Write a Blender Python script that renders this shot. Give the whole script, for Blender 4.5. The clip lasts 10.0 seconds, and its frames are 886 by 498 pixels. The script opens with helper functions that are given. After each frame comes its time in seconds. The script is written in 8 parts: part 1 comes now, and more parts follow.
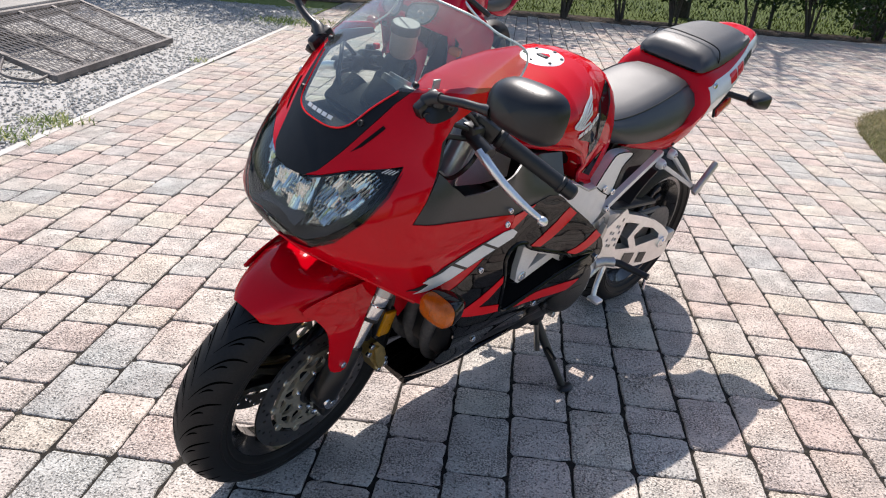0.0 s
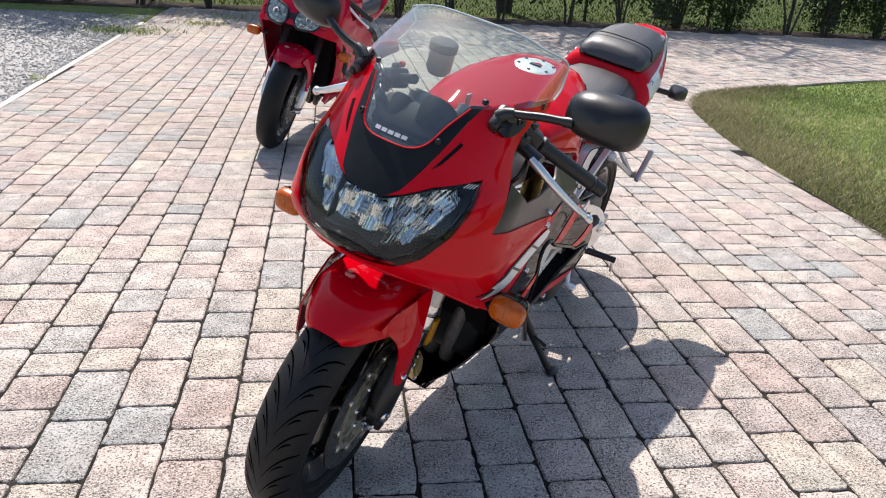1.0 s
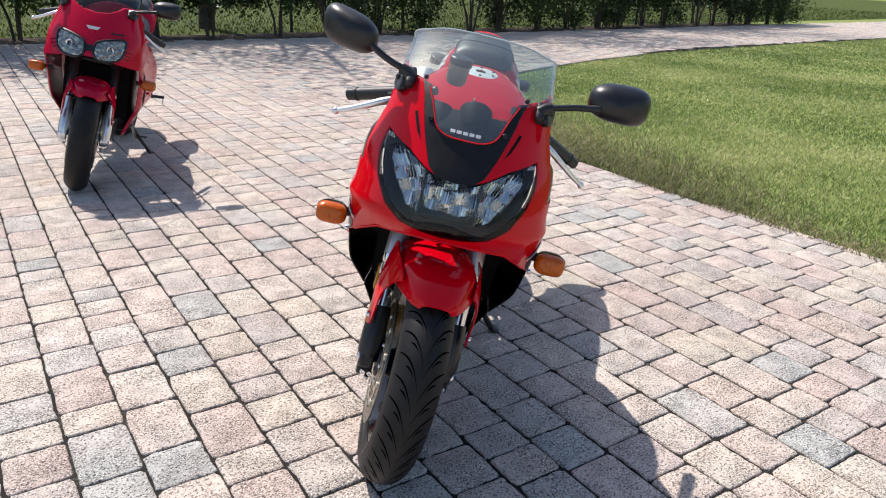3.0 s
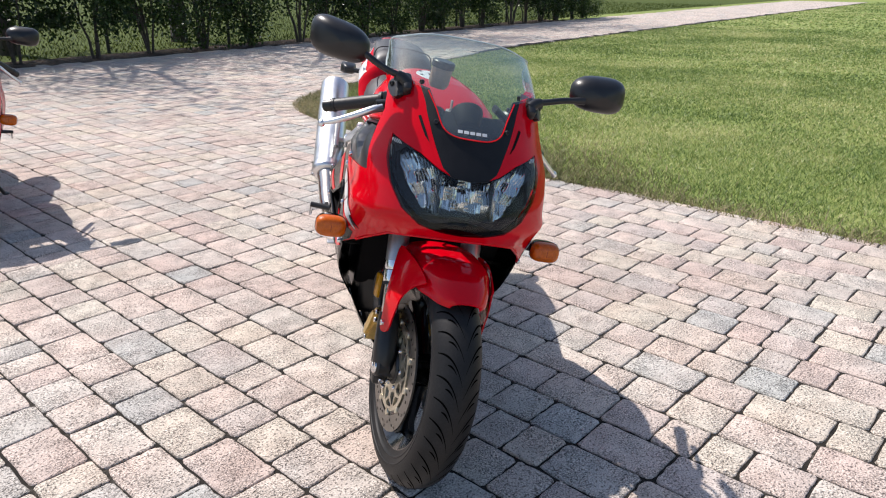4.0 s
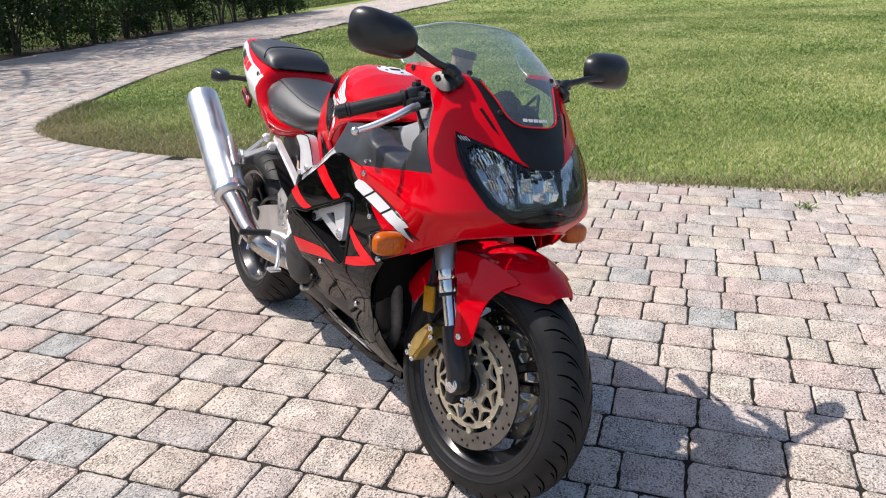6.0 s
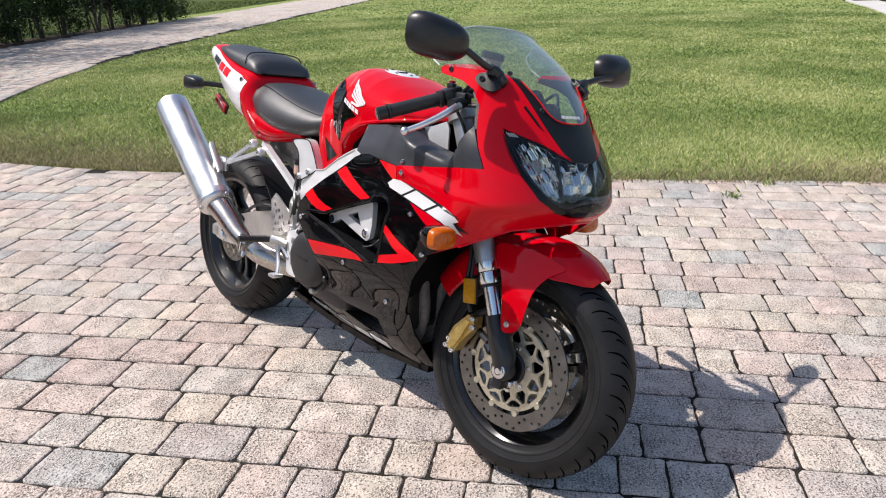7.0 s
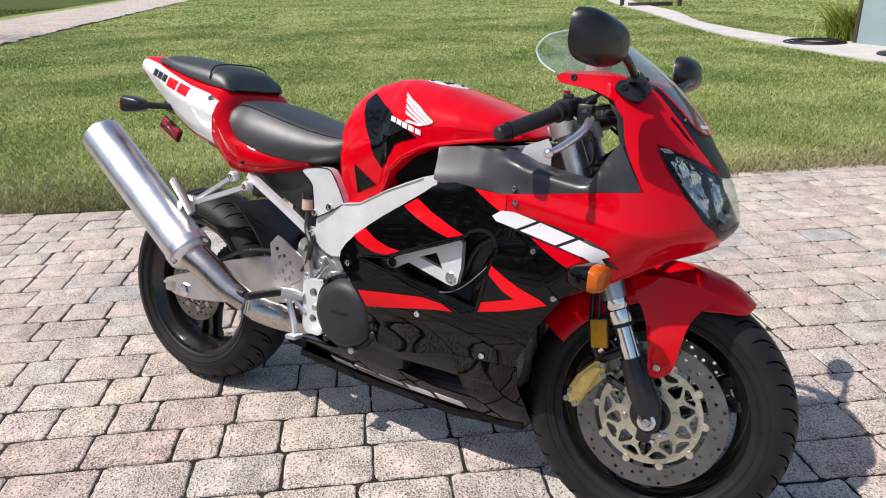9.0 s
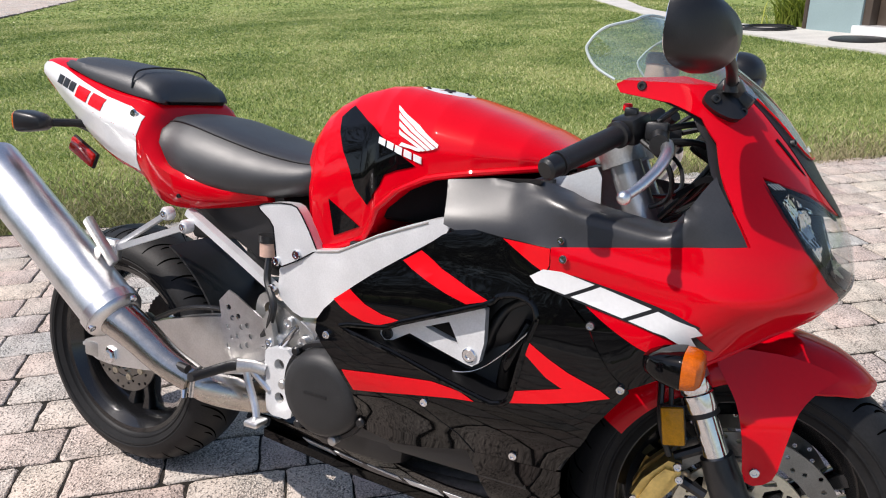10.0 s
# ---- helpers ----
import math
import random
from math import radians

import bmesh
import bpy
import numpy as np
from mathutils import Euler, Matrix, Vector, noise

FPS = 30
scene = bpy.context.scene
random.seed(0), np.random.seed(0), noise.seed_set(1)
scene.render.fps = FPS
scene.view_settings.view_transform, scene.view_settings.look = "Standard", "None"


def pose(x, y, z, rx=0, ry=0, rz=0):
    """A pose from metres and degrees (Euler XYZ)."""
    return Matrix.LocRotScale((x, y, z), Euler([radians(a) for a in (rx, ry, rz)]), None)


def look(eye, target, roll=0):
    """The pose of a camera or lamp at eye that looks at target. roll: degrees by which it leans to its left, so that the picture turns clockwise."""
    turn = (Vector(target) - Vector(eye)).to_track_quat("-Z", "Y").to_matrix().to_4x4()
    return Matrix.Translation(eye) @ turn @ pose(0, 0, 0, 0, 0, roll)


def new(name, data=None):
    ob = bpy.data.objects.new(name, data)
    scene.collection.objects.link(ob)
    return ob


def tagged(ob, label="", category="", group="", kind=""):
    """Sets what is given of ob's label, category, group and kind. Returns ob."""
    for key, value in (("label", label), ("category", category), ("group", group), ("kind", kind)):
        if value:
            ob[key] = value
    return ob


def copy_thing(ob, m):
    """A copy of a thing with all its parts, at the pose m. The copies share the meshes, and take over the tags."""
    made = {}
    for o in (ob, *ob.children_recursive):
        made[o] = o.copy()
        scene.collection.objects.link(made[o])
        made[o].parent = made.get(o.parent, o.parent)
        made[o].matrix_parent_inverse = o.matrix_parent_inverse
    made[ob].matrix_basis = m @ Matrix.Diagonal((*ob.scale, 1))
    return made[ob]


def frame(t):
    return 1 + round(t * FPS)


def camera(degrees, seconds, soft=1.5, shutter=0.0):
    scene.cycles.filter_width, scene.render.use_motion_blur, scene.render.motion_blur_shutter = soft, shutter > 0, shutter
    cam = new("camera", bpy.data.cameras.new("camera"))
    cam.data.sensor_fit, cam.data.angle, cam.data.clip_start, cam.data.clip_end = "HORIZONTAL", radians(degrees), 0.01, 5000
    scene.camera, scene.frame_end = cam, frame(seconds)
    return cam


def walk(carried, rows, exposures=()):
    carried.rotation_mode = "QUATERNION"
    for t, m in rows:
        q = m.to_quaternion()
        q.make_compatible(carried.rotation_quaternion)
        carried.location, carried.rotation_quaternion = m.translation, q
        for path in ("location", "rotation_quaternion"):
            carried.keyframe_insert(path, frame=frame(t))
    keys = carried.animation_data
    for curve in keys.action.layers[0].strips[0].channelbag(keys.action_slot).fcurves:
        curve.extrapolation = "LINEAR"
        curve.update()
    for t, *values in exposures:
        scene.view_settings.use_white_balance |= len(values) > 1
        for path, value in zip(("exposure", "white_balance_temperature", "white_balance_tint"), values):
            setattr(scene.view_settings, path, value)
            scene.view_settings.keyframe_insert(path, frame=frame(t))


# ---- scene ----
cam = camera(62.7, 10.0, soft=1.1)
PATH = [
    (0, (-0.074, 0.079, 1.246), (-0.17, 1.903, 0.432), 4.2),
    (0.5, (-0.32, 0.108, 1.259), (-0.179, 1.931, 0.451), 4.0),
    (1, (-0.537, 0.047, 1.263), (-0.174, 1.848, 0.473), 4.0),
    (1.5, (-0.767, -0.03, 1.285), (-0.213, 1.731, 0.515), 3.7),
    (2, (-0.972, 0.007, 1.273), (-0.234, 1.705, 0.514), 2.9),
    (2.5, (-1.181, 0.036, 1.291), (-0.261, 1.647, 0.542), 2.6),
    (2.7, (-1.257, 0.045, 1.287), (-0.271, 1.618, 0.544), 2.6),
    (3.8, (-1.662, 0.243, 1.262), (-0.297, 1.527, 0.565), 0.7),
    (4, (-1.715, 0.323, 1.266), (-0.29, 1.539, 0.564), 0.2),
    (4.5, (-1.837, 0.497, 1.26), (-0.281, 1.532, 0.547), -0.7),
    (5, (-1.975, 0.697, 1.27), (-0.315, 1.551, 0.553), -1.3),
    (5.5, (-1.987, 0.873, 1.255), (-0.261, 1.58, 0.532), -1.9),
    (5.7, (-1.987, 0.959, 1.254), (-0.242, 1.614, 0.529), -2.1),
    (6.8, (-2.125, 1.362, 1.258), (-0.287, 1.687, 0.539), -1.9),
    (7, (-2.156, 1.429, 1.265), (-0.31, 1.701, 0.546), -1.7),
    (7.5, (-2.138, 1.589, 1.253), (-0.277, 1.734, 0.535), -1.8),
    (8, (-2.037, 1.79, 1.257), (-0.174, 1.808, 0.529), -1.9),
    (8.5, (-1.943, 1.965, 1.248), (-0.085, 1.845, 0.518), -1.5),
    (9, (-1.833, 2.143, 1.247), (0.017, 1.886, 0.532), -1.3),
    (9.5, (-1.628, 2.193, 1.227), (0.2, 1.831, 0.502), -1.6),
    (10, (-1.367, 2.188, 1.221), (0.446, 1.791, 0.477), -1.5),
]
walk(cam, [(t, look(eye, target, roll)) for t, eye, target, roll in PATH],
     [(0, 0.37, 6530, 12.5), (2.5, 0.32, 6530, 12.5), (5.5, 0.26, 6530, 12.5), (8.0, 0.15, 6530, 12.5), (10.0, 0.12, 6530, 12.5)])

# ---- daylight ----
SUN_FROM = Vector((-0.09, 0.996, 0.0))   # horizontal way to the sun
SUN_HIGH = 56.0
world = bpy.data.worlds.new("daylight")
scene.world = world
world.use_nodes = True
wt = world.node_tree
sky = wt.nodes.new("ShaderNodeTexSky")
sky.sky_type, sky.sun_disc = "NISHITA", False
sky.sun_elevation, sky.sun_rotation = radians(SUN_HIGH), math.atan2(SUN_FROM.x, SUN_FROM.y)
sky.air_density, sky.dust_density, sky.ozone_density = 1.0, 1.2, 1.0
wt.links.new(sky.outputs[0], wt.nodes["Background"].inputs[0])
wt.nodes["Background"].inputs[1].default_value = 0.133
sun = bpy.data.lights.new("sun", "SUN")
sun.energy, sun.angle, sun.color = 4.52, radians(0.55), (1.0, 0.945, 0.885)
sun_dir = Vector((SUN_FROM.x * math.cos(radians(SUN_HIGH)), SUN_FROM.y * math.cos(radians(SUN_HIGH)), math.sin(radians(SUN_HIGH))))
new("sun", sun).matrix_world = look(sun_dir * 30, (0, 0, 0))


# ---- materials ----
def mat(name, col, rough=0.5, metal=0.0, var=0.12, scale=18.0, fine=0.08, fscale=160.0, bump=0.0, bscale=220.0,
        coat=0.0, rvar=0.08, spec=0.5, emit=None):
    """A painted or plain surface: base colour with variation at two scales, uneven roughness and fine relief."""
    m = bpy.data.materials.new(name)
    m.use_nodes = True
    n, l = m.node_tree.nodes, m.node_tree.links
    p = n["Principled BSDF"]
    co = n.new("ShaderNodeTexCoord")
    a, b = n.new("ShaderNodeTexNoise"), n.new("ShaderNodeTexNoise")
    a.inputs["Scale"].default_value, a.inputs["Detail"].default_value = scale, 5
    b.inputs["Scale"].default_value, b.inputs["Detail"].default_value = fscale, 3
    l.new(co.outputs["Object"], a.inputs["Vector"]), l.new(co.outputs["Object"], b.inputs["Vector"])
    ma, mb = n.new("ShaderNodeMapRange"), n.new("ShaderNodeMapRange")
    ma.inputs["From Min"].default_value, ma.inputs["From Max"].default_value = 0.3, 0.7
    ma.inputs["To Min"].default_value, ma.inputs["To Max"].default_value = 1 - var, 1 + var
    mb.inputs["From Min"].default_value, mb.inputs["From Max"].default_value = 0.3, 0.7
    mb.inputs["To Min"].default_value, mb.inputs["To Max"].default_value = 1 - fine, 1 + fine
    l.new(a.outputs["Fac"], ma.inputs["Value"]), l.new(b.outputs["Fac"], mb.inputs["Value"])
    mul = n.new("ShaderNodeMath")
    mul.operation = "MULTIPLY"
    l.new(ma.outputs[0], mul.inputs[0]), l.new(mb.outputs[0], mul.inputs[1])
    sc_ = n.new("ShaderNodeVectorMath")
    sc_.operation = "SCALE"
    sc_.inputs[0].default_value = col[:3]
    l.new(mul.outputs[0], sc_.inputs["Scale"])
    l.new(sc_.outputs[0], p.inputs["Base Color"])
    mr = n.new("ShaderNodeMapRange")
    mr.inputs["To Min"].default_value, mr.inputs["To Max"].default_value = max(0.02, rough - rvar), min(1, rough + rvar)
    l.new(a.outputs["Fac"], mr.inputs["Value"])
    l.new(mr.outputs[0], p.inputs["Roughness"])
    p.inputs["Metallic"].default_value = metal
    p.inputs["Specular IOR Level"].default_value = spec
    p.inputs["Coat Weight"].default_value = coat
    p.inputs["Coat Roughness"].default_value = 0.03
    if bump:
        c = n.new("ShaderNodeTexNoise")
        c.inputs["Scale"].default_value, c.inputs["Detail"].default_value = bscale, 4
        l.new(co.outputs["Object"], c.inputs["Vector"])
        bp = n.new("ShaderNodeBump")
        bp.inputs["Strength"].default_value, bp.inputs["Distance"].default_value = 1.0, bump
        l.new(c.outputs["Fac"], bp.inputs["Height"])
        l.new(bp.outputs[0], p.inputs["Normal"])
    return m


def glass(name, tint, rough=0.0, haze=0.0, gain=0.035, edge=0.9):
    """Thin clear plastic: mostly see-through, glossy by Fresnel."""
    m = bpy.data.materials.new(name)
    m.use_nodes = True
    n, l = m.node_tree.nodes, m.node_tree.links
    n.remove(n["Principled BSDF"])
    df, m2 = n.new("ShaderNodeBsdfDiffuse"), n.new("ShaderNodeMixShader")
    m2.inputs[0].default_value = haze
    df.inputs[0].default_value = (0.8, 0.82, 0.82, 1)
    tr, gl, mx, lw = n.new("ShaderNodeBsdfTransparent"), n.new("ShaderNodeBsdfGlossy"), n.new("ShaderNodeMixShader"), n.new("ShaderNodeLayerWeight")
    tr.inputs[0].default_value = (*tint, 1)
    gl.inputs["Roughness"].default_value = rough
    lw.inputs["Blend"].default_value = 0.5
    pw, ml = n.new("ShaderNodeMath"), n.new("ShaderNodeMath")
    pw.operation, pw.inputs[1].default_value = "POWER", 4.0
    ml.operation, ml.inputs[1].default_value, ml.inputs[2].default_value = "MULTIPLY_ADD", edge, gain
    l.new(lw.outputs["Facing"], pw.inputs[0]), l.new(pw.outputs[0], ml.inputs[0])
    l.new(ml.outputs[0], mx.inputs[0]), l.new(tr.outputs[0], m2.inputs[1]), l.new(df.outputs[0], m2.inputs[2]), l.new(m2.outputs[0], mx.inputs[1]), l.new(gl.outputs[0], mx.inputs[2])
    l.new(mx.outputs[0], n["Material Output"].inputs[0])
    return m


def piece_mat(name, island):
    """Tumbled concrete paver: blended pink, buff, cream and blue-grey by piece, pitted and stained."""
    m = bpy.data.materials.new(name)
    m.use_nodes = True
    n, l = m.node_tree.nodes, m.node_tree.links
    p = n["Principled BSDF"]
    if island:
        src = n.new("ShaderNodeNewGeometry").outputs["Random Per Island"]
    else:
        src = n.new("ShaderNodeObjectInfo").outputs["Random"]
    ramp = n.new("ShaderNodeValToRGB")
    stops = [(0.0, (0.614, 0.502, 0.443)), (0.14, (0.630, 0.546, 0.477)), (0.30, (0.642, 0.567, 0.472)), (0.42, (0.576, 0.466, 0.413)),
             (0.54, (0.619, 0.523, 0.462)), (0.66, (0.557, 0.507, 0.456)), (0.78, (0.652, 0.567, 0.495)), (0.91, (0.494, 0.485, 0.456)), (1.0, (0.603, 0.497, 0.443))]
    el = ramp.color_ramp.elements
    while len(el) < len(stops):
        el.new(0.5)
    for e, (at, c) in zip(el, stops):
        e.position, e.color = at, (*c, 1)
    l.new(src, ramp.inputs[0])
    geo = n.new("ShaderNodeNewGeometry")
    big, mid, fin, pit = (n.new("ShaderNodeTexNoise") for _ in range(4))
    for t, s, d in ((big, 0.9, 4), (mid, 17, 7), (fin, 200, 6), (pit, 125, 7)):
        t.inputs["Scale"].default_value, t.inputs["Detail"].default_value = s, d
        l.new(geo.outputs["Position"], t.inputs["Vector"])
    tone = n.new("ShaderNodeTexNoise")
    tone.inputs["Scale"].default_value, tone.inputs["Detail"].default_value = 4.0, 3
    l.new(geo.outputs["Position"], tone.inputs["Vector"])
    tr_ = n.new("ShaderNodeValToRGB")
    tr_.color_ramp.elements[0].position, tr_.color_ramp.elements[0].color = 0.36, (0.97, 1.0, 1.0, 1)
    tr_.color_ramp.elements[1].position, tr_.color_ramp.elements[1].color = 0.64, (1.02, 0.985, 0.97, 1)
    l.new(tone.outputs["Fac"], tr_.inputs[0])
    tm = n.new("ShaderNodeVectorMath")
    tm.operation = "MULTIPLY"
    l.new(ramp.outputs[0], tm.inputs[0]), l.new(tr_.outputs[0], tm.inputs[1])
    out = tm.outputs[0]
    for t, lo, hi, f0, f1 in ((big, 0.84, 1.05, 0.3, 0.7), (mid, 0.84, 1.09, 0.3, 0.68), (fin, 0.42, 1.42, 0.34, 0.66)):
        r = n.new("ShaderNodeMapRange")
        r.inputs["From Min"].default_value, r.inputs["From Max"].default_value = f0, f1
        r.inputs["To Min"].default_value, r.inputs["To Max"].default_value = lo, hi
        l.new(t.outputs["Fac"], r.inputs["Value"])
        s = n.new("ShaderNodeVectorMath")
        s.operation = "SCALE"
        fac = r.outputs[0]
        if t is fin:
            # the face is rough and pitted in places, worn smooth in others
            rub, rm, mx = n.new("ShaderNodeTexNoise"), n.new("ShaderNodeMapRange"), n.new("ShaderNodeMix")
            rub.inputs["Scale"].default_value, rub.inputs["Detail"].default_value = 10.0, 5
            l.new(geo.outputs["Position"], rub.inputs["Vector"])
            rm.inputs["From Min"].default_value, rm.inputs["From Max"].default_value = 0.40, 0.58
            rm.inputs["To Min"].default_value, rm.inputs["To Max"].default_value = 0.42, 1.2
            l.new(rub.outputs["Fac"], rm.inputs["Value"])
            rough_here = rm.outputs[0]
            mx.clamp_factor = False
            mx.inputs[2].default_value = 1.07
            l.new(rough_here, mx.inputs[0]), l.new(fac, mx.inputs[3])
            fac = mx.outputs[0]
        l.new(out, s.inputs[0]), l.new(fac, s.inputs["Scale"])
        out = s.outputs[0]
    dark = n.new("ShaderNodeMapRange")
    dark.inputs["From Min"].default_value, dark.inputs["From Max"].default_value = 0.57, 0.65
    dark.inputs["To Min"].default_value, dark.inputs["To Max"].default_value = 1.0, 0.46
    l.new(pit.outputs["Fac"], dark.inputs["Value"])
    s = n.new("ShaderNodeVectorMath")
    s.operation = "SCALE"
    l.new(out, s.inputs[0]), l.new(dark.outputs[0], s.inputs["Scale"])
    l.new(s.outputs[0], p.inputs["Base Color"])
    p.inputs["Roughness"].default_value = 0.88
    p.inputs["Specular IOR Level"].default_value = 0.25
    add = n.new("ShaderNodeMath")
    add.operation = "ADD"
    fr = n.new("ShaderNodeMath")
    fr.operation = "MULTIPLY"
    l.new(fin.outputs["Fac"], fr.inputs[0]), l.new(rough_here, fr.inputs[1])
    l.new(fr.outputs[0], add.inputs[0]), l.new(mid.outputs["Fac"], add.inputs[1])
    bp = n.new("ShaderNodeBump")
    bp.inputs["Strength"].default_value, bp.inputs["Distance"].default_value = 1.0, 0.0060
    sink = n.new("ShaderNodeMath")
    sink.operation = "ADD"
    l.new(add.outputs[0], sink.inputs[0]), l.new(dark.outputs[0], sink.inputs[1])
    l.new(sink.outputs[0], bp.inputs["Height"])
    l.new(bp.outputs[0], p.inputs["Normal"])
    return m


def ground_mat(name, stops, scales, rough=0.95, bump=0.01, bscale=60):
    """Soil, turf or gravel by position: a colour ramp over mixed noise."""
    m = bpy.data.materials.new(name)
    m.use_nodes = True
    n, l = m.node_tree.nodes, m.node_tree.links
    p = n["Principled BSDF"]
    geo = n.new("ShaderNodeNewGeometry")
    ts = []
    for s in scales:
        t = n.new("ShaderNodeTexNoise")
        t.inputs["Scale"].default_value, t.inputs["Detail"].default_value = s, 6
        l.new(geo.outputs["Position"], t.inputs["Vector"])
        ts.append(t.outputs["Fac"])
    out = ts[0]
    for t in ts[1:]:
        mx = n.new("ShaderNodeMix")
        mx.inputs[0].default_value = 0.5
        l.new(out, mx.inputs[2]), l.new(t, mx.inputs[3])
        out = mx.outputs[0]
    ramp = n.new("ShaderNodeValToRGB")
    el = ramp.color_ramp.elements
    while len(el) < len(stops):
        el.new(0.5)
    for e, (at, c) in zip(el, stops):
        e.position, e.color = at, (*c, 1)
    l.new(out, ramp.inputs[0])
    l.new(ramp.outputs[0], p.inputs["Base Color"])
    p.inputs["Roughness"].default_value = rough
    p.inputs["Specular IOR Level"].default_value = 0.2
    t = n.new("ShaderNodeTexNoise")
    t.inputs["Scale"].default_value, t.inputs["Detail"].default_value = bscale, 5
    l.new(geo.outputs["Position"], t.inputs["Vector"])
    bp = n.new("ShaderNodeBump")
    bp.inputs["Distance"].default_value = bump
    l.new(t.outputs["Fac"], bp.inputs["Height"])
    l.new(bp.outputs[0], p.inputs["Normal"])
    return m


def blade_mat(name, stops, gloss=0.35):
    """Leaves and blades, coloured by island and by place, a little light passing through."""
    m = bpy.data.materials.new(name)
    m.use_nodes = True
    n, l = m.node_tree.nodes, m.node_tree.links
    p = n["Principled BSDF"]
    geo = n.new("ShaderNodeNewGeometry")
    t = n.new("ShaderNodeTexNoise")
    t.inputs["Scale"].default_value, t.inputs["Detail"].default_value, t.inputs["Roughness"].default_value = 0.5, 6, 0.62
    l.new(geo.outputs["Position"], t.inputs["Vector"])
    mx = n.new("ShaderNodeMix")
    mx.inputs[0].default_value = 0.5
    wide = n.new("ShaderNodeMapRange")
    wide.inputs["From Min"].default_value, wide.inputs["From Max"].default_value = 0.30, 0.70
    l.new(t.outputs["Fac"], wide.inputs["Value"])
    l.new(geo.outputs["Random Per Island"], mx.inputs[2]), l.new(wide.outputs[0], mx.inputs[3])
    ramp = n.new("ShaderNodeValToRGB")
    el = ramp.color_ramp.elements
    while len(el) < len(stops):
        el.new(0.5)
    for e, (at, c) in zip(el, stops):
        e.position, e.color = at, (*c, 1)
    l.new(mx.outputs[0], ramp.inputs[0])
    l.new(ramp.outputs[0], p.inputs["Base Color"])
    p.inputs["Roughness"].default_value = gloss
    p.inputs["Specular IOR Level"].default_value = 0.3
    tl, add = n.new("ShaderNodeBsdfTranslucent"), n.new("ShaderNodeMixShader")
    add.inputs[0].default_value = 0.3
    l.new(ramp.outputs[0], tl.inputs[0])
    l.new(p.outputs[0], add.inputs[1]), l.new(tl.outputs[0], add.inputs[2])
    l.new(add.outputs[0], n["Material Output"].inputs[0])
    return m


RED = mat("red_paint", (0.585, 0.0010, 0.0085), 0.40, 0.0, 0.04, 6, 0.02, coat=0.55, rvar=0.03, spec=0.0)
RED_FLAT = mat("red_stripe", (0.70, 0.004, 0.010), 0.4, 0, 0.04, 8, 0.02, coat=0.4, spec=0.05)
CRIMSON = mat("crimson_paint", (0.46, 0.004, 0.03), 0.42, 0, 0.08, 6, 0.03, coat=0.5, spec=0.0)
BLACK = mat("gloss_black", (0.0022, 0.0022, 0.0025), 0.35, 0, 0.1, 10, coat=0.58, rvar=0.04, spec=0.0)
SATIN = mat("satin_black", (0.009, 0.009, 0.0098), 0.36, 0, 0.15, 30, 0.1, 200, 0.0002, 500)
MATT = mat("matt_black_plastic", (0.011, 0.011, 0.012), 0.45, 0, 0.15, 40, 0.12, 300, 0.0004, 900)
INSERT = mat("charcoal_plastic", (0.030, 0.0305, 0.033), 0.33, 0.0, 0.10, 24, 0.08, 300, 0.0001, 700, spec=0.45)
GARNISH = mat("black_garnish", (0.008, 0.008, 0.009), 0.42, 0, 0.15, 40, 0.12, 300, 0.0003, 900, spec=0.25)
DARKIN = mat("dark_inside", (0.006, 0.006, 0.007), 0.7, spec=0.1)
RUBBER = mat("tyre_rubber", (0.0135, 0.0135, 0.014), 0.52, 0, 0.25, 14, 0.15, 200, 0.0004, 300, spec=0.22)
VINYL = mat("black_vinyl", (0.014, 0.0145, 0.016), 0.50, 0, 0.14, 22, 0.1, 600, 0.0002, 1400, spec=1.0)
WHITE = mat("white_panel", (0.70, 0.70, 0.695), 0.3, 0, 0.04, 10, 0.03, coat=0.5)
SILVER = mat("silver_frame", (0.72, 0.725, 0.73), 0.36, 0.35, 0.07, 14, 0.05, 300, 0.0001, 500)
ALU = mat("brushed_aluminium", (0.76, 0.765, 0.77), 0.34, 1.0, 0.10, 16, 0.06, 240, 0.0002, 420, rvar=0.12)
CAST = mat("cast_aluminium", (0.52, 0.51, 0.49), 0.42, 0.9, 0.12, 24, 0.08, 260, 0.0005, 260)
CHROME = mat("bright_steel", (0.72, 0.72, 0.73), 0.13, 1.0, 0.06, 20, 0.05, rvar=0.05)
FORK = mat("grey_fork_tube", (0.46, 0.465, 0.47), 0.30, 0.75, 0.08, 30, 0.05, 300, rvar=0.06)
STEEL = mat("disc_steel", (0.22, 0.212, 0.20), 0.34, 1.0, 0.15, 30, 0.12, 500, 0.0001, 900)
GROOVE = mat("groove_shade", (0.002, 0.002, 0.002), 0.9, spec=0.0)
GOLD = mat("gold_anodised", (0.62, 0.45, 0.16), 0.34, 0.85, 0.12, 40, 0.08)
CHAMP = mat("champagne_carrier", (0.60, 0.55, 0.43), 0.36, 0.85, 0.12, 40, 0.08)
CASE = mat("dark_engine_cover", (0.022, 0.022, 0.0225), 0.5, 0.2, 0.12, 30, 0.1, 300, 0.0004, 500)
AMBER = mat("amber_lens", (0.50, 0.10, 0.003), 0.2, 0, 0.15, 120, 0.1, 400, 0.0008, 300, coat=0.3, spec=0.3)
AMBER_RIB = mat("amber_rib", (0.26, 0.035, 0.002), 0.2, coat=0.5)
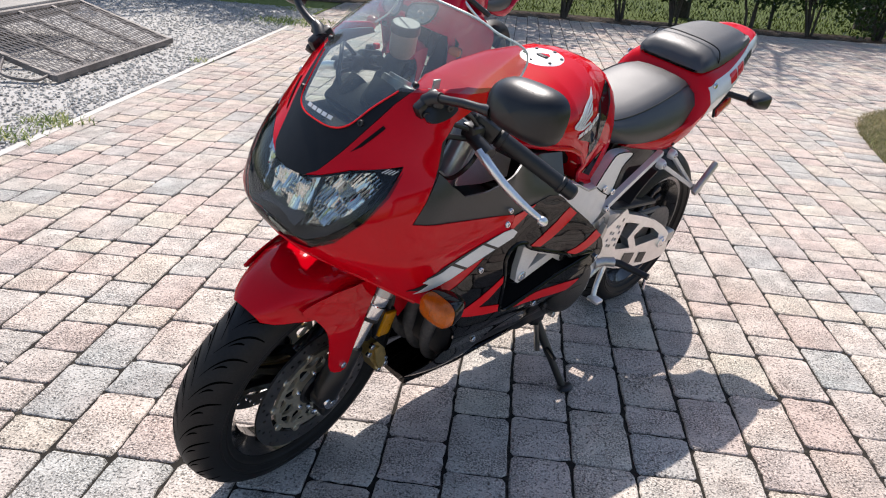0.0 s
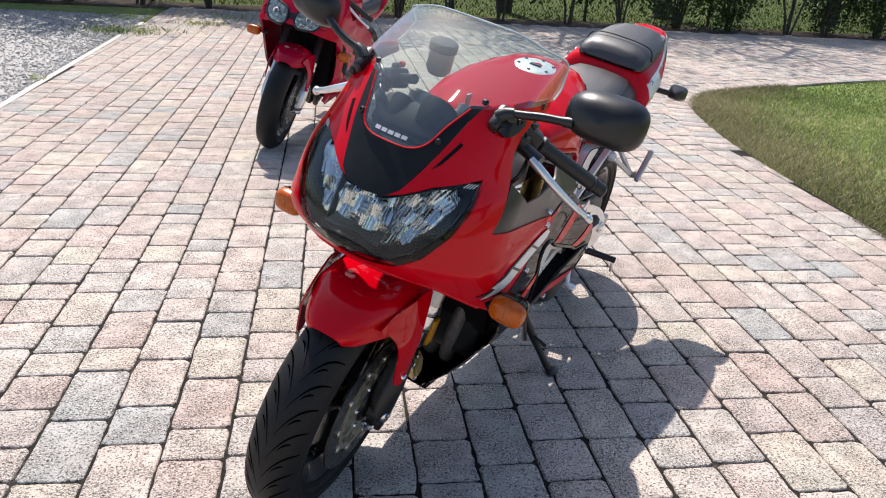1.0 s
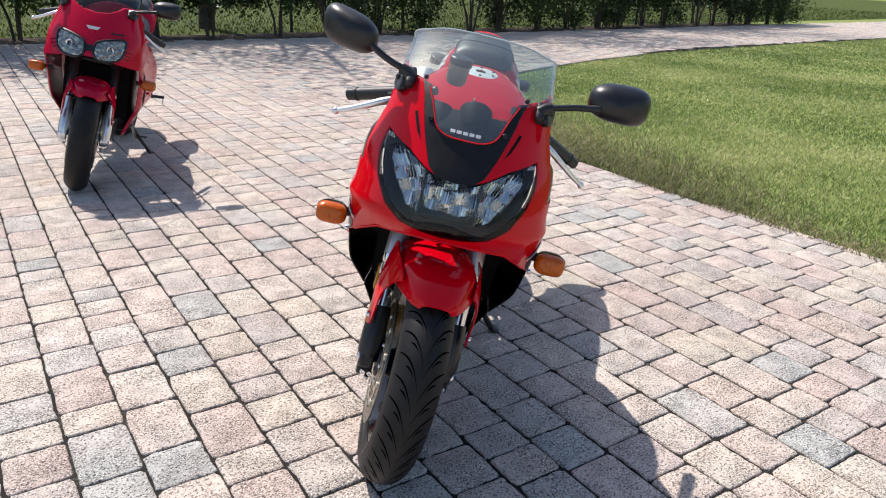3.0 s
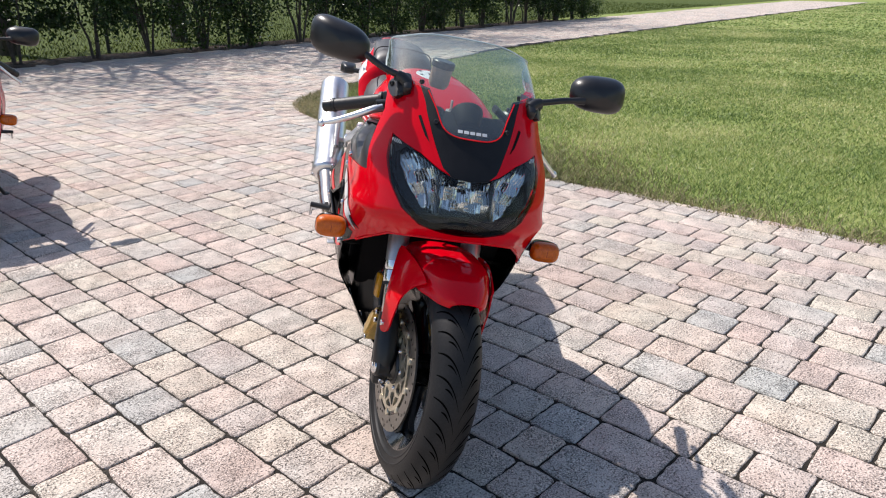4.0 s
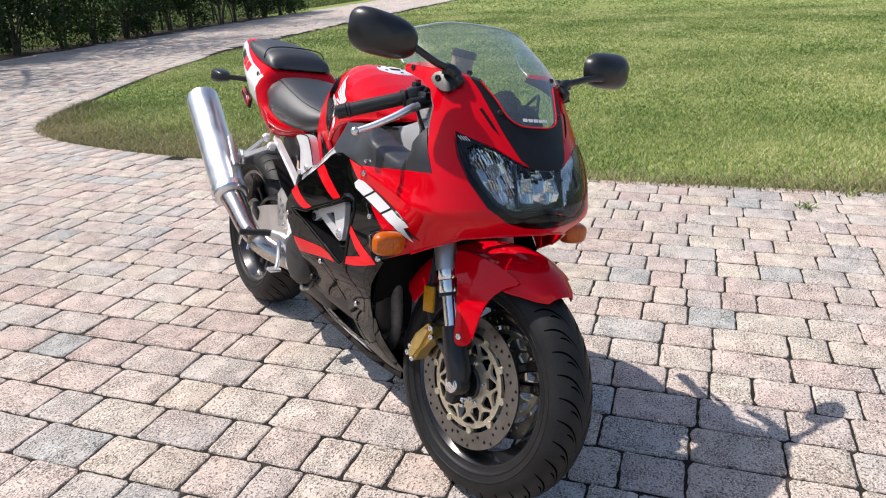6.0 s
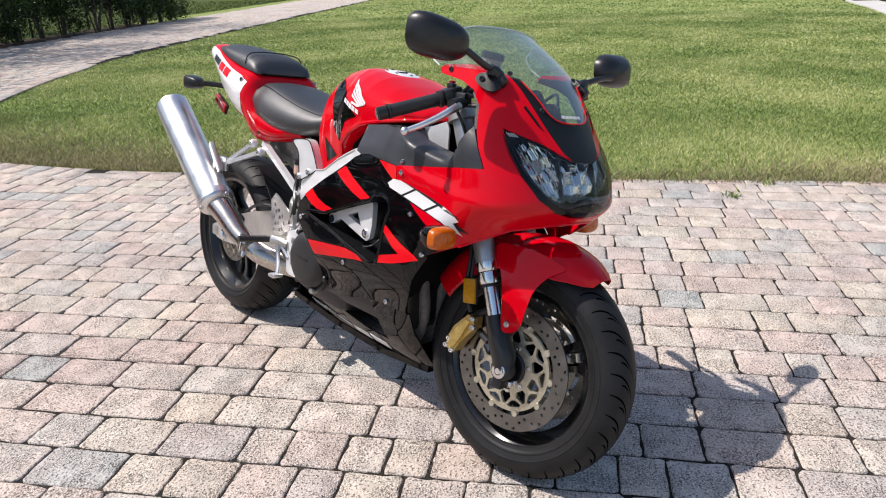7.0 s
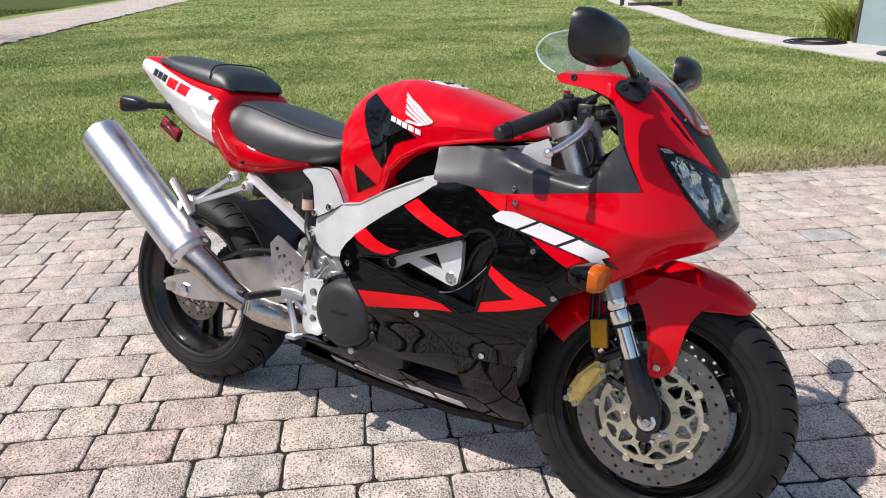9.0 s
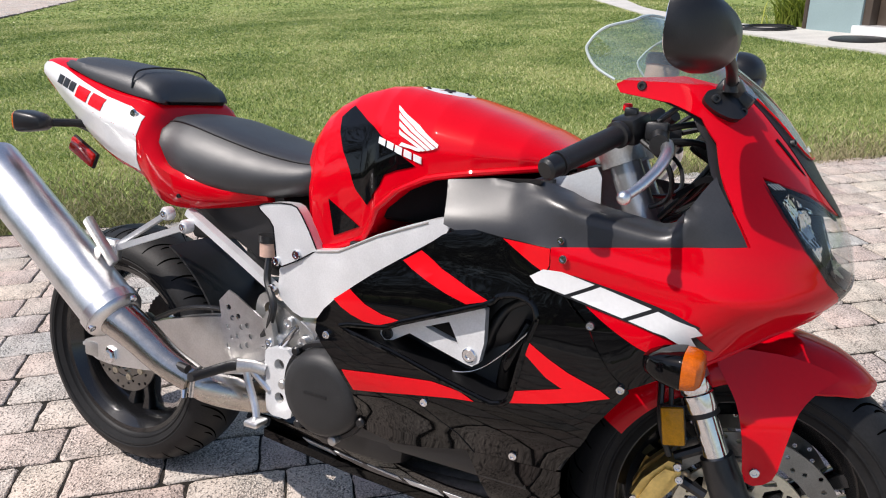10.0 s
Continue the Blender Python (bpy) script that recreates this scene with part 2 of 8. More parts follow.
AMBER_DARK = mat("amber_reflector", (0.50, 0.22, 0.002), 0.3, 0, 0.15, 120, 0.1, 400, 0.0008, 300, coat=0.2, spec=0.2)
CAPMET = mat("bright_filler_cap", (0.80, 0.80, 0.80), 0.38, 0.25, 0.05, 30, 0.04)
LINK = mat("stainless_pipe", (0.50, 0.47, 0.43), 0.24, 1.0, 0.12, 12, 0.08, rvar=0.08)
SMOKE = mat("smoked_grey_plastic", (0.045, 0.047, 0.05), 0.25, 0.2, 0.1, 20)
REDLENS = mat("red_lens", (0.45, 0.012, 0.010), 0.15, 0, 0.15, 120, 0.1, coat=0.7)
REFLECT = mat("chrome_reflector", (0.65, 0.64, 0.62), 0.05, 1.0, 0.06, 60, 0.04, 200, rvar=0.02)
BUFF = mat("translucent_tank", (0.50, 0.33, 0.26), 0.4)
# haze: a white share for scatter, also standing in for pale reflections
SCREEN = glass("clear_screen", (0.84, 0.91, 0.88), haze=0.03, gain=0.08)
LENS = glass("headlight_lens", (0.95, 0.97, 0.97), gain=0.02, edge=0.35)
LENS_OLD = glass("aged_lens", (0.90, 0.90, 0.87), gain=0.03)
SMOKED = glass("smoked_lens", (0.42, 0.44, 0.43), gain=0.03, edge=0.5)
MIRROR = mat("mirror_glass", (0.9, 0.9, 0.9), 0.03, 1.0, 0.0, 10, 0.0, rvar=0.0)
PAVE_PIECE = piece_mat("paver_concrete", False)
PAVE_FIELD = piece_mat("paver_concrete_field", True)
BED = ground_mat("joint_sand", [(0.3, (0.010, 0.009, 0.008)), (0.55, (0.026, 0.023, 0.019)), (0.70, (0.11, 0.095, 0.08))], (5, 70), bump=0.004)
TURF = ground_mat("turf_soil", [(0.3, (0.132, 0.188, 0.047)), (0.5, (0.207, 0.259, 0.073)), (0.7, (0.320, 0.343, 0.122))], (0.5, 3, 30), bump=0.015, bscale=45)
MULCH = ground_mat("mulch_soil", [(0.3, (0.025, 0.018, 0.013)), (0.6, (0.07, 0.05, 0.035)), (0.8, (0.13, 0.10, 0.07))], (4, 40), bump=0.03, bscale=40)
GRIT = ground_mat("gravel_bed", [(0.3, (0.31, 0.30, 0.28)), (0.55, (0.47, 0.455, 0.43)), (0.8, (0.60, 0.59, 0.56))], (1.0, 12, 70), bump=0.008, bscale=55)
STONE = blade_mat("gravel_stone", [(0.2, (0.40, 0.39, 0.37)), (0.5, (0.60, 0.59, 0.56)), (0.8, (0.76, 0.75, 0.72))], 0.9)
# the darkest and palest stops also stand in for shadows and highlights among blades
GRASS = blade_mat("grass_blades", [(0.2, (0.095, 0.157, 0.038)), (0.42, (0.190, 0.271, 0.071)), (0.58, (0.342, 0.394, 0.128)), (0.76, (0.617, 0.589, 0.294))], 0.40)
DRYGRASS = blade_mat("dry_grass_blades", [(0.2, (0.14, 0.15, 0.056)), (0.5, (0.25, 0.23, 0.115)), (0.8, (0.43, 0.36, 0.21))], 0.6)
LEAF = blade_mat("hedge_leaves", [(0.25, (0.014, 0.030, 0.008)), (0.5, (0.028, 0.058, 0.013)), (0.75, (0.06, 0.10, 0.022))], 0.35)
BARK = mat("grey_bark", (0.075, 0.062, 0.05), 0.9, 0, 0.3, 12, 0.2, 60, 0.006, 40)
WIRE = mat("dark_wire", (0.03, 0.032, 0.03), 0.5, 0.3)
CONC = mat("pale_concrete", (0.52, 0.50, 0.46), 0.85, 0, 0.12, 2.5, 0.12, 60, 0.002, 90)
RUST = mat("rusty_dark_steel", (0.17, 0.155, 0.145), 0.65, 0.4, 0.35, 8, 0.2, 80, 0.001, 200)
DECK = mat("weathered_deck", (0.30, 0.285, 0.26), 0.8, 0, 0.2, 3, 0.15, 60)
TEAL = mat("pale_teal_stucco", (0.30, 0.40, 0.41), 0.85, 0, 0.08, 1.5, 0.06, 50, 0.002, 70)
BROWN = mat("brown_paint", (0.075, 0.055, 0.042), 0.55, 0, 0.12, 4)


# ---- building tools ----
from mathutils.geometry import delaunay_2d_cdt


class Build:
    """Gathers one mesh out of shaped pieces."""

    def __init__(self, m=None):
        self.v, self.f, self.m = [], [], m

    def add(self, verts, faces):
        k = len(self.v)
        self.v += [tuple(self.m @ Vector(p)) if self.m else tuple(p) for p in verts]
        self.f += [tuple(i + k for i in q) for q in faces]
        return self

    def tube(self, pts, r, n=12, caps=True):
        pts = [Vector(p) for p in pts]
        rs = r if isinstance(r, (list, tuple)) else [r] * len(pts)
        verts, faces = [], []
        side = None
        for i, p in enumerate(pts):
            t = (pts[min(i + 1, len(pts) - 1)] - pts[max(i - 1, 0)]).normalized()
            if side is None:
                side = t.orthogonal().normalized()
            side = (side - t * side.dot(t)).normalized()
            up = t.cross(side)
            verts += [p + (side * math.cos(a) + up * math.sin(a)) * rs[i] for a in (2 * math.pi * j / n for j in range(n))]
        for i in range(len(pts) - 1):
            faces += [(i * n + j, i * n + (j + 1) % n, (i + 1) * n + (j + 1) % n, (i + 1) * n + j) for j in range(n)]
        if caps:
            faces += [tuple(reversed(range(n))), tuple(range((len(pts) - 1) * n, len(pts) * n))]
        return self.add(verts, faces)

    def lathe(self, profile, at, axis, n=32, closed=False):
        """profile: (radius, way along the axis)."""
        axis = Vector(axis).normalized()
        s = axis.orthogonal().normalized()
        u = axis.cross(s)
        at = Vector(at)
        k = len(profile)
        verts = [at + axis * h + (s * math.cos(a) + u * math.sin(a)) * r for a in (2 * math.pi * j / n for j in range(n)) for r, h in profile]
        last = k if closed else k - 1
        faces = [(j * k + i, j * k + (i + 1) % k, ((j + 1) % n) * k + (i + 1) % k, ((j + 1) % n) * k + i) for j in range(n) for i in range(last)]
        return self.add(verts, faces)

    def box(self, at, size, bevel=0.0, m=None, seg=2):
        bm = bmesh.new()
        bmesh.ops.create_cube(bm, size=1)
        bmesh.ops.scale(bm, vec=size, verts=bm.verts)
        if bevel:
            bmesh.ops.bevel(bm, geom=bm.edges[:], offset=bevel, segments=seg, affect="EDGES", profile=0.5)
        m = Matrix.Translation(at) @ (m if m else Matrix())
        bm.verts.index_update()
        self.add([m @ v.co for v in bm.verts], [[v.index for v in f.verts] for f in bm.faces])
        bm.free()
        return self

    def ball(self, at, size, n=14, m=None):
        verts, faces = [], []
        m = Matrix.Translation(at) @ (m if m else Matrix())
        for i in range(1, n):
            a = math.pi * i / n
            verts += [m @ Vector((size[0] * math.sin(a) * math.cos(b), size[1] * math.sin(a) * math.sin(b), size[2] * math.cos(a))) for b in (math.pi * j / n for j in range(2 * n))]
        k = 2 * n
        for i in range(n - 2):
            faces += [(i * k + j, (i + 1) * k + j, (i + 1) * k + (j + 1) % k, i * k + (j + 1) % k) for j in range(k)]
        verts += [m @ Vector((0, 0, size[2])), m @ Vector((0, 0, -size[2]))]
        faces += [(len(verts) - 2, j, (j + 1) % k) for j in range(k)]
        faces += [(len(verts) - 1, (n - 2) * k + (j + 1) % k, (n - 2) * k + j) for j in range(k)]
        return self.add(verts, faces)

    def loft(self, rings, closed=True, caps=True):
        n = len(rings[0])
        verts = [p for r in rings for p in r]
        faces = [(i * n + j, i * n + (j + 1) % n, (i + 1) * n + (j + 1) % n, (i + 1) * n + j) for i in range(len(rings) - 1) for j in range(n if closed else n - 1)]
        if caps and closed:
            faces += [tuple(reversed(range(n))), tuple(range((len(rings) - 1) * n, len(rings) * n))]
        return self.add(verts, faces)

    def skin(self, outline, holes, where, thick, step=0.02):
        """A shell over a 2D outline with holes; where(a, b) gives the place. It has thickness and closed rims."""
        v, tris = fill(outline, holes, step)
        pts = [Vector(where(a, b)) for a, b in v]
        nor = [Vector() for _ in pts]
        for t in tris:
            c = (pts[t[1]] - pts[t[0]]).cross(pts[t[2]] - pts[t[0]])
            for i in t:
                nor[i] += c
        k = len(pts)
        inner = [p - n.normalized() * thick for p, n in zip(pts, nor)]
        faces = [tuple(t) for t in tris] + [tuple(k + i for i in reversed(t)) for t in tris]
        count = {}
        for t in tris:
            for e in ((t[0], t[1]), (t[1], t[2]), (t[2], t[0])):
                count[e] = 1
        for a, b in count:
            if (b, a) not in count:
                faces.append((b, a, k + a, k + b))
        return self.add(pts + inner, faces)

    def plate(self, outline, holes, y0, y1, step=10.0, bend=None):
        """A plate in the side view (x, z) from y0 to y1."""
        v, tris = fill(outline, holes, step)
        k = len(v)
        g = bend if bend else (lambda x, z: 0.0)
        verts = [(a, y0 + g(a, b), b) for a, b in v] + [(a, y1 + g(a, b), b) for a, b in v]
        faces = [tuple(t) for t in tris] + [tuple(k + i for i in reversed(t)) for t in tris]
        count = {(t[i], t[(i + 1) % 3]) for t in tris for i in range(3)}
        faces += [(b, a, k + a, k + b) for a, b in count if (b, a) not in count]
        return self.add(verts, faces)

    def mesh(self, name, sharp=35, normals=True):
        me = bpy.data.meshes.new(name)
        me.from_pydata([tuple(p) for p in self.v], [], self.f)
        if normals:
            bm = bmesh.new()
            bm.from_mesh(me)
            bmesh.ops.recalc_face_normals(bm, faces=bm.faces[:])
            bm.to_mesh(me)
            bm.free()
        me.polygons.foreach_set("use_smooth", [True] * len(me.polygons))
        if sharp:
            me.set_sharp_from_angle(angle=radians(sharp))
        return me


def inside(p, poly):
    hit, n = False, len(poly)
    for i in range(n):
        (x0, y0), (x1, y1) = poly[i], poly[(i + 1) % n]
        if (y0 > p[1]) != (y1 > p[1]) and p[0] < (x1 - x0) * (p[1] - y0) / (y1 - y0) + x0:
            hit = not hit
    return hit


def fill(outline, holes, step):
    """Triangles over a 2D outline with holes, with points inside every step."""
    pts, edges = [], []
    for loop in [outline, *holes]:
        k0, dense = len(pts), []
        for i, a in enumerate(loop):
            b = loop[(i + 1) % len(loop)]
            m = max(1, int(math.dist(a, b) / step))
            dense += [(a[0] + (b[0] - a[0]) * j / m, a[1] + (b[1] - a[1]) * j / m) for j in range(m)]
        pts += dense
        edges += [(k0 + i, k0 + (i + 1) % len(dense)) for i in range(len(dense))]
    rim = list(pts)
    xs, ys = [p[0] for p in outline], [p[1] for p in outline]
    nx, ny = int((max(xs) - min(xs)) / step), int((max(ys) - min(ys)) / step)
    if nx * ny < 20000:
        for i in range(1, nx + 1):
            for j in range(1, ny + 1):
                p = (min(xs) + (i - 0.5 * (j % 2)) * step, min(ys) + j * step)
                if inside(p, outline) and not any(inside(p, h) for h in holes) and min((p[0] - q[0]) ** 2 + (p[1] - q[1]) ** 2 for q in rim) > (0.45 * step) ** 2:
                    pts.append(p)
    out = delaunay_2d_cdt([Vector(p) for p in pts], edges, [], 0, 1e-7)
    v = [tuple(p) for p in out[0]]
    tris = []
    for t in out[2]:
        c = (sum(v[i][0] for i in t) / 3, sum(v[i][1] for i in t) / 3)
        if inside(c, outline) and not any(inside(c, h) for h in holes):
            tris.append(tuple(t))
    return v, tris


def circle(cx, cz, r, n=16, a0=0.0):
    return [(cx + r * math.cos(a0 + 2 * math.pi * i / n), cz + r * math.sin(a0 + 2 * math.pi * i / n)) for i in range(n)]


def smooth_line(pts, n=6, closed=False):
    """A curve through points (Catmull-Rom)."""
    pts = [Vector(p) for p in pts]
    k, out = len(pts), []
    for i in range(k if closed else k - 1):
        p0, p1, p2, p3 = (pts[j % k] if closed else pts[min(max(j, 0), k - 1)] for j in (i - 1, i, i + 1, i + 2))
        for s in range(n):
            t = s / n
            out.append(0.5 * ((2 * p1) + (p2 - p0) * t + (2 * p0 - 5 * p1 + 4 * p2 - p3) * t * t + (3 * p1 - p0 - 3 * p2 + p3) * t ** 3))
    if not closed:
        out.append(pts[-1])
    return [tuple(p) for p in out]


def thing(name, label, category, m=None, group="", kind=""):
    ob = new(name)
    if m:
        ob.matrix_world = m
    return tagged(ob, label, category, group, kind)


def part(name, build, material, parent=None, label="", sharp=35, normals=True):
    me = build.mesh(name, sharp, normals) if isinstance(build, Build) else build
    if not me.materials:
        me.materials.append(material)
    ob = new(name, me)
    ob.parent = parent
    if label:
        ob["label"] = label
    return ob


def solid(name, build, material, label, category, group="", kind="", sharp=35, normals=True):
    return tagged(part(name, build, material, None, "", sharp, normals), label, category, group, kind)


def sheet(name, outline, z, material, label, category):
    """A flat piece of ground over a 2D outline."""
    v, tris = fill(outline, [], 50.0)
    b = Build().add([(x, y, z) for x, y in v], tris)
    return solid(name, b, material, label, category, kind="structure", sharp=0)


# ---- the ground ----
rng = np.random.default_rng(7)
LAWN_EDGE = smooth_line([(2.385, -30), (2.385, -6), (2.385, 0), (2.40, 3.2), (2.50, 4.5), (2.64, 5.3), (2.87, 6.05), (3.25, 6.6), (3.85, 6.98), (4.75, 7.32), (5.9, 7.75), (8.0, 8.3), (12, 8.85), (30, 9.5), (46, 10.0)], 5)
FAR_EDGE = [(-2.6, 12.1), (3.0, 12.0), (10, 12.3), (30, 13.2), (46, 13.9)]


def lawn_y(x):
    """Where the lawn ends and the drive begins, for a place right of the drive."""
    e = [p for p in LAWN_EDGE if p[1] > 3.2]
    return float(np.interp(x, [p[0] for p in e], [p[1] for p in e]))


def far_y(x):
    return float(np.interp(x, [p[0] for p in FAR_EDGE], [p[1] for p in FAR_EDGE]))


g = 900.0
solid("ground", Build().add([(-g, -g, -0.022), (g, -g, -0.022), (g, g, -0.022), (-g, g, -0.022)], [(0, 1, 2, 3)]), TURF, "short green turf reaching to the horizon", "ground", kind="structure", sharp=0)
drive = [(-2.58, -30), *LAWN_EDGE, *reversed(FAR_EDGE)]
sheet("driveway_bed", drive, -0.0055, BED, "dark sand bed in the joints of the driveway", "driveway")
sheet("gravel_ground", [(-2.59, -30), (-2.59, 10.2), (-3.4, 11.0), (-12, 11.4), (-40, 11.0), (-40, -30)], -0.006, GRIT, "pale grey crushed gravel beside the driveway", "gravel")
sheet("planting_bed", [(-40, 11.2), (-12, 11.4), (-2.7, 12.12), *[(x, y + 0.02) for x, y in FAR_EDGE[:3]], (19, 12.75), (19, 13.8), (10, 13.4), (3, 13.1), (-2.6, 13.1), (-40, 12.6)], -0.010, MULCH, "dark mulch under the hedge", "planting bed")
solid("edging", Build().box((-2.614, -9.0, -0.035), (0.058, 38.6, 0.068), 0.010), CONC, "narrow pale concrete edging of the driveway", "edging", kind="structure")

# loose stones on the gravel
oct_f = [(0, 2, 4), (2, 1, 4), (1, 3, 4), (3, 0, 4), (2, 0, 5), (1, 2, 5), (3, 1, 5), (0, 3, 5)]
N = 26000
sx = -2.645 - 5.2 * rng.random(N) ** 1.5
sy = 1.6 + 9.4 * rng.random(N)
sr = 0.007 + 0.011 * rng.random(N) ** 2
base = np.array([(1, 0, 0), (-1, 0, 0), (0, 1, 0), (0, -1, 0), (0, 0, 1), (0, 0, -1)], float)
pv = base[None] * (sr[:, None, None] * (0.6 + 0.7 * rng.random((N, 6, 1))))
pv[:, :, 2] *= 0.5
pv += np.stack([sx, sy, -0.004 + 0.4 * sr], 1)[:, None]
pv[:, :, :2] += rng.normal(0, 0.003, (N, 6, 2))
pf = (np.array(oct_f)[None] + (np.arange(N) * 6)[:, None, None]).reshape(-1, 3)


def raw_mesh(name, verts, faces):
    me = bpy.data.meshes.new(name)
    verts, faces = np.asarray(verts, np.float32), np.asarray(faces, np.int32)
    me.vertices.add(len(verts)), me.loops.add(faces.size), me.polygons.add(len(faces))
    me.vertices.foreach_set("co", verts.ravel())
    me.loops.foreach_set("vertex_index", faces.ravel())
    me.polygons.foreach_set("loop_start", np.arange(0, faces.size, faces.shape[1], dtype=np.int32))
    me.update(calc_edges=True)
    return me


tagged(part("gravel_stones", raw_mesh("gravel_stones", pv.reshape(-1, 3), pf), STONE), "loose pale crushed stones on the gravel", "gravel", kind="stuff")


# ---- lawn ----
def blades(x, y, h, w, z0=-0.022, lay=0.75):
    """One bent triangle pair for every blade."""
    n = len(x)
    a = rng.random(n) * 2 * np.pi
    lean = h * (lay + 1.1 * lay * rng.random(n) ** 1.5)
    b = rng.random(n) * 2 * np.pi
    c, s = np.cos(a) * w / 2, np.sin(a) * w / 2
    v = np.zeros((n, 5, 3))
    v[:, 0] = np.stack([x - c, y - s, np.full(n, z0)], 1)
    v[:, 1] = np.stack([x + c, y + s, np.full(n, z0)], 1)
    mx, my = x + np.cos(b) * lean * 0.3, y + np.sin(b) * lean * 0.3
    v[:, 2] = np.stack([mx + c * 0.8, my + s * 0.8, z0 + h * 0.6], 1)
    v[:, 3] = np.stack([mx - c * 0.8, my - s * 0.8, z0 + h * 0.6], 1)
    v[:, 4] = np.stack([x + np.cos(b) * lean, y + np.sin(b) * lean, z0 + h], 1)
    k = (np.arange(n) * 5)[:, None]
    f = np.concatenate([k + np.array([0, 1, 2]), k + np.array([0, 2, 3]), k + np.array([3, 2, 4])])
    return v.reshape(-1, 3), f


def on_lawn(x, y, slack=0.0):
    ey = np.interp(x, [p[0] for p in LAWN_EDGE if p[1] > 3.2], [p[1] for p in LAWN_EDGE if p[1] > 3.2])
    ex = np.interp(y, [p[1] for p in LAWN_EDGE[:60] if p[0] < 5], [p[0] for p in LAWN_EDGE[:60] if p[0] < 5])
    return (x > ex - slack) & ((y < ey + slack) | (y < 3.2))


def scatter(n, x0, x1, y0, y1, slack=0.0, soft=0.0):
    x, y = x0 + (x1 - x0) * rng.random(n) + soft * rng.normal(0, 1, n), y0 + (y1 - y0) * rng.random(n)
    k = on_lawn(x, y, slack)
    return x[k], y[k]


def dryness(y, a, b, c):
    """How dry the lawn's edge is along the drive."""
    return np.interp(y, [-0.5, 0.7, 1.9, 3.0], [a, b, b, c])


GV, GF, off = [], [], 0
for n, x0, x1, y0, y1, h0, h1, w in ((170000, 2.0, 4.8, -5.0, 7.8, 0.014, 0.034, 0.0052), (165000, 4.8, 9.2, -6.5, 8.8, 0.014, 0.028, 0.009),
                                     (150000, 9.2, 19.0, -9.0, 9.4, 0.014, 0.026, 0.018), (70000, 19.0, 46.0, -22.0, 10.0, 0.014, 0.03, 0.05)):
    x, y = scatter(n, x0, x1, y0, y1, soft=0.12 * (x1 - x0))
    far = x - np.interp(y, [p[1] for p in LAWN_EDGE[:60] if p[0] < 5], [p[0] for p in LAWN_EDGE[:60] if p[0] < 5])
    k = rng.random(len(x)) > dryness(y, 0.75, 0.3, 0.9) * np.exp(-(np.abs(far) / dryness(y, 0.4, 0.2, 0.62)) ** 1.5) * (0.6 + 0.4 * np.sin(y * 2.3 + np.sin(y * 0.9) * 2) ** 2)
    x, y = x[k], y[k]
    v, f = blades(x, y, h0 + (h1 - h0) * rng.random(len(x)), w)
    GV.append(v), GF.append(f + off)
    off += len(v)
tagged(part("lawn", raw_mesh("lawn", np.concatenate(GV), np.concatenate(GF)), GRASS), "mown green lawn with yellowish patches", "lawn", kind="stuff")
# dry strip where the lawn meets the pavers
x, y = scatter(230000, 2.30, 4.6, -5.0, 7.4, 0.075)
ex = np.interp(y, [p[1] for p in LAWN_EDGE[:60] if p[0] < 5], [p[0] for p in LAWN_EDGE[:60] if p[0] < 5])
k = rng.random(len(x)) < dryness(y, 0.7, 0.5, 0.9) * np.exp(-(np.abs(x - ex) / dryness(y, 0.32, 0.16, 0.52)) ** 1.4)
v, f = blades(x[k], y[k], 0.02 + 0.035 * rng.random(k.sum()), 0.006, -0.012)
tagged(part("lawn_edge", raw_mesh("lawn_edge", v, f), DRYGRASS), "dry straw-coloured grass along the pavers", "lawn", kind="stuff")
# grass behind the fence
sheet("field_ground", [(-60, 12.9), (-2.6, 13.15), (10, 13.45), (30, 14.35), (60, 15.5), (60, 70), (-60, 70)], -0.016, ground_mat("field_soil", [(0.3, (0.035, 0.055, 0.010)), (0.5, (0.060, 0.085, 0.014)), (0.7, (0.10, 0.12, 0.024))], (0.4, 3, 24), bump=0.02, bscale=30), "rough green field behind the fence", "field")
x, y = -14 + 50 * rng.random(26000), 13.0 + 10 * rng.random(26000) ** 1.6
k = y > np.interp(x, [-40, -2.6, 10, 30], [12.6, 13.1, 13.4, 14.3])
v, f = blades(x[k], y[k], 0.03 + 0.05 * rng.random(k.sum()), 0.022)
FIELD = blade_mat("field_grass", [(0.25, (0.034, 0.052, 0.007)), (0.5, (0.050, 0.072, 0.009)), (0.75, (0.072, 0.095, 0.012))], 0.85)
tagged(part("field_grass", raw_mesh("field_grass", v, f), FIELD), "sunlit long grass beyond the fence", "grass", kind="stuff")
# weeds in the gravel and the joints
wx, wy = [], []
for cx, cy, r, n in ((-2.62, 9.4, 0.28, 700), (-2.69, 4.2, 0.10, 150), (-2.78, 3.85, 0.10, 120), (-1.85, 10.3, 0.16, 260), (-1.1, 10.2, 0.12, 140), (-2.66, 6.4, 0.05, 30),
                     (2.02, 0.36, 0.03, 26), (2.28, 0.1, 0.03, 20), (-1.6, 11.2, 0.4, 260)):
    wx.append(rng.normal(cx, r, n)), wy.append(rng.normal(cy, r * 0.7, n))
wx, wy = np.concatenate(wx), np.concatenate(wy)
v, f = blades(wx, wy, 0.02 + 0.04 * rng.random(len(wx)), 0.009, -0.008)
tagged(part("weeds", raw_mesh("weeds", v, f), GRASS), "tufts of weeds in gravel and paver joints", "weeds", kind="stuff")


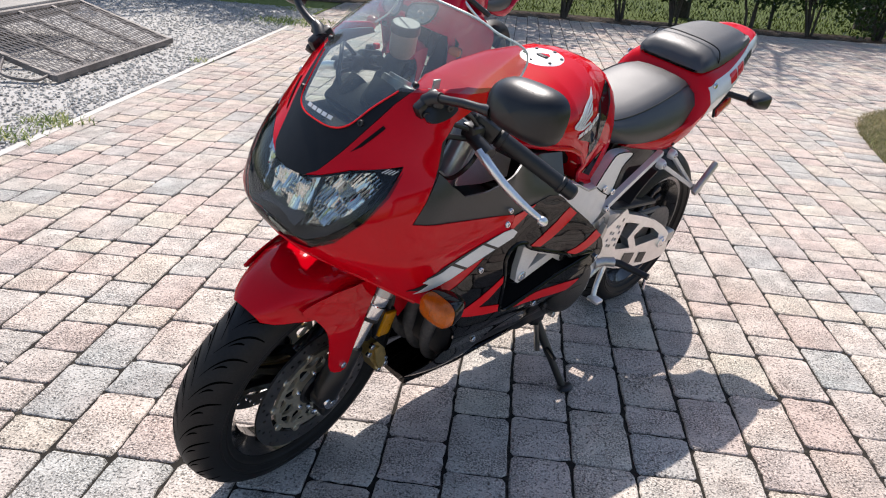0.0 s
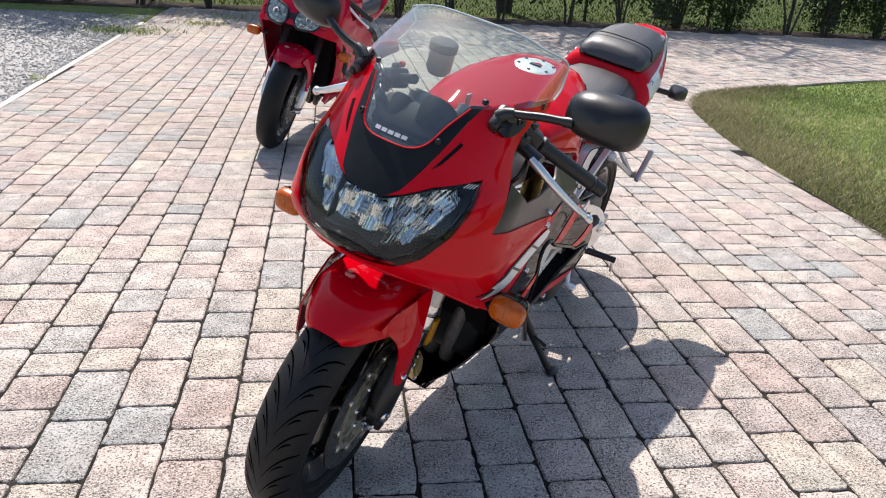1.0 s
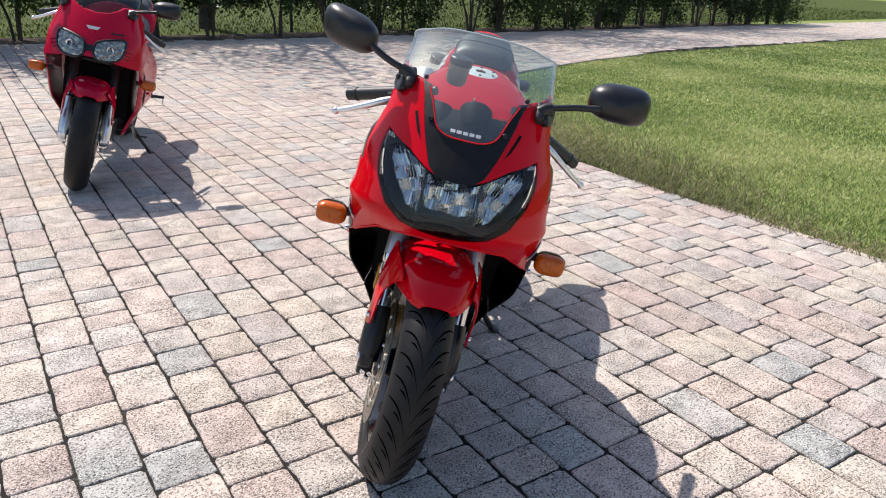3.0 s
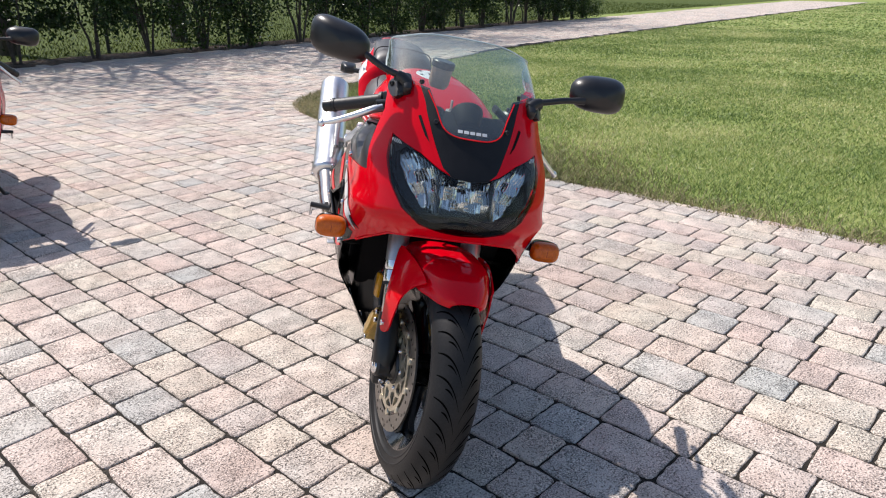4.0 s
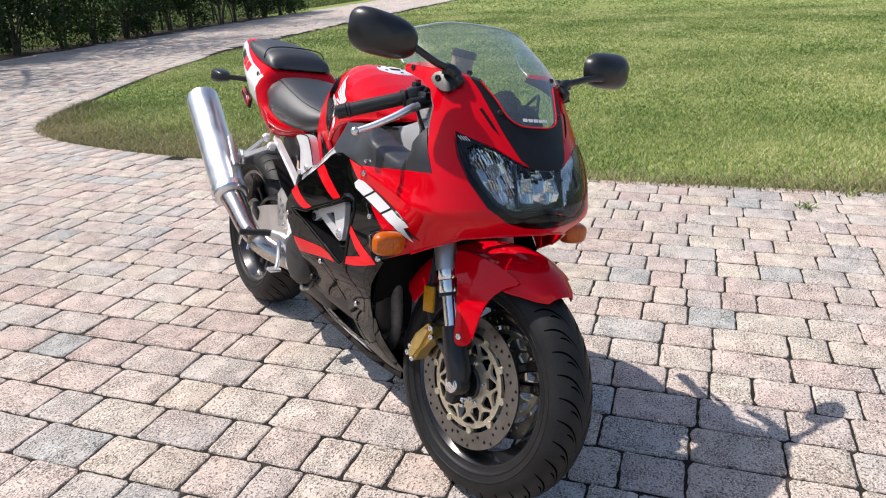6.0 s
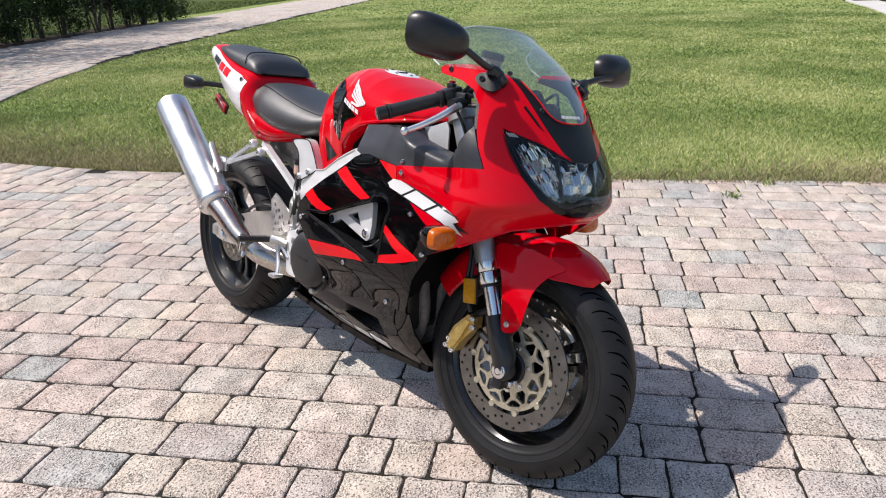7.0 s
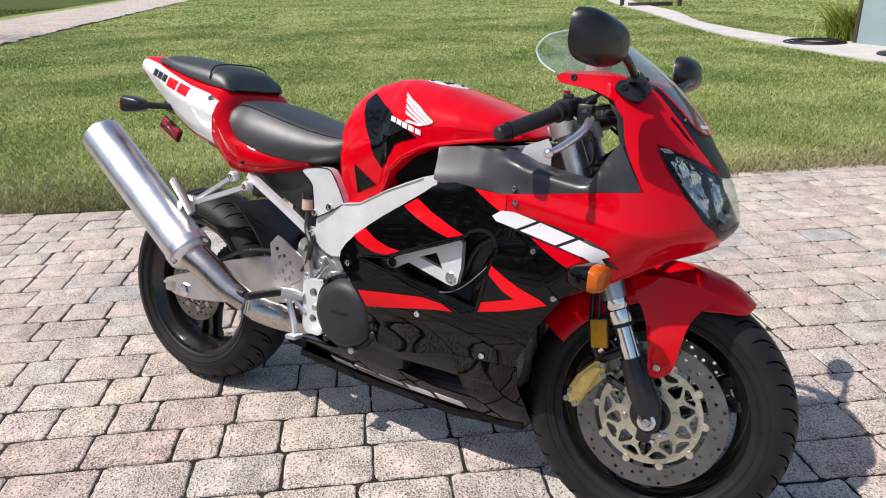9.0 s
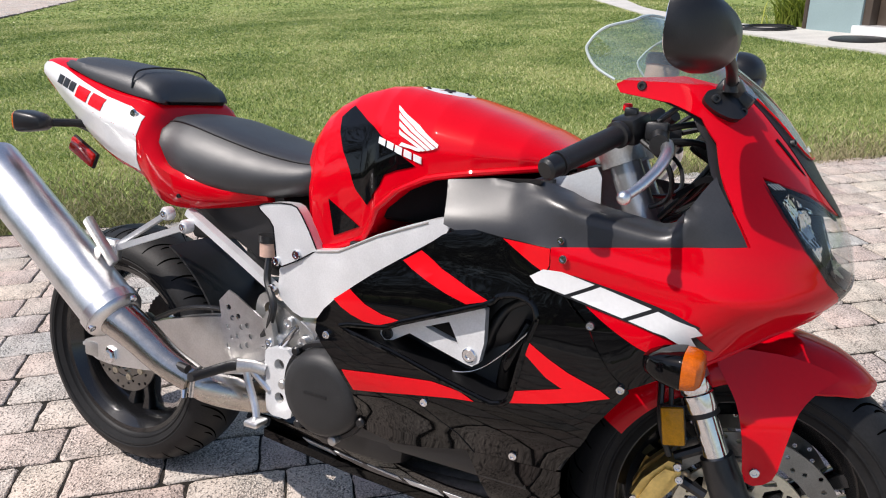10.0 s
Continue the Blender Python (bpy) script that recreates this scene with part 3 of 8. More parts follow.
# ---- hedge ----
def shrub(seed, tall, wide, leaves, low=0.13):
    """Bare leaning stems below, a loose crown of small leaves above."""
    r = np.random.default_rng(seed)
    t = thing("shrub", "dark green hedge shrub with bare lower stems", "shrub", group="hedge shrubs")
    b = Build()
    tips = []
    for i in range(6):
        a, lean = r.random() * 6.28, 0.10 + 0.28 * r.random()
        p = [(0.05 * math.cos(a), 0.05 * math.sin(a), -0.04)]
        for k in range(1, 6):
            s = k / 5
            p.append((math.cos(a) * lean * wide * s * 1.3 + r.normal(0, 0.02), math.sin(a) * lean * wide * s * 1.3 + r.normal(0, 0.02), tall * 0.75 * s))
        b.tube(p, [0.024, 0.020, 0.017, 0.013, 0.009, 0.005], 6)
        tips.append(p)
        for k in range(2, 6):
            q = Vector(p[k])
            e = q + Vector((r.normal(0, 0.16), r.normal(0, 0.16), 0.05 + 0.2 * r.random()))
            b.tube([q, (q + e) / 2 + Vector((0, 0, 0.02)), e], [0.007, 0.005, 0.003], 5)
            tips.append([q, e])
    part("trunk", b, BARK, t, "bare grey stems")
    cl = []
    for i in range(60):
        a, rr = r.random() * 6.28, wide * 0.62 * math.sqrt(r.random())
        z = tall * (low + (1 - low) * r.random() ** 1.1)
        rr *= 0.5 + 0.6 * min(1, (z / tall) / 0.35)
        cl.append((rr * math.cos(a), rr * math.sin(a) * 0.8, z, 0.10 + 0.13 * r.random()))
    cl = np.array(cl)
    pick = cl[r.integers(0, len(cl), leaves)]
    c = pick[:, :3] + r.normal(0, 1, (leaves, 3)) * pick[:, 3:4] * 0.75
    c[:, 2] = np.maximum(c[:, 2], 0.06)
    u, w_ = r.normal(0, 1, (leaves, 3)), r.normal(0, 1, (leaves, 3))
    u /= np.linalg.norm(u, axis=1)[:, None]
    w_ -= u * (u * w_).sum(1)[:, None]
    w_ /= np.linalg.norm(w_, axis=1)[:, None]
    ln = (0.028 + 0.022 * r.random(leaves))[:, None]
    v = np.stack([c - u * ln, c + w_ * ln * 0.5, c + u * ln, c - w_ * ln * 0.5], 1)
    f = np.arange(leaves * 4).reshape(-1, 4)
    tagged(part("crown", raw_mesh("crown", v.reshape(-1, 3), f), LEAF, t), kind="stuff")
    return t


makers = [shrub(11, 2.0, 1.15, 4600, 0.28), shrub(12, 2.1, 1.1, 4200, 0.36), shrub(13, 2.2, 1.25, 4400), shrub(14, 1.7, 1.05, 3600)]
xs = -13.5
i = 0
while xs < 21:
    m = pose(xs, float(np.interp(xs, [-14, -2.6, 3, 10, 30], [12.1, 12.65, 12.6, 12.9, 13.8])) + rng.normal(0, 0.08), -0.02, 0, 0, rng.random() * 360)
    if i < 4:
        makers[i].matrix_world = m
    else:
        copy_thing(makers[int(rng.integers(0, 2)) if xs < 5.5 or rng.random() < 0.25 else int(rng.integers(2, 4))], m)
    i += 1
    xs += 0.80 + 0.35 * rng.random()

# ---- fence ----
fence = thing("fence", "dark chain-link fence behind the hedge", "fence", kind="structure")


def fence_y(x):
    return float(np.interp(x, [-40, -2.6, 10, 30], [12.75, 13.2, 13.5, 14.4]))


FX0, FX1, FH = -8.0, 22.0, 1.25
for k in range(13):
    px = FX0 + (FX1 - FX0) * k / 12
    part("post", Build().tube([(px, fence_y(px), -0.05), (px, fence_y(px), FH + 0.05)], 0.03, 10).ball((px, fence_y(px), FH + 0.06), (0.034, 0.034, 0.026), 6), WIRE, fence)
part("top_rail", Build().tube([(x, fence_y(x), FH) for x in np.linspace(FX0, FX1, 24)], 0.021, 8), WIRE, fence)
step, lv = 0.058, 21
wv, wf = [], []
for k in range(int((FX1 - FX0) / step)):
    x0 = FX0 + k * step
    for j in range(lv):
        za, zb = j * FH / lv, (j + 1) * FH / lv
        xa, xb = (x0, x0 + step / 2) if j % 2 == 0 else (x0 + step / 2, x0)
        for flip in (0, 1):
            a, b_ = (xa, xb) if not flip else (2 * x0 + step - xa, 2 * x0 + step - xb)
            n0, y0 = len(wv), fence_y(x0)
            wv += [(a - 0.0022, y0, za), (a + 0.0022, y0, za), (b_ + 0.0022, y0, zb), (b_ - 0.0022, y0, zb)]
            wf.append((n0, n0 + 1, n0 + 2, n0 + 3))
tagged(part("wire_mesh", raw_mesh("wire_mesh", wv, wf), WIRE, fence), kind="stuff")


# ---- trees behind the drive's far corner, whose shade falls on the gravel ----
def tree(at, seed, tall, spread, r0, leaves, label):
    r = np.random.default_rng(seed)
    t = thing("tree", label, "tree", pose(*at), group="trees by the fence")
    b = Build()
    trunk = [(0, 0, -0.1), (0.03, 0.02, tall * 0.2), (-0.04, 0.05, tall * 0.4), (0.06, 0, tall * 0.62), (0.0, 0.05, tall * 0.9)]
    b.tube(smooth_line(trunk, 4), [r0 * (1.25 - 1.05 * k / 16) for k in range(17)], 10)
    ends = [Vector((0, 0.05, tall * 0.9))]
    for k in range(11):
        z = tall * (0.36 + 0.5 * r.random())
        a = r.random() * 6.28
        d = Vector((math.cos(a), math.sin(a), 0.45 + 0.5 * r.random())) * spread * (0.5 + 0.45 * r.random())
        s = Vector((0.0, 0.03, z))
        e = s + d
        b.tube([s, s + d * 0.5 + Vector((0, 0, 0.08)), e], [r0 * 0.42, r0 * 0.26, r0 * 0.1], 6)
        ends += [e, s + d * 0.65]
    part("trunk", b, BARK, t)
    cen = np.array([tuple(e) for e in ends])
    c = cen[r.integers(0, len(cen), leaves)] + r.normal(0, 1, (leaves, 3)) * spread * 0.20
    u, w_ = r.normal(0, 1, (leaves, 3)), r.normal(0, 1, (leaves, 3))
    u /= np.linalg.norm(u, axis=1)[:, None]
    w_ -= u * (u * w_).sum(1)[:, None]
    w_ /= np.linalg.norm(w_, axis=1)[:, None]
    ln = (0.05 + 0.03 * r.random(leaves))[:, None]
    v = np.stack([c - u * ln, c + w_ * ln * 0.5, c + u * ln, c - w_ * ln * 0.5], 1)
    tagged(part("crown", raw_mesh("crown", v.reshape(-1, 3), np.arange(leaves * 4).reshape(-1, 4)), LEAF, t), kind="stuff")
    return t


tree((-0.62, 12.35, 0), 5, 3.6, 1.5, 0.13, 5200, "leafy tree with a dark grey trunk beside the driveway")
tree((-4.6, 12.6, 0), 6, 3.9, 1.9, 0.15, 7000, "leafy shade tree behind the gravel")
tree((-7.8, 12.3, 0), 8, 4.0, 2.0, 0.15, 7000, "leafy shade tree behind the gravel")
tree((3.2, 14.3, 0), 21, 7.4, 2.6, 0.13, 5200, "leafy tree behind the fence")
tree((6.6, 14.6, 0), 22, 8.0, 2.8, 0.14, 5200, "leafy tree behind the fence")
tree((10.6, 14.8, 0), 23, 7.2, 2.6, 0.13, 4200, "leafy tree behind the fence")
tree((15.5, 15.2, 0), 24, 7.8, 2.7, 0.14, 4200, "leafy tree behind the fence")
tree((-11.2, 12.6, 0), 9, 4.0, 2.0, 0.15, 6000, "leafy shade tree behind the gravel")


# ---- trailer with its ramp on the gravel ----
ramp = thing("trailer_ramp", "rusty steel mesh trailer ramp lowered onto the gravel", "ramp")
AX, AY0, AY1, LEN, RISE = -3.25, 5.18, 7.13, 0.92, 0.30
ux, uz = -math.cos(math.asin(RISE / LEN)), RISE / LEN
rp = lambda s, y: (AX + ux * s, y, 0.035 + uz * s)
for y0 in (AY0, AY1):
    part("side_rail", Build().tube([rp(0, y0), rp(LEN, y0)], 0.028, 4), RUST, ramp)
part("end_rail", Build().tube([rp(0, AY0 - 0.02), rp(0, AY1 + 0.02)], 0.034, 4), RUST, ramp)
part("top_hinge", Build().tube([rp(LEN, AY0), rp(LEN, AY1)], 0.028, 8), RUST, ramp)
for k in range(1, 4):
    y0 = AY0 + (AY1 - AY0) * k / 4
    part("cross_bar", Build().tube([rp(0, y0), rp(LEN, y0)], 0.024, 4), RUST, ramp)
part("spring_hoop", Build().tube(smooth_line([rp(0.05, AY0 - 0.02), (AX - 0.08, AY0 - 0.16, 0.04), (AX - 0.30, AY0 - 0.16, 0.07), rp(0.38, AY0 - 0.02)], 5), 0.012, 8), RUST, ramp)
mv, mf = [], []
dy, ds = 0.055, 0.0767
for i in range(int(LEN / ds)):
    for j in range(int((AY1 - AY0) / dy)):
        s0, y0 = i * ds, AY0 + j * dy + (dy / 2 if i % 2 else 0)
        for q in (-1, 1):
            a, c = rp(s0, y0), rp(s0 + ds, y0 + q * dy / 2)
            n0 = len(mv)
            mv += [(a[0], a[1] - 0.0035, a[2] + 0.020), (a[0], a[1] + 0.0035, a[2] + 0.025), (c[0], c[1] + 0.0035, c[2] + 0.025), (c[0], c[1] - 0.0035, c[2] + 0.020)]
            mf.append((n0, n0 + 1, n0 + 2, n0 + 3))
tagged(part("mesh_deck", raw_mesh("mesh_deck", mv, mf), RUST, ramp), kind="stuff")
trailer = thing("trailer", "low utility trailer with a weathered deck", "trailer")
tx = AX + ux * LEN - 0.08
part("deck", Build().box((tx - 1.6, (AY0 + AY1) / 2, 0.345), (3.2, 2.2, 0.05), 0.01), DECK, trailer)
for y0 in (AY0 - 0.12, AY1 + 0.12):
    part("side_rail", Build().box((tx - 1.6, y0, 0.30), (3.2, 0.06, 0.12), 0.008), RUST, trailer)
part("rear_rail", Build().box((tx - 0.03, (AY0 + AY1) / 2, 0.27), (0.06, 2.1, 0.09), 0.008), RUST, trailer)
for y0 in (AY0 - 0.26, AY1 + 0.26):
    w = part("wheel", Build().lathe([(0.16, -0.09), (0.27, -0.09), (0.31, -0.06), (0.32, 0), (0.31, 0.06), (0.27, 0.09), (0.16, 0.09)], (tx - 1.9, y0, 0.31), (0, 1, 0), 28), RUBBER, trailer)
    part("rim", Build().lathe([(0.0, -0.05), (0.10, -0.06), (0.165, -0.085), (0.165, 0.085), (0.10, 0.06), (0.0, 0.05)], (tx - 1.9, y0, 0.31), (0, 1, 0), 24), CAST, w)

# ---- path, house corner ----
near_e = smooth_line([(3.5, -5.0), (5.2, -5.05), (6.6, -5.08), (7.5, -4.97), (8.6, -4.98), (9.6, -5.03), (10.6, -5.12), (11.5, -5.16), (12.8, -5.4), (15.0, -5.9), (19.4, -6.95), (24.5, -8.0), (34, -10.6)], 5)
far_e = smooth_line([(3.5, -6.2), (5.2, -6.2), (6.6, -6.25), (7.5, -6.4), (8.4, -6.4), (9.5, -6.3), (10.3, -5.98), (11.2, -5.92), (13.2, -6.12), (15.3, -6.5), (19.4, -7.8), (24.5, -8.85), (34, -11.5)], 5)
pathb = Build()
for a, b, c, d in zip(near_e, near_e[1:], far_e[1:], far_e):
    pathb.add([(*a, 0.012), (*b, 0.012), (*c, 0.012), (*d, 0.012), (*a, -0.03), (*b, -0.03), (*c, -0.03), (*d, -0.03)], [(0, 1, 2, 3), (0, 4, 5, 1), (2, 6, 7, 3)])
solid("footpath", pathb, CONC, "pale concrete footpath past the house wall", "footpath", kind="structure", sharp=20)
house = thing("house", "pale teal stucco house with a brown door", "house", Matrix.Translation((9.18, -6.17, 0)) @ Matrix.Rotation(radians(9.9), 4, "Z"), kind="structure")
part("wall", Build().box((-0.48, -2.2, 1.4), (0.96, 4.4, 2.9), 0.01), TEAL, house)
part("wall", Build().box((-4.2, -2.3, 1.4), (4.1, 4.4, 2.9), 0.01), TEAL, house)
part("lintel", Build().box((-1.56, -2.25, 2.53), (1.19, 4.3, 0.64), 0.01), TEAL, house)
part("door", Build().box((-1.56, -0.20, 1.13), (0.93, 0.05, 2.03), 0.008), BROWN, house, "brown painted door")
for px in (-1.03, -2.09):
    part("door_post", Build().box((px, -0.14, 1.16), (0.13, 0.22, 2.10), 0.008), BROWN, house)
part("door_head", Build().box((-1.56, -0.16, 2.16), (0.93, 0.14, 0.10), 0.008), BROWN, house)
part("door_step", Build().box((-1.55, -0.10, 0.07), (1.26, 0.44, 0.135), 0.012), WHITE, house, "white painted door step")
part("roof", Build().box((-2.9, -2.2, 2.95), (7.0, 5.2, 0.22), 0.02), BROWN, house)
part("downpipe", Build().tube([(0.10, -0.10, 0.0), (0.07, -0.07, 0.12), (0.07, -0.07, 2.8)], 0.055, 10), BROWN, house, "dark brown downpipe")
solid("door_mat", Build().lathe([(0.0, 0.028), (0.36, 0.028), (0.38, 0.015), (0.38, 0.0)], (7.56, -5.76, 0.013), (0, 0, 1), 36), MATT, "round black door mat on the concrete", "mat")
hose = [(9.55 + (0.47 - 0.05 * k) * math.cos(a) + 0.03 * math.sin(k * 2.1), -5.72 + (0.47 - 0.05 * k) * math.sin(a) + 0.03 * math.cos(k * 1.7), 0.026 + 0.010 * (k % 3)) for k in range(5) for a in np.linspace(0, 6.2, 18)]
solid("garden_hose", Build().tube(hose, 0.012, 6), MATT, "dark garden hose coiled on the path", "hose")
for px, py in ((23.2, -7.7), (22.2, -9.3)):
    solid("path_post", Build().box((px, py, 0.3), (0.12, 0.12, 0.7), 0.01), BROWN, "short brown wooden post beside the path", "post", "path posts")
solid("path_sleeper", Build().box((22.7, -8.5, 0.03), (0.22, 1.5, 0.16), 0.01), BROWN, "brown timber step across the path", "step")
n = 500
h = 0.28 + 0.42 * rng.random(n)
v, f = blades(9.84 + 0.15 * rng.normal(0, 1, n), -6.46 + 0.13 * rng.normal(0, 1, n), h, 0.03, lay=0.45)
plant = thing("plant", "yellow-green strappy plant beside the house wall", "plant")
tagged(part("leaves", raw_mesh("leaves", v, f), blade_mat("strap_leaves", [(0.25, (0.16, 0.22, 0.03)), (0.5, (0.28, 0.34, 0.05)), (0.75, (0.42, 0.44, 0.09))], 0.4), plant), kind="stuff")


# ---- the motorcycle: x forward, y to its left, z up along its own leaning frame ----
BIKE = Matrix(((-.6358, .7585, .1433, -.443), (-.7718, -.6248, -.1181, 1.569), (0.0, -.1857, .9826, 0.0), (0, 0, 0, 1)))
bike = thing("motorcycle", "red and black sports motorcycle leaning on its side stand", "motorcycle", BIKE)
FAX, FAZ, RAX, RAZ = 0.096, 0.2965, -1.354, 0.306
RAKE = math.tan(radians(24))
RAKED = Vector((-math.sin(radians(24)), 0, math.cos(radians(24))))
# the bars stand almost straight; wheel and fork are turned a little to the left and lean with it
BARS = Matrix.Translation((0.03, 0, 0.55)) @ Matrix.Rotation(radians(2.5), 4, RAKED) @ Matrix.Translation((-0.03, 0, -0.55))
STEER = Matrix.Translation((0, 0, 0.9)) @ Matrix.Rotation(-0.022, 4, "X") @ Matrix.Translation((-0.157, 0, -0.1)) @ Matrix.Rotation(radians(7.2), 4, RAKED) @ Matrix.Translation((0.157, 0, -0.8))
REAR = Matrix.Translation((0, -0.014, 0))
mirror_y = lambda pts, s: [(p[0], p[1] * s, p[2]) for p in pts]


def bolt(at, axis, r=0.007, parent=bike, m=None, material=None):
    """A socket-head bolt."""
    b = Build(m).lathe([(0.0, 0.0015), (r * 0.45, 0.0015), (r * 0.5, 0.004), (r * 0.85, 0.004), (r, 0.0025), (r, -0.004)], at, axis, 14)
    return part("bolt", b, material or CHROME, parent)


# wheels and tyres
def tyre(x, z, R, hw, rim, m, name, grooves):
    prof = []
    for a in np.linspace(-1, 1, 25):
        y = hw * math.sin(a * math.pi / 2 * 0.93) / math.sin(math.pi / 2 * 0.93)
        drop = (1 - math.cos(a * math.pi / 2 * 0.93)) / (1 - math.cos(math.pi / 2 * 0.93))
        prof.append((R - 0.052 * (hw / 0.06) ** 0.35 * drop, y))
    side = [(rim + 0.034, hw * 0.992), (rim + 0.031, hw * 0.984), (rim + 0.0298, hw * 1.004), (rim + 0.0275, hw * 1.0), (rim + 0.026, hw * 0.962), (rim + 0.014, hw * 0.90), (rim + 0.0125, hw * 0.915), (rim + 0.010, hw * 0.905),
            (rim + 0.008, hw * 0.845), (rim + 0.004, hw * 0.80), (rim - 0.006, hw * 0.76)]
    crown = list(prof)
    prof = [(r, -y) for r, y in reversed(side)] + prof + side
    b = Build(m).lathe(prof, (x, 0, z), (0, 1, 0), 96)
    t = part(name, b, RUBBER, bike, "black road tyre with slanted tread grooves")
    # tread grooves: slanted near-black strips, both sides, a hair above the crown, as painted shade
    gr = Build(m)
    surf = lambda u: (float(np.interp(u, [p[1] for p in crown], [p[0] for p in crown])), u)
    for k in range(grooves):
        a0 = 2 * math.pi * k / grooves
        for s in (-1, 1):
            # nearly straight over the shoulder, then sweeping along the crown
            for y0, y1, d0, d1, w in ((0.90, 0.04, 0.0, 0.26, 0.0030), (0.62, 0.30, 0.10, 0.17, 0.0026)):
                n, verts = 13, []
                for i in range(n):
                    q = i / (n - 1)
                    yy = hw * (y0 + (y1 - y0) * q) * s
                    ang = a0 - (d0 + (d1 - d0) * (0.25 * q + 0.75 * q ** 2.4)) + (math.pi / grooves if s < 0 else 0)
                    rr_, _ = surf(yy)
                    rr_ += 0.0006
                    ww = w * math.sin(math.pi * (0.12 + 0.8 * q)) / rr_
                    for e in (-ww, ww):
                        verts.append((x + rr_ * math.cos(ang + e), yy, z + rr_ * math.sin(ang + e)))
                gr.add(verts, [(2 * i, 2 * i + 1, 2 * i + 3, 2 * i + 2) for i in range(n - 1)])
    part("tread_groove", gr, GROOVE, t, normals=False)
    tagged(bpy.data.objects[t.name].children[0], kind="stuff")
    return t


WHEEL = mat("wheel_enamel", (0.006, 0.006, 0.0065), 0.22, 0, 0.12, 20, 0.08, 200, coat=0.6, spec=0.4)


def rim_part(x, z, rim, hw, m, name, spokes, hubw):
    r = part(name, Build(m).lathe([(rim - 0.008, -hw * 0.82), (rim + 0.003, -hw * 0.84), (rim + 0.004, -hw * 0.72), (rim - 0.012, -hw * 0.62), (rim - 0.024, -hw * 0.25), (rim - 0.026, hw * 0.25),
                                   (rim - 0.012, hw * 0.62), (rim + 0.004, hw * 0.72), (rim + 0.003, hw * 0.84), (rim - 0.008, hw * 0.82), (rim - 0.022, hw * 0.6), (rim - 0.038, hw * 0.3), (rim - 0.038, -hw * 0.3), (rim - 0.022, -hw * 0.6)],
                                  (x, 0, z), (0, 1, 0), 72, True), WHEEL, bike, "gloss black cast wheel")
    for k in range(spokes):
        a = 2 * math.pi * (k + 0.2) / spokes
        d, t = Vector((math.cos(a), 0, math.sin(a))), Vector((-math.sin(a), 0, math.cos(a)))
        c = Vector((x, 0, z))
        b = Build(m)
        for s in (-1, 1):
            rings = []
            for q, w, h in ((0.03, 0.020, 0.030), (0.09, 0.013, 0.024), (rim - 0.07, 0.012, 0.020), (rim - 0.03, 0.020, 0.028)):
                p = c + d * q + t * s * (0.012 + 0.022 * (q / rim) ** 1.5)
                rings.append([p + t * w * cu + Vector((0, h * sv, 0)) for cu, sv in ((-1, -0.6), (-0.6, -1), (0.6, -1), (1, -0.6), (1, 0.6), (0.6, 1), (-0.6, 1), (-1, 0.6))])
            b.loft(rings)
        part("spoke", b, WHEEL, r)
    part("hub", Build(m).lathe([(0.0, -hubw), (0.022, -hubw), (0.034, -hubw * 0.8), (0.045, -hubw * 0.5), (0.034, 0), (0.045, hubw * 0.5), (0.034, hubw * 0.8), (0.022, hubw), (0.0, hubw)], (x, 0, z), (0, 1, 0), 28), SATIN, r)
    return r


tyre(FAX, FAZ, 0.302, 0.062, 0.216, STEER, "front_tyre", 34)
rim_part(FAX, FAZ, 0.216, 0.056, STEER, "front_rim", 3, 0.06)
tyre(RAX, RAZ, 0.312, 0.095, 0.216, REAR, "rear_tyre", 32)
rim_part(RAX, RAZ, 0.216, 0.091, REAR, "rear_rim", 3, 0.08)


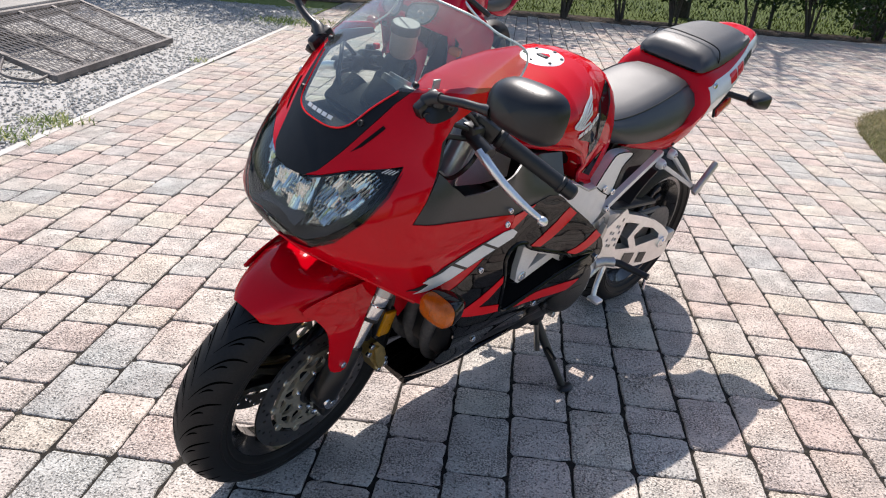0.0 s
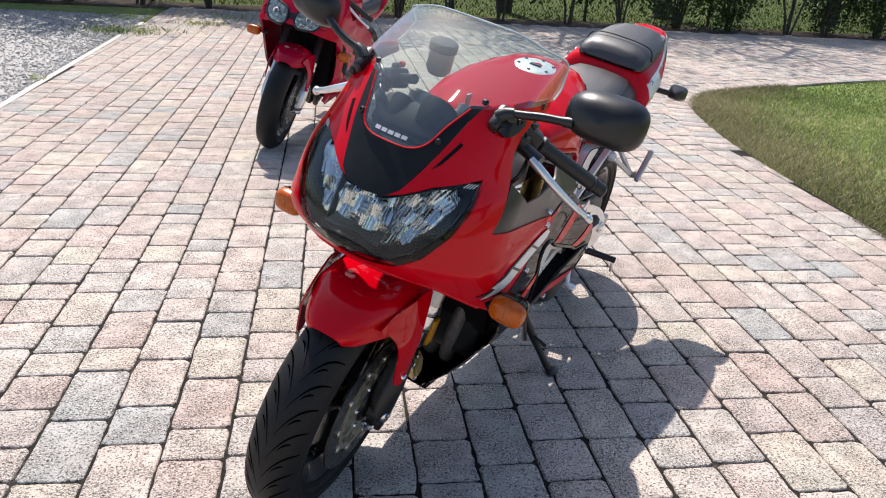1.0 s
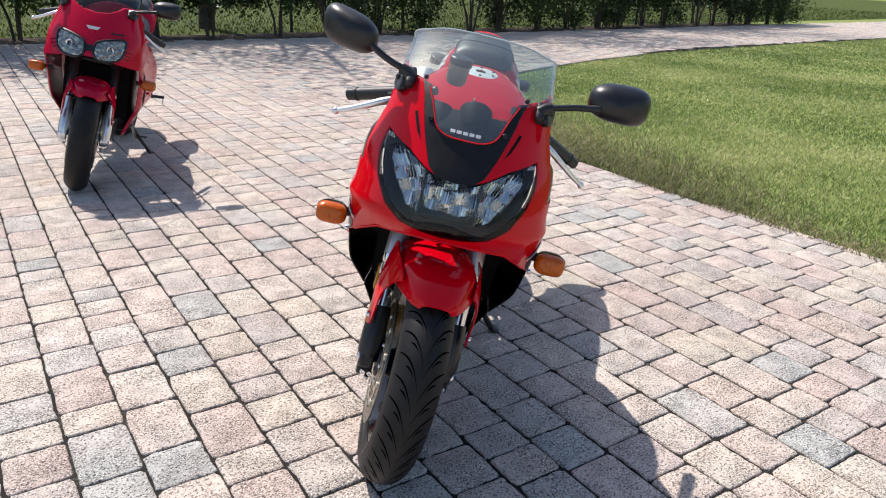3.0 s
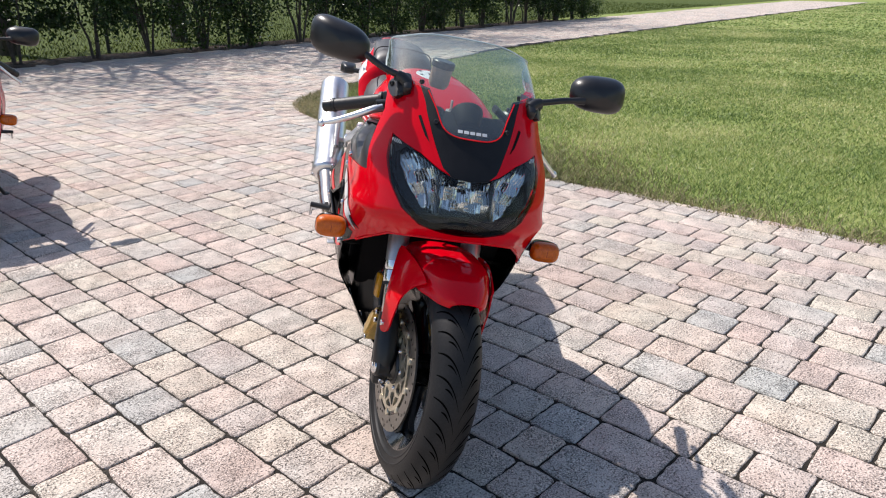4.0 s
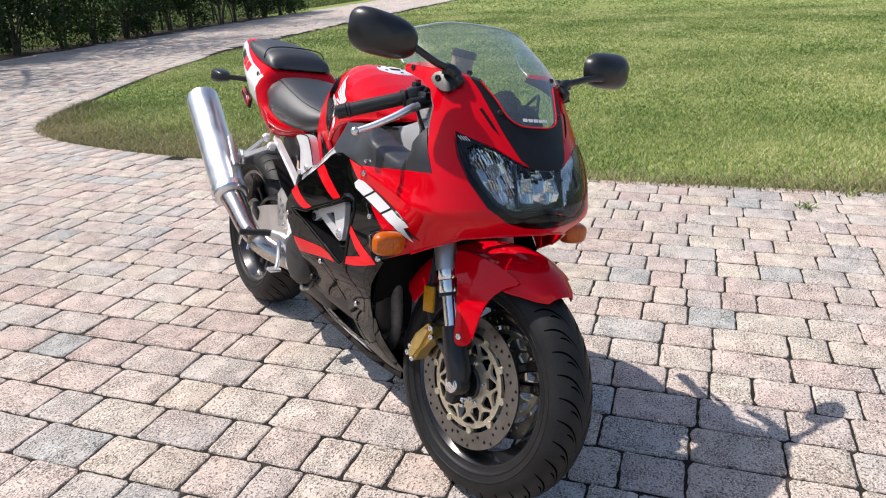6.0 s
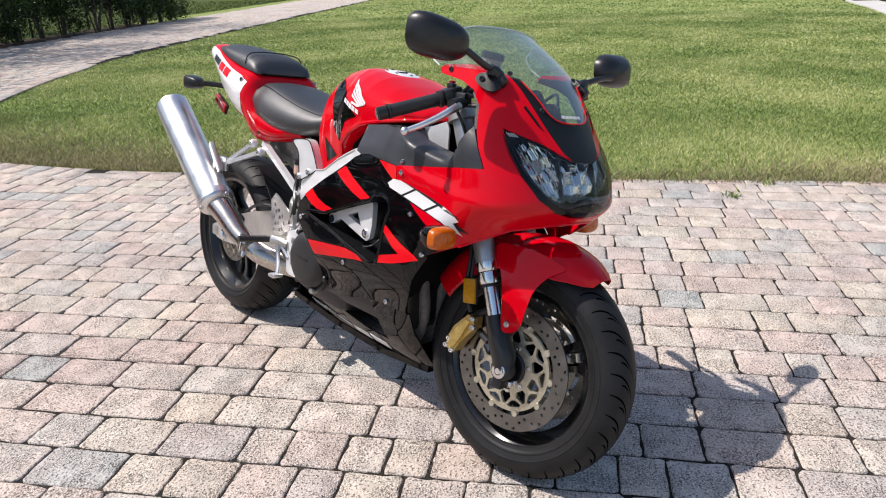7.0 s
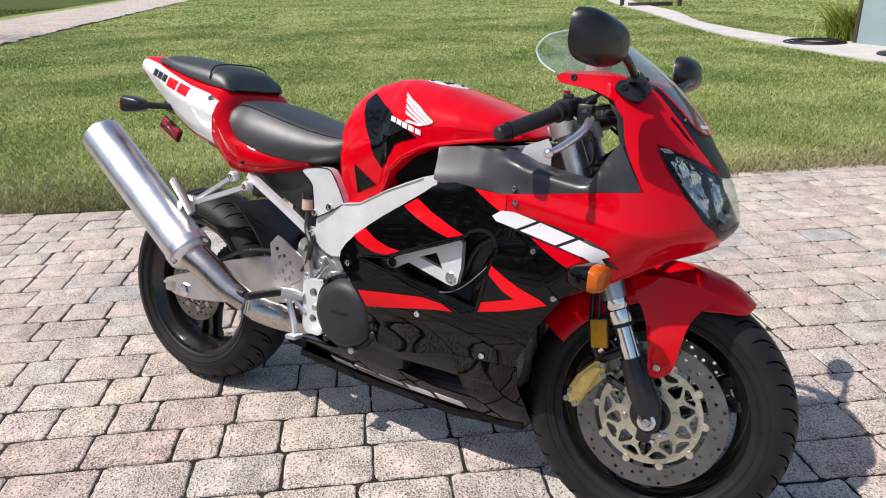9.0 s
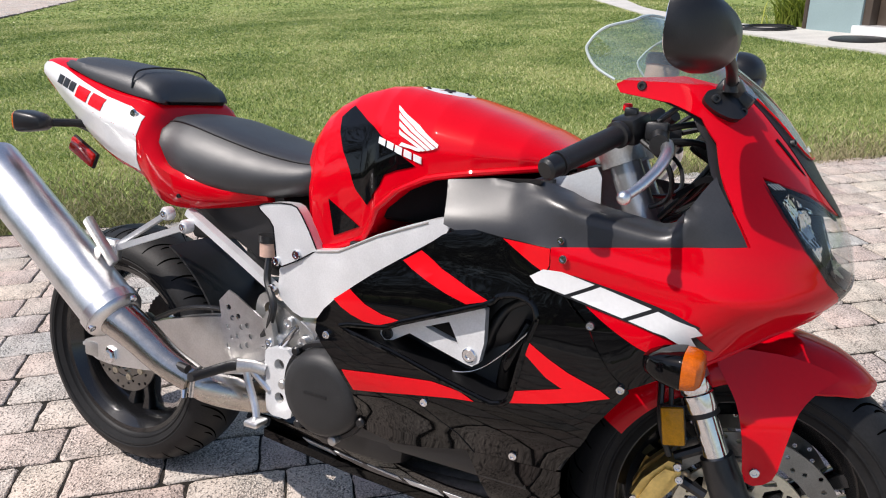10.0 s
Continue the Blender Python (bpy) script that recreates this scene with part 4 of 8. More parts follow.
# brake discs
def disc(x, z, y, ro, ri, m, name, inner, holes):
    hs = [circle(x + r * math.cos(a), z + r * math.sin(a), 0.0042, 7) for k in range(holes) for a, r in (((k + 0.0) * 2 * math.pi / holes, ri + (ro - ri) * (0.28, 0.62, 0.82, 0.45)[k % 4]),)]
    d = part(name, Build(m).plate(circle(x, z, ro, 72), [circle(x, z, ri, 72)] + hs, y - 0.0025, y + 0.0025), STEEL, bike, "drilled steel brake disc")
    front = ro > 0.12
    spk = 10 if front else 9
    hl = []
    for k in range(spk):
        a = 2 * math.pi * k / spk
        i0, i1 = (inner + 0.021, ri - 0.021) if front else (inner + 0.012, ri - 0.014)
        ga, gb = (0.86, 0.82) if front else (1.0, 1.0)
        q0 = i0 + (i1 - i0) * 0.52
        hl.append([(x + r * math.cos(a + e), z + r * math.sin(a + e)) for r, e in ((q0, -0.07 * ga), (q0, 0.07 * ga), (i1 - 0.005, 0.25 * ga), (i1, 0.18 * ga), (i1, -0.18 * ga), (i1 - 0.005, -0.25 * ga))])
        b2 = a + math.pi / spk
        hl.append([(x + r * math.cos(b2 + e), z + r * math.sin(b2 + e)) for r, e in ((i0, -0.22 * gb), (i0, 0.22 * gb), (i0 + (i1 - i0) * 0.30, 0.25 * gb), (i1 - 0.006, 0.05 * gb), (i1 - 0.006, -0.05 * gb), (i0 + (i1 - i0) * 0.30, -0.25 * gb))])
    part("carrier", Build(m).plate(circle(x, z, ri - (0.0105 if front else 0.004), 72), [circle(x, z, inner, 36)] + hl, y - 0.004, y + 0.004), CHAMP if front else STEEL, d, "champagne anodised disc carrier")
    sgn = 1 if y > 0 else -1
    for k in range(spk):
        a = 2 * math.pi * k / spk
        part("button", Build(m).lathe([(0.0, 0.004), (0.004, 0.006), (0.0085, 0.006), (0.0095, 0.003), (0.0095, -0.003)], (x + (ri - (0.006 if front else 0.002)) * math.cos(a), y, z + (ri - (0.006 if front else 0.002)) * math.sin(a)), (0, sgn, 0), 12), CHAMP, d)
    for k in range(6):
        a = 2 * math.pi * (k + 0.25) / 6
        bolt((x + (inner + 0.010) * math.cos(a), y + 0.004 * sgn, z + (inner + 0.010) * math.sin(a)), (0, sgn, 0), 0.006, d, m)
    if front:
        part("hub_cover", Build(m).lathe([(0.0, 0.004), (0.030, 0.004), (0.034, 0.010), (0.040, 0.010), (0.044, 0.006), (0.046, -0.006)], (x, y, z), (0, sgn, 0), 32), SATIN, d)
    return d


for s in (-1, 1):
    disc(FAX, FAZ, s * 0.068, 0.165, 0.124, STEER, "front_brake_disc", 0.045, 48)
disc(RAX, RAZ, -0.074, 0.108, 0.072, REAR, "rear_brake_disc", 0.034, 30)


# forks
def fork_at(z):
    return 0.052 - (z - 0.405) * RAKE


for s in (-1, 1):
    y = s * 0.103
    P = lambda z, dx=0.0: (fork_at(z) + dx, y, z)
    f = part("fork_leg", Build(STEER).tube([P(0.545), P(0.70), P(0.93)], [0.0285, 0.0265, 0.0265], 24), FORK, bike, "silver upper fork tube")
    part("fork_seal", Build(STEER).tube([P(0.498), P(0.505), P(0.525), P(0.527), P(0.533), P(0.548), P(0.55)], [0.0275, 0.029, 0.029, 0.0265, 0.029, 0.029, 0.027], 24), CHROME, f)
    part("seal_ring", Build(STEER).tube([P(0.490), P(0.500)], 0.0275, 24), MATT, f)
    part("slider", Build(STEER).tube([P(0.37), P(0.50)], 0.0215, 24), CHROME, f, "chrome fork slider")
    lower = Build(STEER).tube([P(0.425), P(0.40), P(0.36), (FAX - 0.004, y, 0.325), (FAX, y, FAZ - 0.002)], [0.027, 0.029, 0.031, 0.031, 0.028], 18)
    lower.lathe([(0.0, -0.022), (0.024, -0.022), (0.029, -0.016), (0.029, 0.012), (0.024, 0.017), (0.0, 0.017)], (FAX, y, FAZ), (0, 1, 0), 24)
    lower.box((FAX - 0.003, y, FAZ - 0.035), (0.03, 0.04, 0.03), 0.006)
    lw = part("fork_bottom", lower, SATIN, f, "black cast fork bottom")
    for dx in (-0.016, 0.016):
        bolt((FAX + dx, y - s * 0.01, FAZ - 0.052), (0, 0, -1), 0.006, lw, STEER)
    part("axle_nut", Build(STEER).lathe([(0.0, 0.029), (0.007, 0.029), (0.009, 0.026), (0.016, 0.027), (0.020, 0.025), (0.021, 0.022), (0.021, 0.012)], (FAX, y, FAZ), (0, s, 0), 28), CHROME, f)
    bolt((FAX + 0.031, y + s * 0.004, FAZ - 0.028), (1, 0, 0), 0.007, lw, STEER)
    bolt((FAX + 0.031, y - s * 0.014, FAZ - 0.028), (1, 0, 0), 0.007, lw, STEER)
    # caliper behind the leg
    cal = Build(STEER)
    outline = [(-0.005, 0.405), (-0.03, 0.408), (-0.052, 0.385), (-0.075, 0.36), (-0.094, 0.318), (-0.090, 0.288), (-0.062, 0.282), (-0.043, 0.318), (-0.022, 0.345), (-0.004, 0.372)]
    outline = [(-0.030 + (a + 0.030) * 0.86, 0.372 + (b - 0.372) * 0.88) for a, b in outline]
    ya, yb = (s * 0.080, s * 0.118)
    cal.plate(outline, [], min(ya, yb), max(ya, yb))
    cl = part("brake_caliper", cal, GOLD, bike, "gold anodised brake caliper")
    inner_o = [(-0.016, 0.392), (-0.034, 0.394), (-0.056, 0.368), (-0.080, 0.318), (-0.076, 0.298), (-0.060, 0.300), (-0.038, 0.338)]
    inner_o = [(-0.030 + (a + 0.030) * 0.86, 0.372 + (b - 0.372) * 0.88) for a, b in inner_o]
    part("caliper_bulge", Build(STEER).plate(inner_o, [], min(s * 0.117, s * 0.126), max(s * 0.117, s * 0.126)), GOLD, cl)
    part("caliper_half", Build(STEER).plate(outline, [], min(s * 0.034, s * 0.058), max(s * 0.034, s * 0.058)), GOLD, cl)
    for bx, bz in ((-0.012, 0.400), (-0.094, 0.296), (-0.086, 0.318), (-0.070, 0.286), (-0.006, 0.376)):
        bolt((-0.030 + (bx + 0.030) * 0.86, s * 0.119, 0.372 + (bz - 0.372) * 0.88), (0, s, 0), 0.0075, cl, STEER)
    part("caliper_arm", Build(STEER).tube([(-0.004, s * 0.095, 0.365), (0.035, s * 0.1, 0.35)], 0.010, 8), SATIN, cl)
    part("caliper_arm", Build(STEER).tube([(-0.02, s * 0.095, 0.405), (0.02, s * 0.1, 0.43)], 0.009, 8), SATIN, cl)
    rf = part("reflector", Build(STEER).box((-0.031, s * 0.128, 0.468), (0.036, 0.010, 0.064), 0.003, Matrix.Rotation(radians(-10), 4, "Y")), AMBER_DARK, bike, "amber side reflector on the fork")
    part("reflector_back", Build(STEER).box((-0.031, s * 0.121, 0.468), (0.040, 0.008, 0.068), 0.002, Matrix.Rotation(radians(-10), 4, "Y")), MATT, rf)
    part("reflector_stay", Build(STEER).tube([(-0.038, s * 0.12, 0.50), (-0.045, s * 0.115, 0.56)], 0.004, 8), MATT, rf)
    part("brake_hose", Build(STEER).tube(smooth_line([(-0.03, s * 0.11, 0.41), (-0.052, s * 0.115, 0.47), (-0.062, s * 0.105, 0.56), (-0.10, s * 0.09, 0.70), (-0.13, s * 0.10, 0.85)], 6), 0.0055, 8), SATIN, cl)

for z0 in (0.70, 0.905):
    xx = fork_at(z0)
    cl = Build(STEER).box((xx - 0.012, 0, z0), (0.07, 0.20, 0.028), 0.008, Matrix.Rotation(radians(-24), 4, "Y"))
    for s in (-1, 1):
        cl.tube([(fork_at(z0 - 0.018), s * 0.103, z0 - 0.018), (fork_at(z0 + 0.018), s * 0.103, z0 + 0.018)], 0.037, 20)
    part("fork_clamp", cl, CAST, bike, "cast aluminium fork clamp")


# front mudguard
def guard():
    half = [(0.0, 0.338), (0.035, 0.336), (0.065, 0.328), (0.088, 0.312), (0.100, 0.292), (0.105, 0.270), (0.107, 0.250)]
    rings = []
    for k in range(30):
        q = k / 29
        a = radians(57 + 91 * q)
        w = min(1.0, 0.36 + 0.64 * (q / 0.26) ** 0.6)
        w = min(w, 1.0) * (1.0 if q < 0.75 else 1 - 0.25 * (q - 0.75))
        dip = 1.0 if q > 0.16 else (0.30 + 0.70 * (q / 0.16) ** 0.8)
        lift = 0.004 * math.sin(math.pi * q) + (0.0 if q > 0.12 else -0.010 * (1 - q / 0.12))
        ring = []
        deep = max(0.0, min(1.0, (q - 0.35) / 0.25))
        for y, r in [(-y, r) for y, r in reversed(half[1:])] + half:
            r = r if r > 0.26 else 0.268 - 0.020 * deep
            rr_ = 0.337 - (0.337 - r) * dip + lift
            ring.append((FAX + rr_ * math.cos(a), y * w, FAZ + rr_ * math.sin(a)))
        rings.append(ring)
    n = len(rings[0])
    out = [p for r in rings for p in r]
    b = Build(STEER)
    inn = []
    for r in rings:
        for p in r:
            d = Vector((FAX - p[0], -p[1] * 0.6, FAZ - p[2])).normalized()
            inn.append(tuple(Vector(p) + d * 0.003))
    k = len(out)
    faces = []
    for i in range(len(rings) - 1):
        for j in range(n - 1):
            q = (i * n + j, i * n + j + 1, (i + 1) * n + j + 1, (i + 1) * n + j)
            faces += [q, tuple(k + v for v in reversed(q))]
    rim = [(j, j + 1) for j in range(n - 1)] + [((len(rings) - 1) * n + j, (len(rings) - 1) * n + j + 1) for j in range(n - 1)]
    rim += [(i * n, (i + 1) * n) for i in range(len(rings) - 1)] + [(i * n + n - 1, (i + 1) * n + n - 1) for i in range(len(rings) - 1)]
    faces += [(a, b_, k + b_, k + a) for a, b_ in rim]
    return b.add(out + inn, faces)


fender = part("front_mudguard", guard(), RED, bike, "glossy red front mudguard", 60)
for s in (-1, 1):
    leg = [(0.088, 0.402), (0.128, 0.412), (0.140, 0.47), (0.152, 0.525), (0.178, 0.562), (0.205, 0.585), (0.15, 0.605), (0.09, 0.612), (0.02, 0.605), (0.030, 0.572), (0.058, 0.528), (0.075, 0.47)]
    part("fender_leg", Build(STEER).skin(smooth_line(leg, 3, True), [], lambda a, b, s=s: (a, s * (0.134 - 0.026 * max(0.0, min(1.0, (b - 0.50) / 0.11)) ** 1.3 - 0.022 * max(0.0, min(1.2, (a - 0.088) / 0.10)) ** 1.3), b), 0.004 * -s, 0.015), RED, fender, sharp=60)
    bolt((0.100, s * 0.135, 0.421), (0, s, 0), 0.008, fender, STEER)

# ---- fairing surface: by height, the nose's reach and the half width ----
ZS = [0.14, 0.18, 0.25, 0.37, 0.45, 0.50, 0.60, 0.66, 0.70, 0.73, 0.76, 0.80, 0.85, 0.895, 0.95, 1.01, 1.06, 1.10, 1.16]
WS = [0.040, 0.085, 0.140, 0.195, 0.236, 0.248, 0.254, 0.252, 0.246, 0.243, 0.243, 0.243, 0.240, 0.229, 0.210, 0.191, 0.186, 0.185, 0.180]
NS = [-0.10, -0.10, -0.08, -0.02, 0.03, 0.05, 0.100, 0.145, 0.188, 0.211, 0.209, 0.198, 0.172, 0.141, 0.105, 0.052, -0.010, -0.072, -0.178]
LS = [0.20, 0.20, 0.20, 0.20, 0.20, 0.20, 0.20, 0.20, 0.20, 0.20, 0.205, 0.205, 0.20, 0.195, 0.165, 0.115, 0.12, 0.14, 0.15]


def curve_at(z, vals):
    """A smooth value through the table."""
    z = min(max(z, ZS[0]), ZS[-1])
    i = max(0, min(len(ZS) - 2, int(np.searchsorted(ZS, z)) - 1))
    h = ZS[i + 1] - ZS[i]
    t = (z - ZS[i]) / h
    d = lambda j: (vals[min(j + 1, len(ZS) - 1)] - vals[max(j - 1, 0)]) / (ZS[min(j + 1, len(ZS) - 1)] - ZS[max(j - 1, 0)])
    return (2 * t ** 3 - 3 * t * t + 1) * vals[i] + (t ** 3 - 2 * t * t + t) * h * d(i) + (3 * t * t - 2 * t ** 3) * vals[i + 1] + (t ** 3 - t * t) * h * d(i + 1)


EXP, KA = 2.05, 0.165


def soften(v, a, b):
    """From 0 at a to 1 at b, without a kink."""
    t = max(0.0, min(1.0, (v - a) / (b - a)))
    return t * t * (3 - 2 * t)


def half_width(x, z):
    w = curve_at(z, WS)
    if x < -0.2 and z > 0.74:
        w -= 0.026 * soften(x, -0.2, -0.45) * soften(z, 0.74, 0.84) + 0.030 * min(1, (-0.2 - x) / 0.1) * max(0.0, min(1, (z - 0.78) / 0.075)) ** 1.6
    w += 0.008 * soften(x, -0.42, -0.60) * soften(z, 0.36, 0.48) * soften(z, 0.76, 0.62)
    w -= 0.05 * soften(x, -0.46, -1.02) * soften(z, 0.44, 0.30)
    if -0.30 < x and 0.62 < z < 0.84:
        # a soft ridge that falls from the infill's corner to the nose
        zr = 0.760 - 0.13 * (x + 0.20)
        w += 0.0095 * math.exp(-abs(z - zr) / (0.016 if z > zr else 0.042)) * soften(x, -0.30, -0.20) * soften(z, 0.84, 0.81) * soften(z, 0.62, 0.65)
    return max(w, 0.012)


def F3(s, z, out=0.0):
    """The place on the fairing for the way round it, s (0 at the nose), at height z."""
    n_, l_ = curve_at(z, NS), curve_at(z, LS)
    q = abs(s)
    sg = 1 if s >= 0 else -1
    if q <= KA * math.pi / 2:
        th = q / KA
        x = n_ - l_ * (1 - max(math.cos(th), 0.0) ** (2 / EXP))
        y = half_width(x, z) * math.sin(th)
        return (x + out * math.cos(th), sg * (y + out * math.sin(th)), z)
    x = n_ - l_ - (q - KA * math.pi / 2)
    return (x, sg * (half_width(x, z) + out), z)


def sx_(x, z, side):
    """s for a point of the side view."""
    n_, l_ = curve_at(z, NS), curve_at(z, LS)
    d = n_ - x
    if d >= l_:
        return side * (KA * math.pi / 2 + d - l_)
    c = max(0.0, min(1.0, 1 - d / l_)) ** (EXP / 2)
    return side * KA * math.acos(min(1, c))


def sy_(y, z):
    """s for a point of the front view."""
    n_ = curve_at(z, NS)
    w = half_width(n_ - 0.1, z)
    return KA * math.asin(max(-1, min(1, y / w)))


def side_panel(name, pts, side, material, holes=(), out=0.0, thick=0.004, step=0.018, parent=bike, label="", rounded=0):
    o = [(sx_(x, z, side), z) for x, z in (smooth_line(pts, rounded, True) if rounded else pts)]
    hs = [[(sx_(x, z, side), z) for x, z in h] for h in holes]
    b = Build().skin(o, hs, lambda a, z: F3(a, z, out), thick, step)
    return part(name, b, material, parent, label, 50)


def front_panel(name, pts, material, out=0.0, thick=0.004, step=0.014, parent=bike, label="", both=True, rounded=0):
    """pts: (y, z) or (x, z, 'x') down the right half from top to bottom; the left half is its mirror."""
    h = [((sx_(p[0], p[1], -1) if len(p) == 3 else sy_(-p[0], p[1])), p[1]) for p in pts]
    if rounded:
        h = smooth_line(h, rounded)
    o = h + [(-a, z) for a, z in reversed(h)]
    o = [p for i, p in enumerate(o) if math.dist(p, o[i - 1]) > 1e-5]
    b = Build().skin(o, [], lambda a, z: F3(a, z, out), thick, step)
    return part(name, b, material, parent, label, 50)


# upper fairing, one red shell per side with a join under the nose
EAR = [(0.064, 0.806), (0.038, 0.85), (0.014, 0.895), (-0.002, 0.945), (-0.028, 0.978), (-0.075, 0.997), (-0.150, 1.008), (-0.158, 1.020), (-0.14, 1.030), (-0.06, 1.036)]
LENS_TIP = (0.180, 0.897)
for s in (-1, 1):
    o = [(-0.217, 0.768), (-0.09, 0.785), *EAR]
    outer = [(sx_(x, z, s), z) for x, z in o]
    # down the edge of the black panel to the middle, then under the lens
    outer += [(s * a, z) for a, z in ((sy_(0.128, 1.02), 1.02), (sy_(0.116, 0.99), 0.99), (sy_(0.106, 0.955), 0.955), (sy_(0.088, 0.905), 0.905), (sy_(0.066, 0.858), 0.858), (sy_(0.045, 0.842), 0.842))]
    outer += [(s * sy_(0.072, 0.852), 0.852), (s * sy_(0.115, 0.876), 0.876), (s * sy_(LENS_TIP[0], LENS_TIP[1] + 0.004), LENS_TIP[1] + 0.004)]
    outer += [(s * sy_(y, z), z) for y, z in ((0.186, 0.85), (0.176, 0.80), (0.146, 0.752), (0.105, 0.722), (0.05, 0.709), (0.0, 0.706))]
    outer += [(s * sy_(y, z), z) for y, z in ((0.0, 0.690), (0.07, 0.688))]
    outer += [(sx_(x, z, s), z) for x, z in ((0.110, 0.668), (0.045, 0.630), (0.004, 0.606), (-0.075, 0.567), (-0.145, 0.660), (-0.222, 0.725))]
    fs = part("upper_cowl", Build().skin(outer, [], lambda a, z: F3(a, z), 0.004, 0.010), RED, bike, "glossy red upper fairing", 55)
    for bx, by, bz in ((-0.195, 0.253, 0.753), (-0.142, 0.252, 0.657), (-0.086, 0.252, 0.566)):
        bolt((bx, s * (half_width(bx, bz) + 0.002), bz), (0, s, 0), 0.007, fs)
    bolt((-0.119, s * 0.189, 1.019), (0, s, 0), 0.007, fs, material=MATT)
    bolt(F3(s * sy_(0.122, 1.024), 1.024, 0.002), (0.4, s, 0), 0.006, fs, material=MATT)
    # slot vents beside the black panel
    part("vent_slot", Build().skin([(s * sy_(a, z), z) for a, z in ((0.127, 0.952), (0.121, 0.955), (0.108, 0.925), (0.098, 0.902), (0.110, 0.915))], [], lambda a, z: F3(a, z, 0.0016), 0.001, 0.012), DARKIN, fs)
    # crease line below the headlight corner
    part("upper_lip", Build().tube([F3(s * sy_(y, z), z, -0.001) for y, z in ((0.0, 0.690), (0.05, 0.6885), (0.09, 0.684))] + [F3(sx_(x, z, s), z, -0.001) for x, z in ((0.110, 0.668), (0.045, 0.630), (0.004, 0.606))], 0.004, 8), RED, fs)
    # charcoal infill between fairing and tank
    ins = [(-0.430, 0.846), (-0.345, 0.857), (-0.240, 0.867), (-0.212, 0.862), (-0.185, 0.852), (-0.145, 0.844), (-0.10, 0.836), (-0.065, 0.831), (-0.043, 0.834), (-0.024, 0.852), (-0.010, 0.874), (0.006, 0.898), (0.036, 0.848), (0.062, 0.803), (-0.09, 0.782), (-0.212, 0.765), (-0.30, 0.768), (-0.388, 0.769), (-0.412, 0.776)]
    if s > 0:
        ins[3:12] = [(-0.205, 0.858), (-0.17, 0.846), (-0.12, 0.838), (-0.055, 0.842), (-0.02, 0.868), (0.008, 0.893)]
    brow = sorted(ins[:ins.index((0.036, 0.848))])

    def rolled(a, z, s=s, brow=brow):
        x, y, z = F3(a, z, -0.003)
        top = float(np.interp(x, [p[0] for p in brow], [p[1] for p in brow]))
        u = max(0.0, min(1.0, (z - top + 0.034) / 0.034)) * max(0.0, min(1.0, (x + 0.30) / 0.08)) * max(0.0, min(1.0, (-0.012 - x) / 0.04))
        u = u if s < 0 else 0.0
        return (x, y - s * 0.060 * u ** 2.2, z - 0.014 * u * u)

    ip = part("infill_panel", Build().skin([(sx_(x, z, s), z) for x, z in ins], [], rolled, 0.004, 0.010), INSERT, bike, "satin charcoal infill panel", 50)
    # inner side of the infill, closing it towards the tank
    part("infill_return", Build().loft([[(x, s * (half_width(x, z) - 0.004), z), (x, s * (half_width(x, z) - 0.085), z - 0.006), (x, s * (half_width(x, z) - 0.085), z - 0.012), (x, s * (half_width(x, z) - 0.008), z - 0.008)] for x, z in ((-0.430, 0.846), (-0.345, 0.857), (-0.255, 0.866))]), MATT, ip)
    bolt((-0.203, s * (half_width(-0.203, 0.780) + 0.001), 0.780), (0, s, 0), 0.006, ip)
    # bright frame plate between the tank and the fork
    part("frame_head", Build().skin([(-0.33, 0.775), (-0.325, 0.845), (-0.285, 0.860), (-0.235, 0.868), (-0.192, 0.886), (-0.183, 0.870), (-0.178, 0.775)], [], lambda a, b, s=s: (a, s * (0.128 - 0.25 * max(0.0, a + 0.24)), b), 0.006 * -s, 0.02), SILVER, bike, "silver frame plate beside the steering head")

# black screen garnish, windscreen, headlight
front_panel("screen_garnish", [(0.0, 0.921), (0.040, 0.923), (0.068, 0.938), (0.085, 0.975), (0.104, 1.014), (0.126, 1.018), (0.114, 0.988), (0.104, 0.953), (0.086, 0.903), (0.064, 0.856), (0.043, 0.840), (0.0, 0.836)], GARNISH, 0.001, label="matt black panel below the windscreen")
ws_pts = [(0.0, 1.134), (0.04, 1.1334), (0.078, 1.131), (0.112, 1.1255), (0.143, 1.117), (-0.180, 1.105, "x"), (-0.194, 1.094, "x"), (-0.205, 1.081, "x"), (-0.209, 1.068, "x"), (-0.192, 1.044, "x"), (-0.160, 1.026, "x"), (-0.10, 1.026, "x"), (-0.03, 1.026, "x"), (0.106, 1.010), (0.087, 0.976), (0.070, 0.940), (0.043, 0.9255), (0.0, 0.9235)]
screen = front_panel("windscreen", ws_pts, SCREEN, 0.004, 0.003, 0.02, label="clear slightly green windscreen")
screen.visible_shadow = False
edge = [F3((sx_(p[0], p[1], -1) if len(p) == 3 else sy_(-p[0], p[1])), p[1], 0.004) for p in ws_pts]
part("screen_edge", Build().tube(smooth_line([edge[0], *edge[1:11]], 4), 0.0022, 6).tube(smooth_line([mirror_y([e], -1)[0] for e in edge[:11]], 4), 0.0022, 6), mat("screen_rim", (0.55, 0.62, 0.6), 0.2), screen)
pin = edge[-5:]
part("pinstripe", Build().tube(smooth_line(pin + [mirror_y([e], -1)[0] for e in reversed(pin[:-1])], 5), 0.0016, 6), RED_FLAT, screen, "thin red line round the screen's foot")
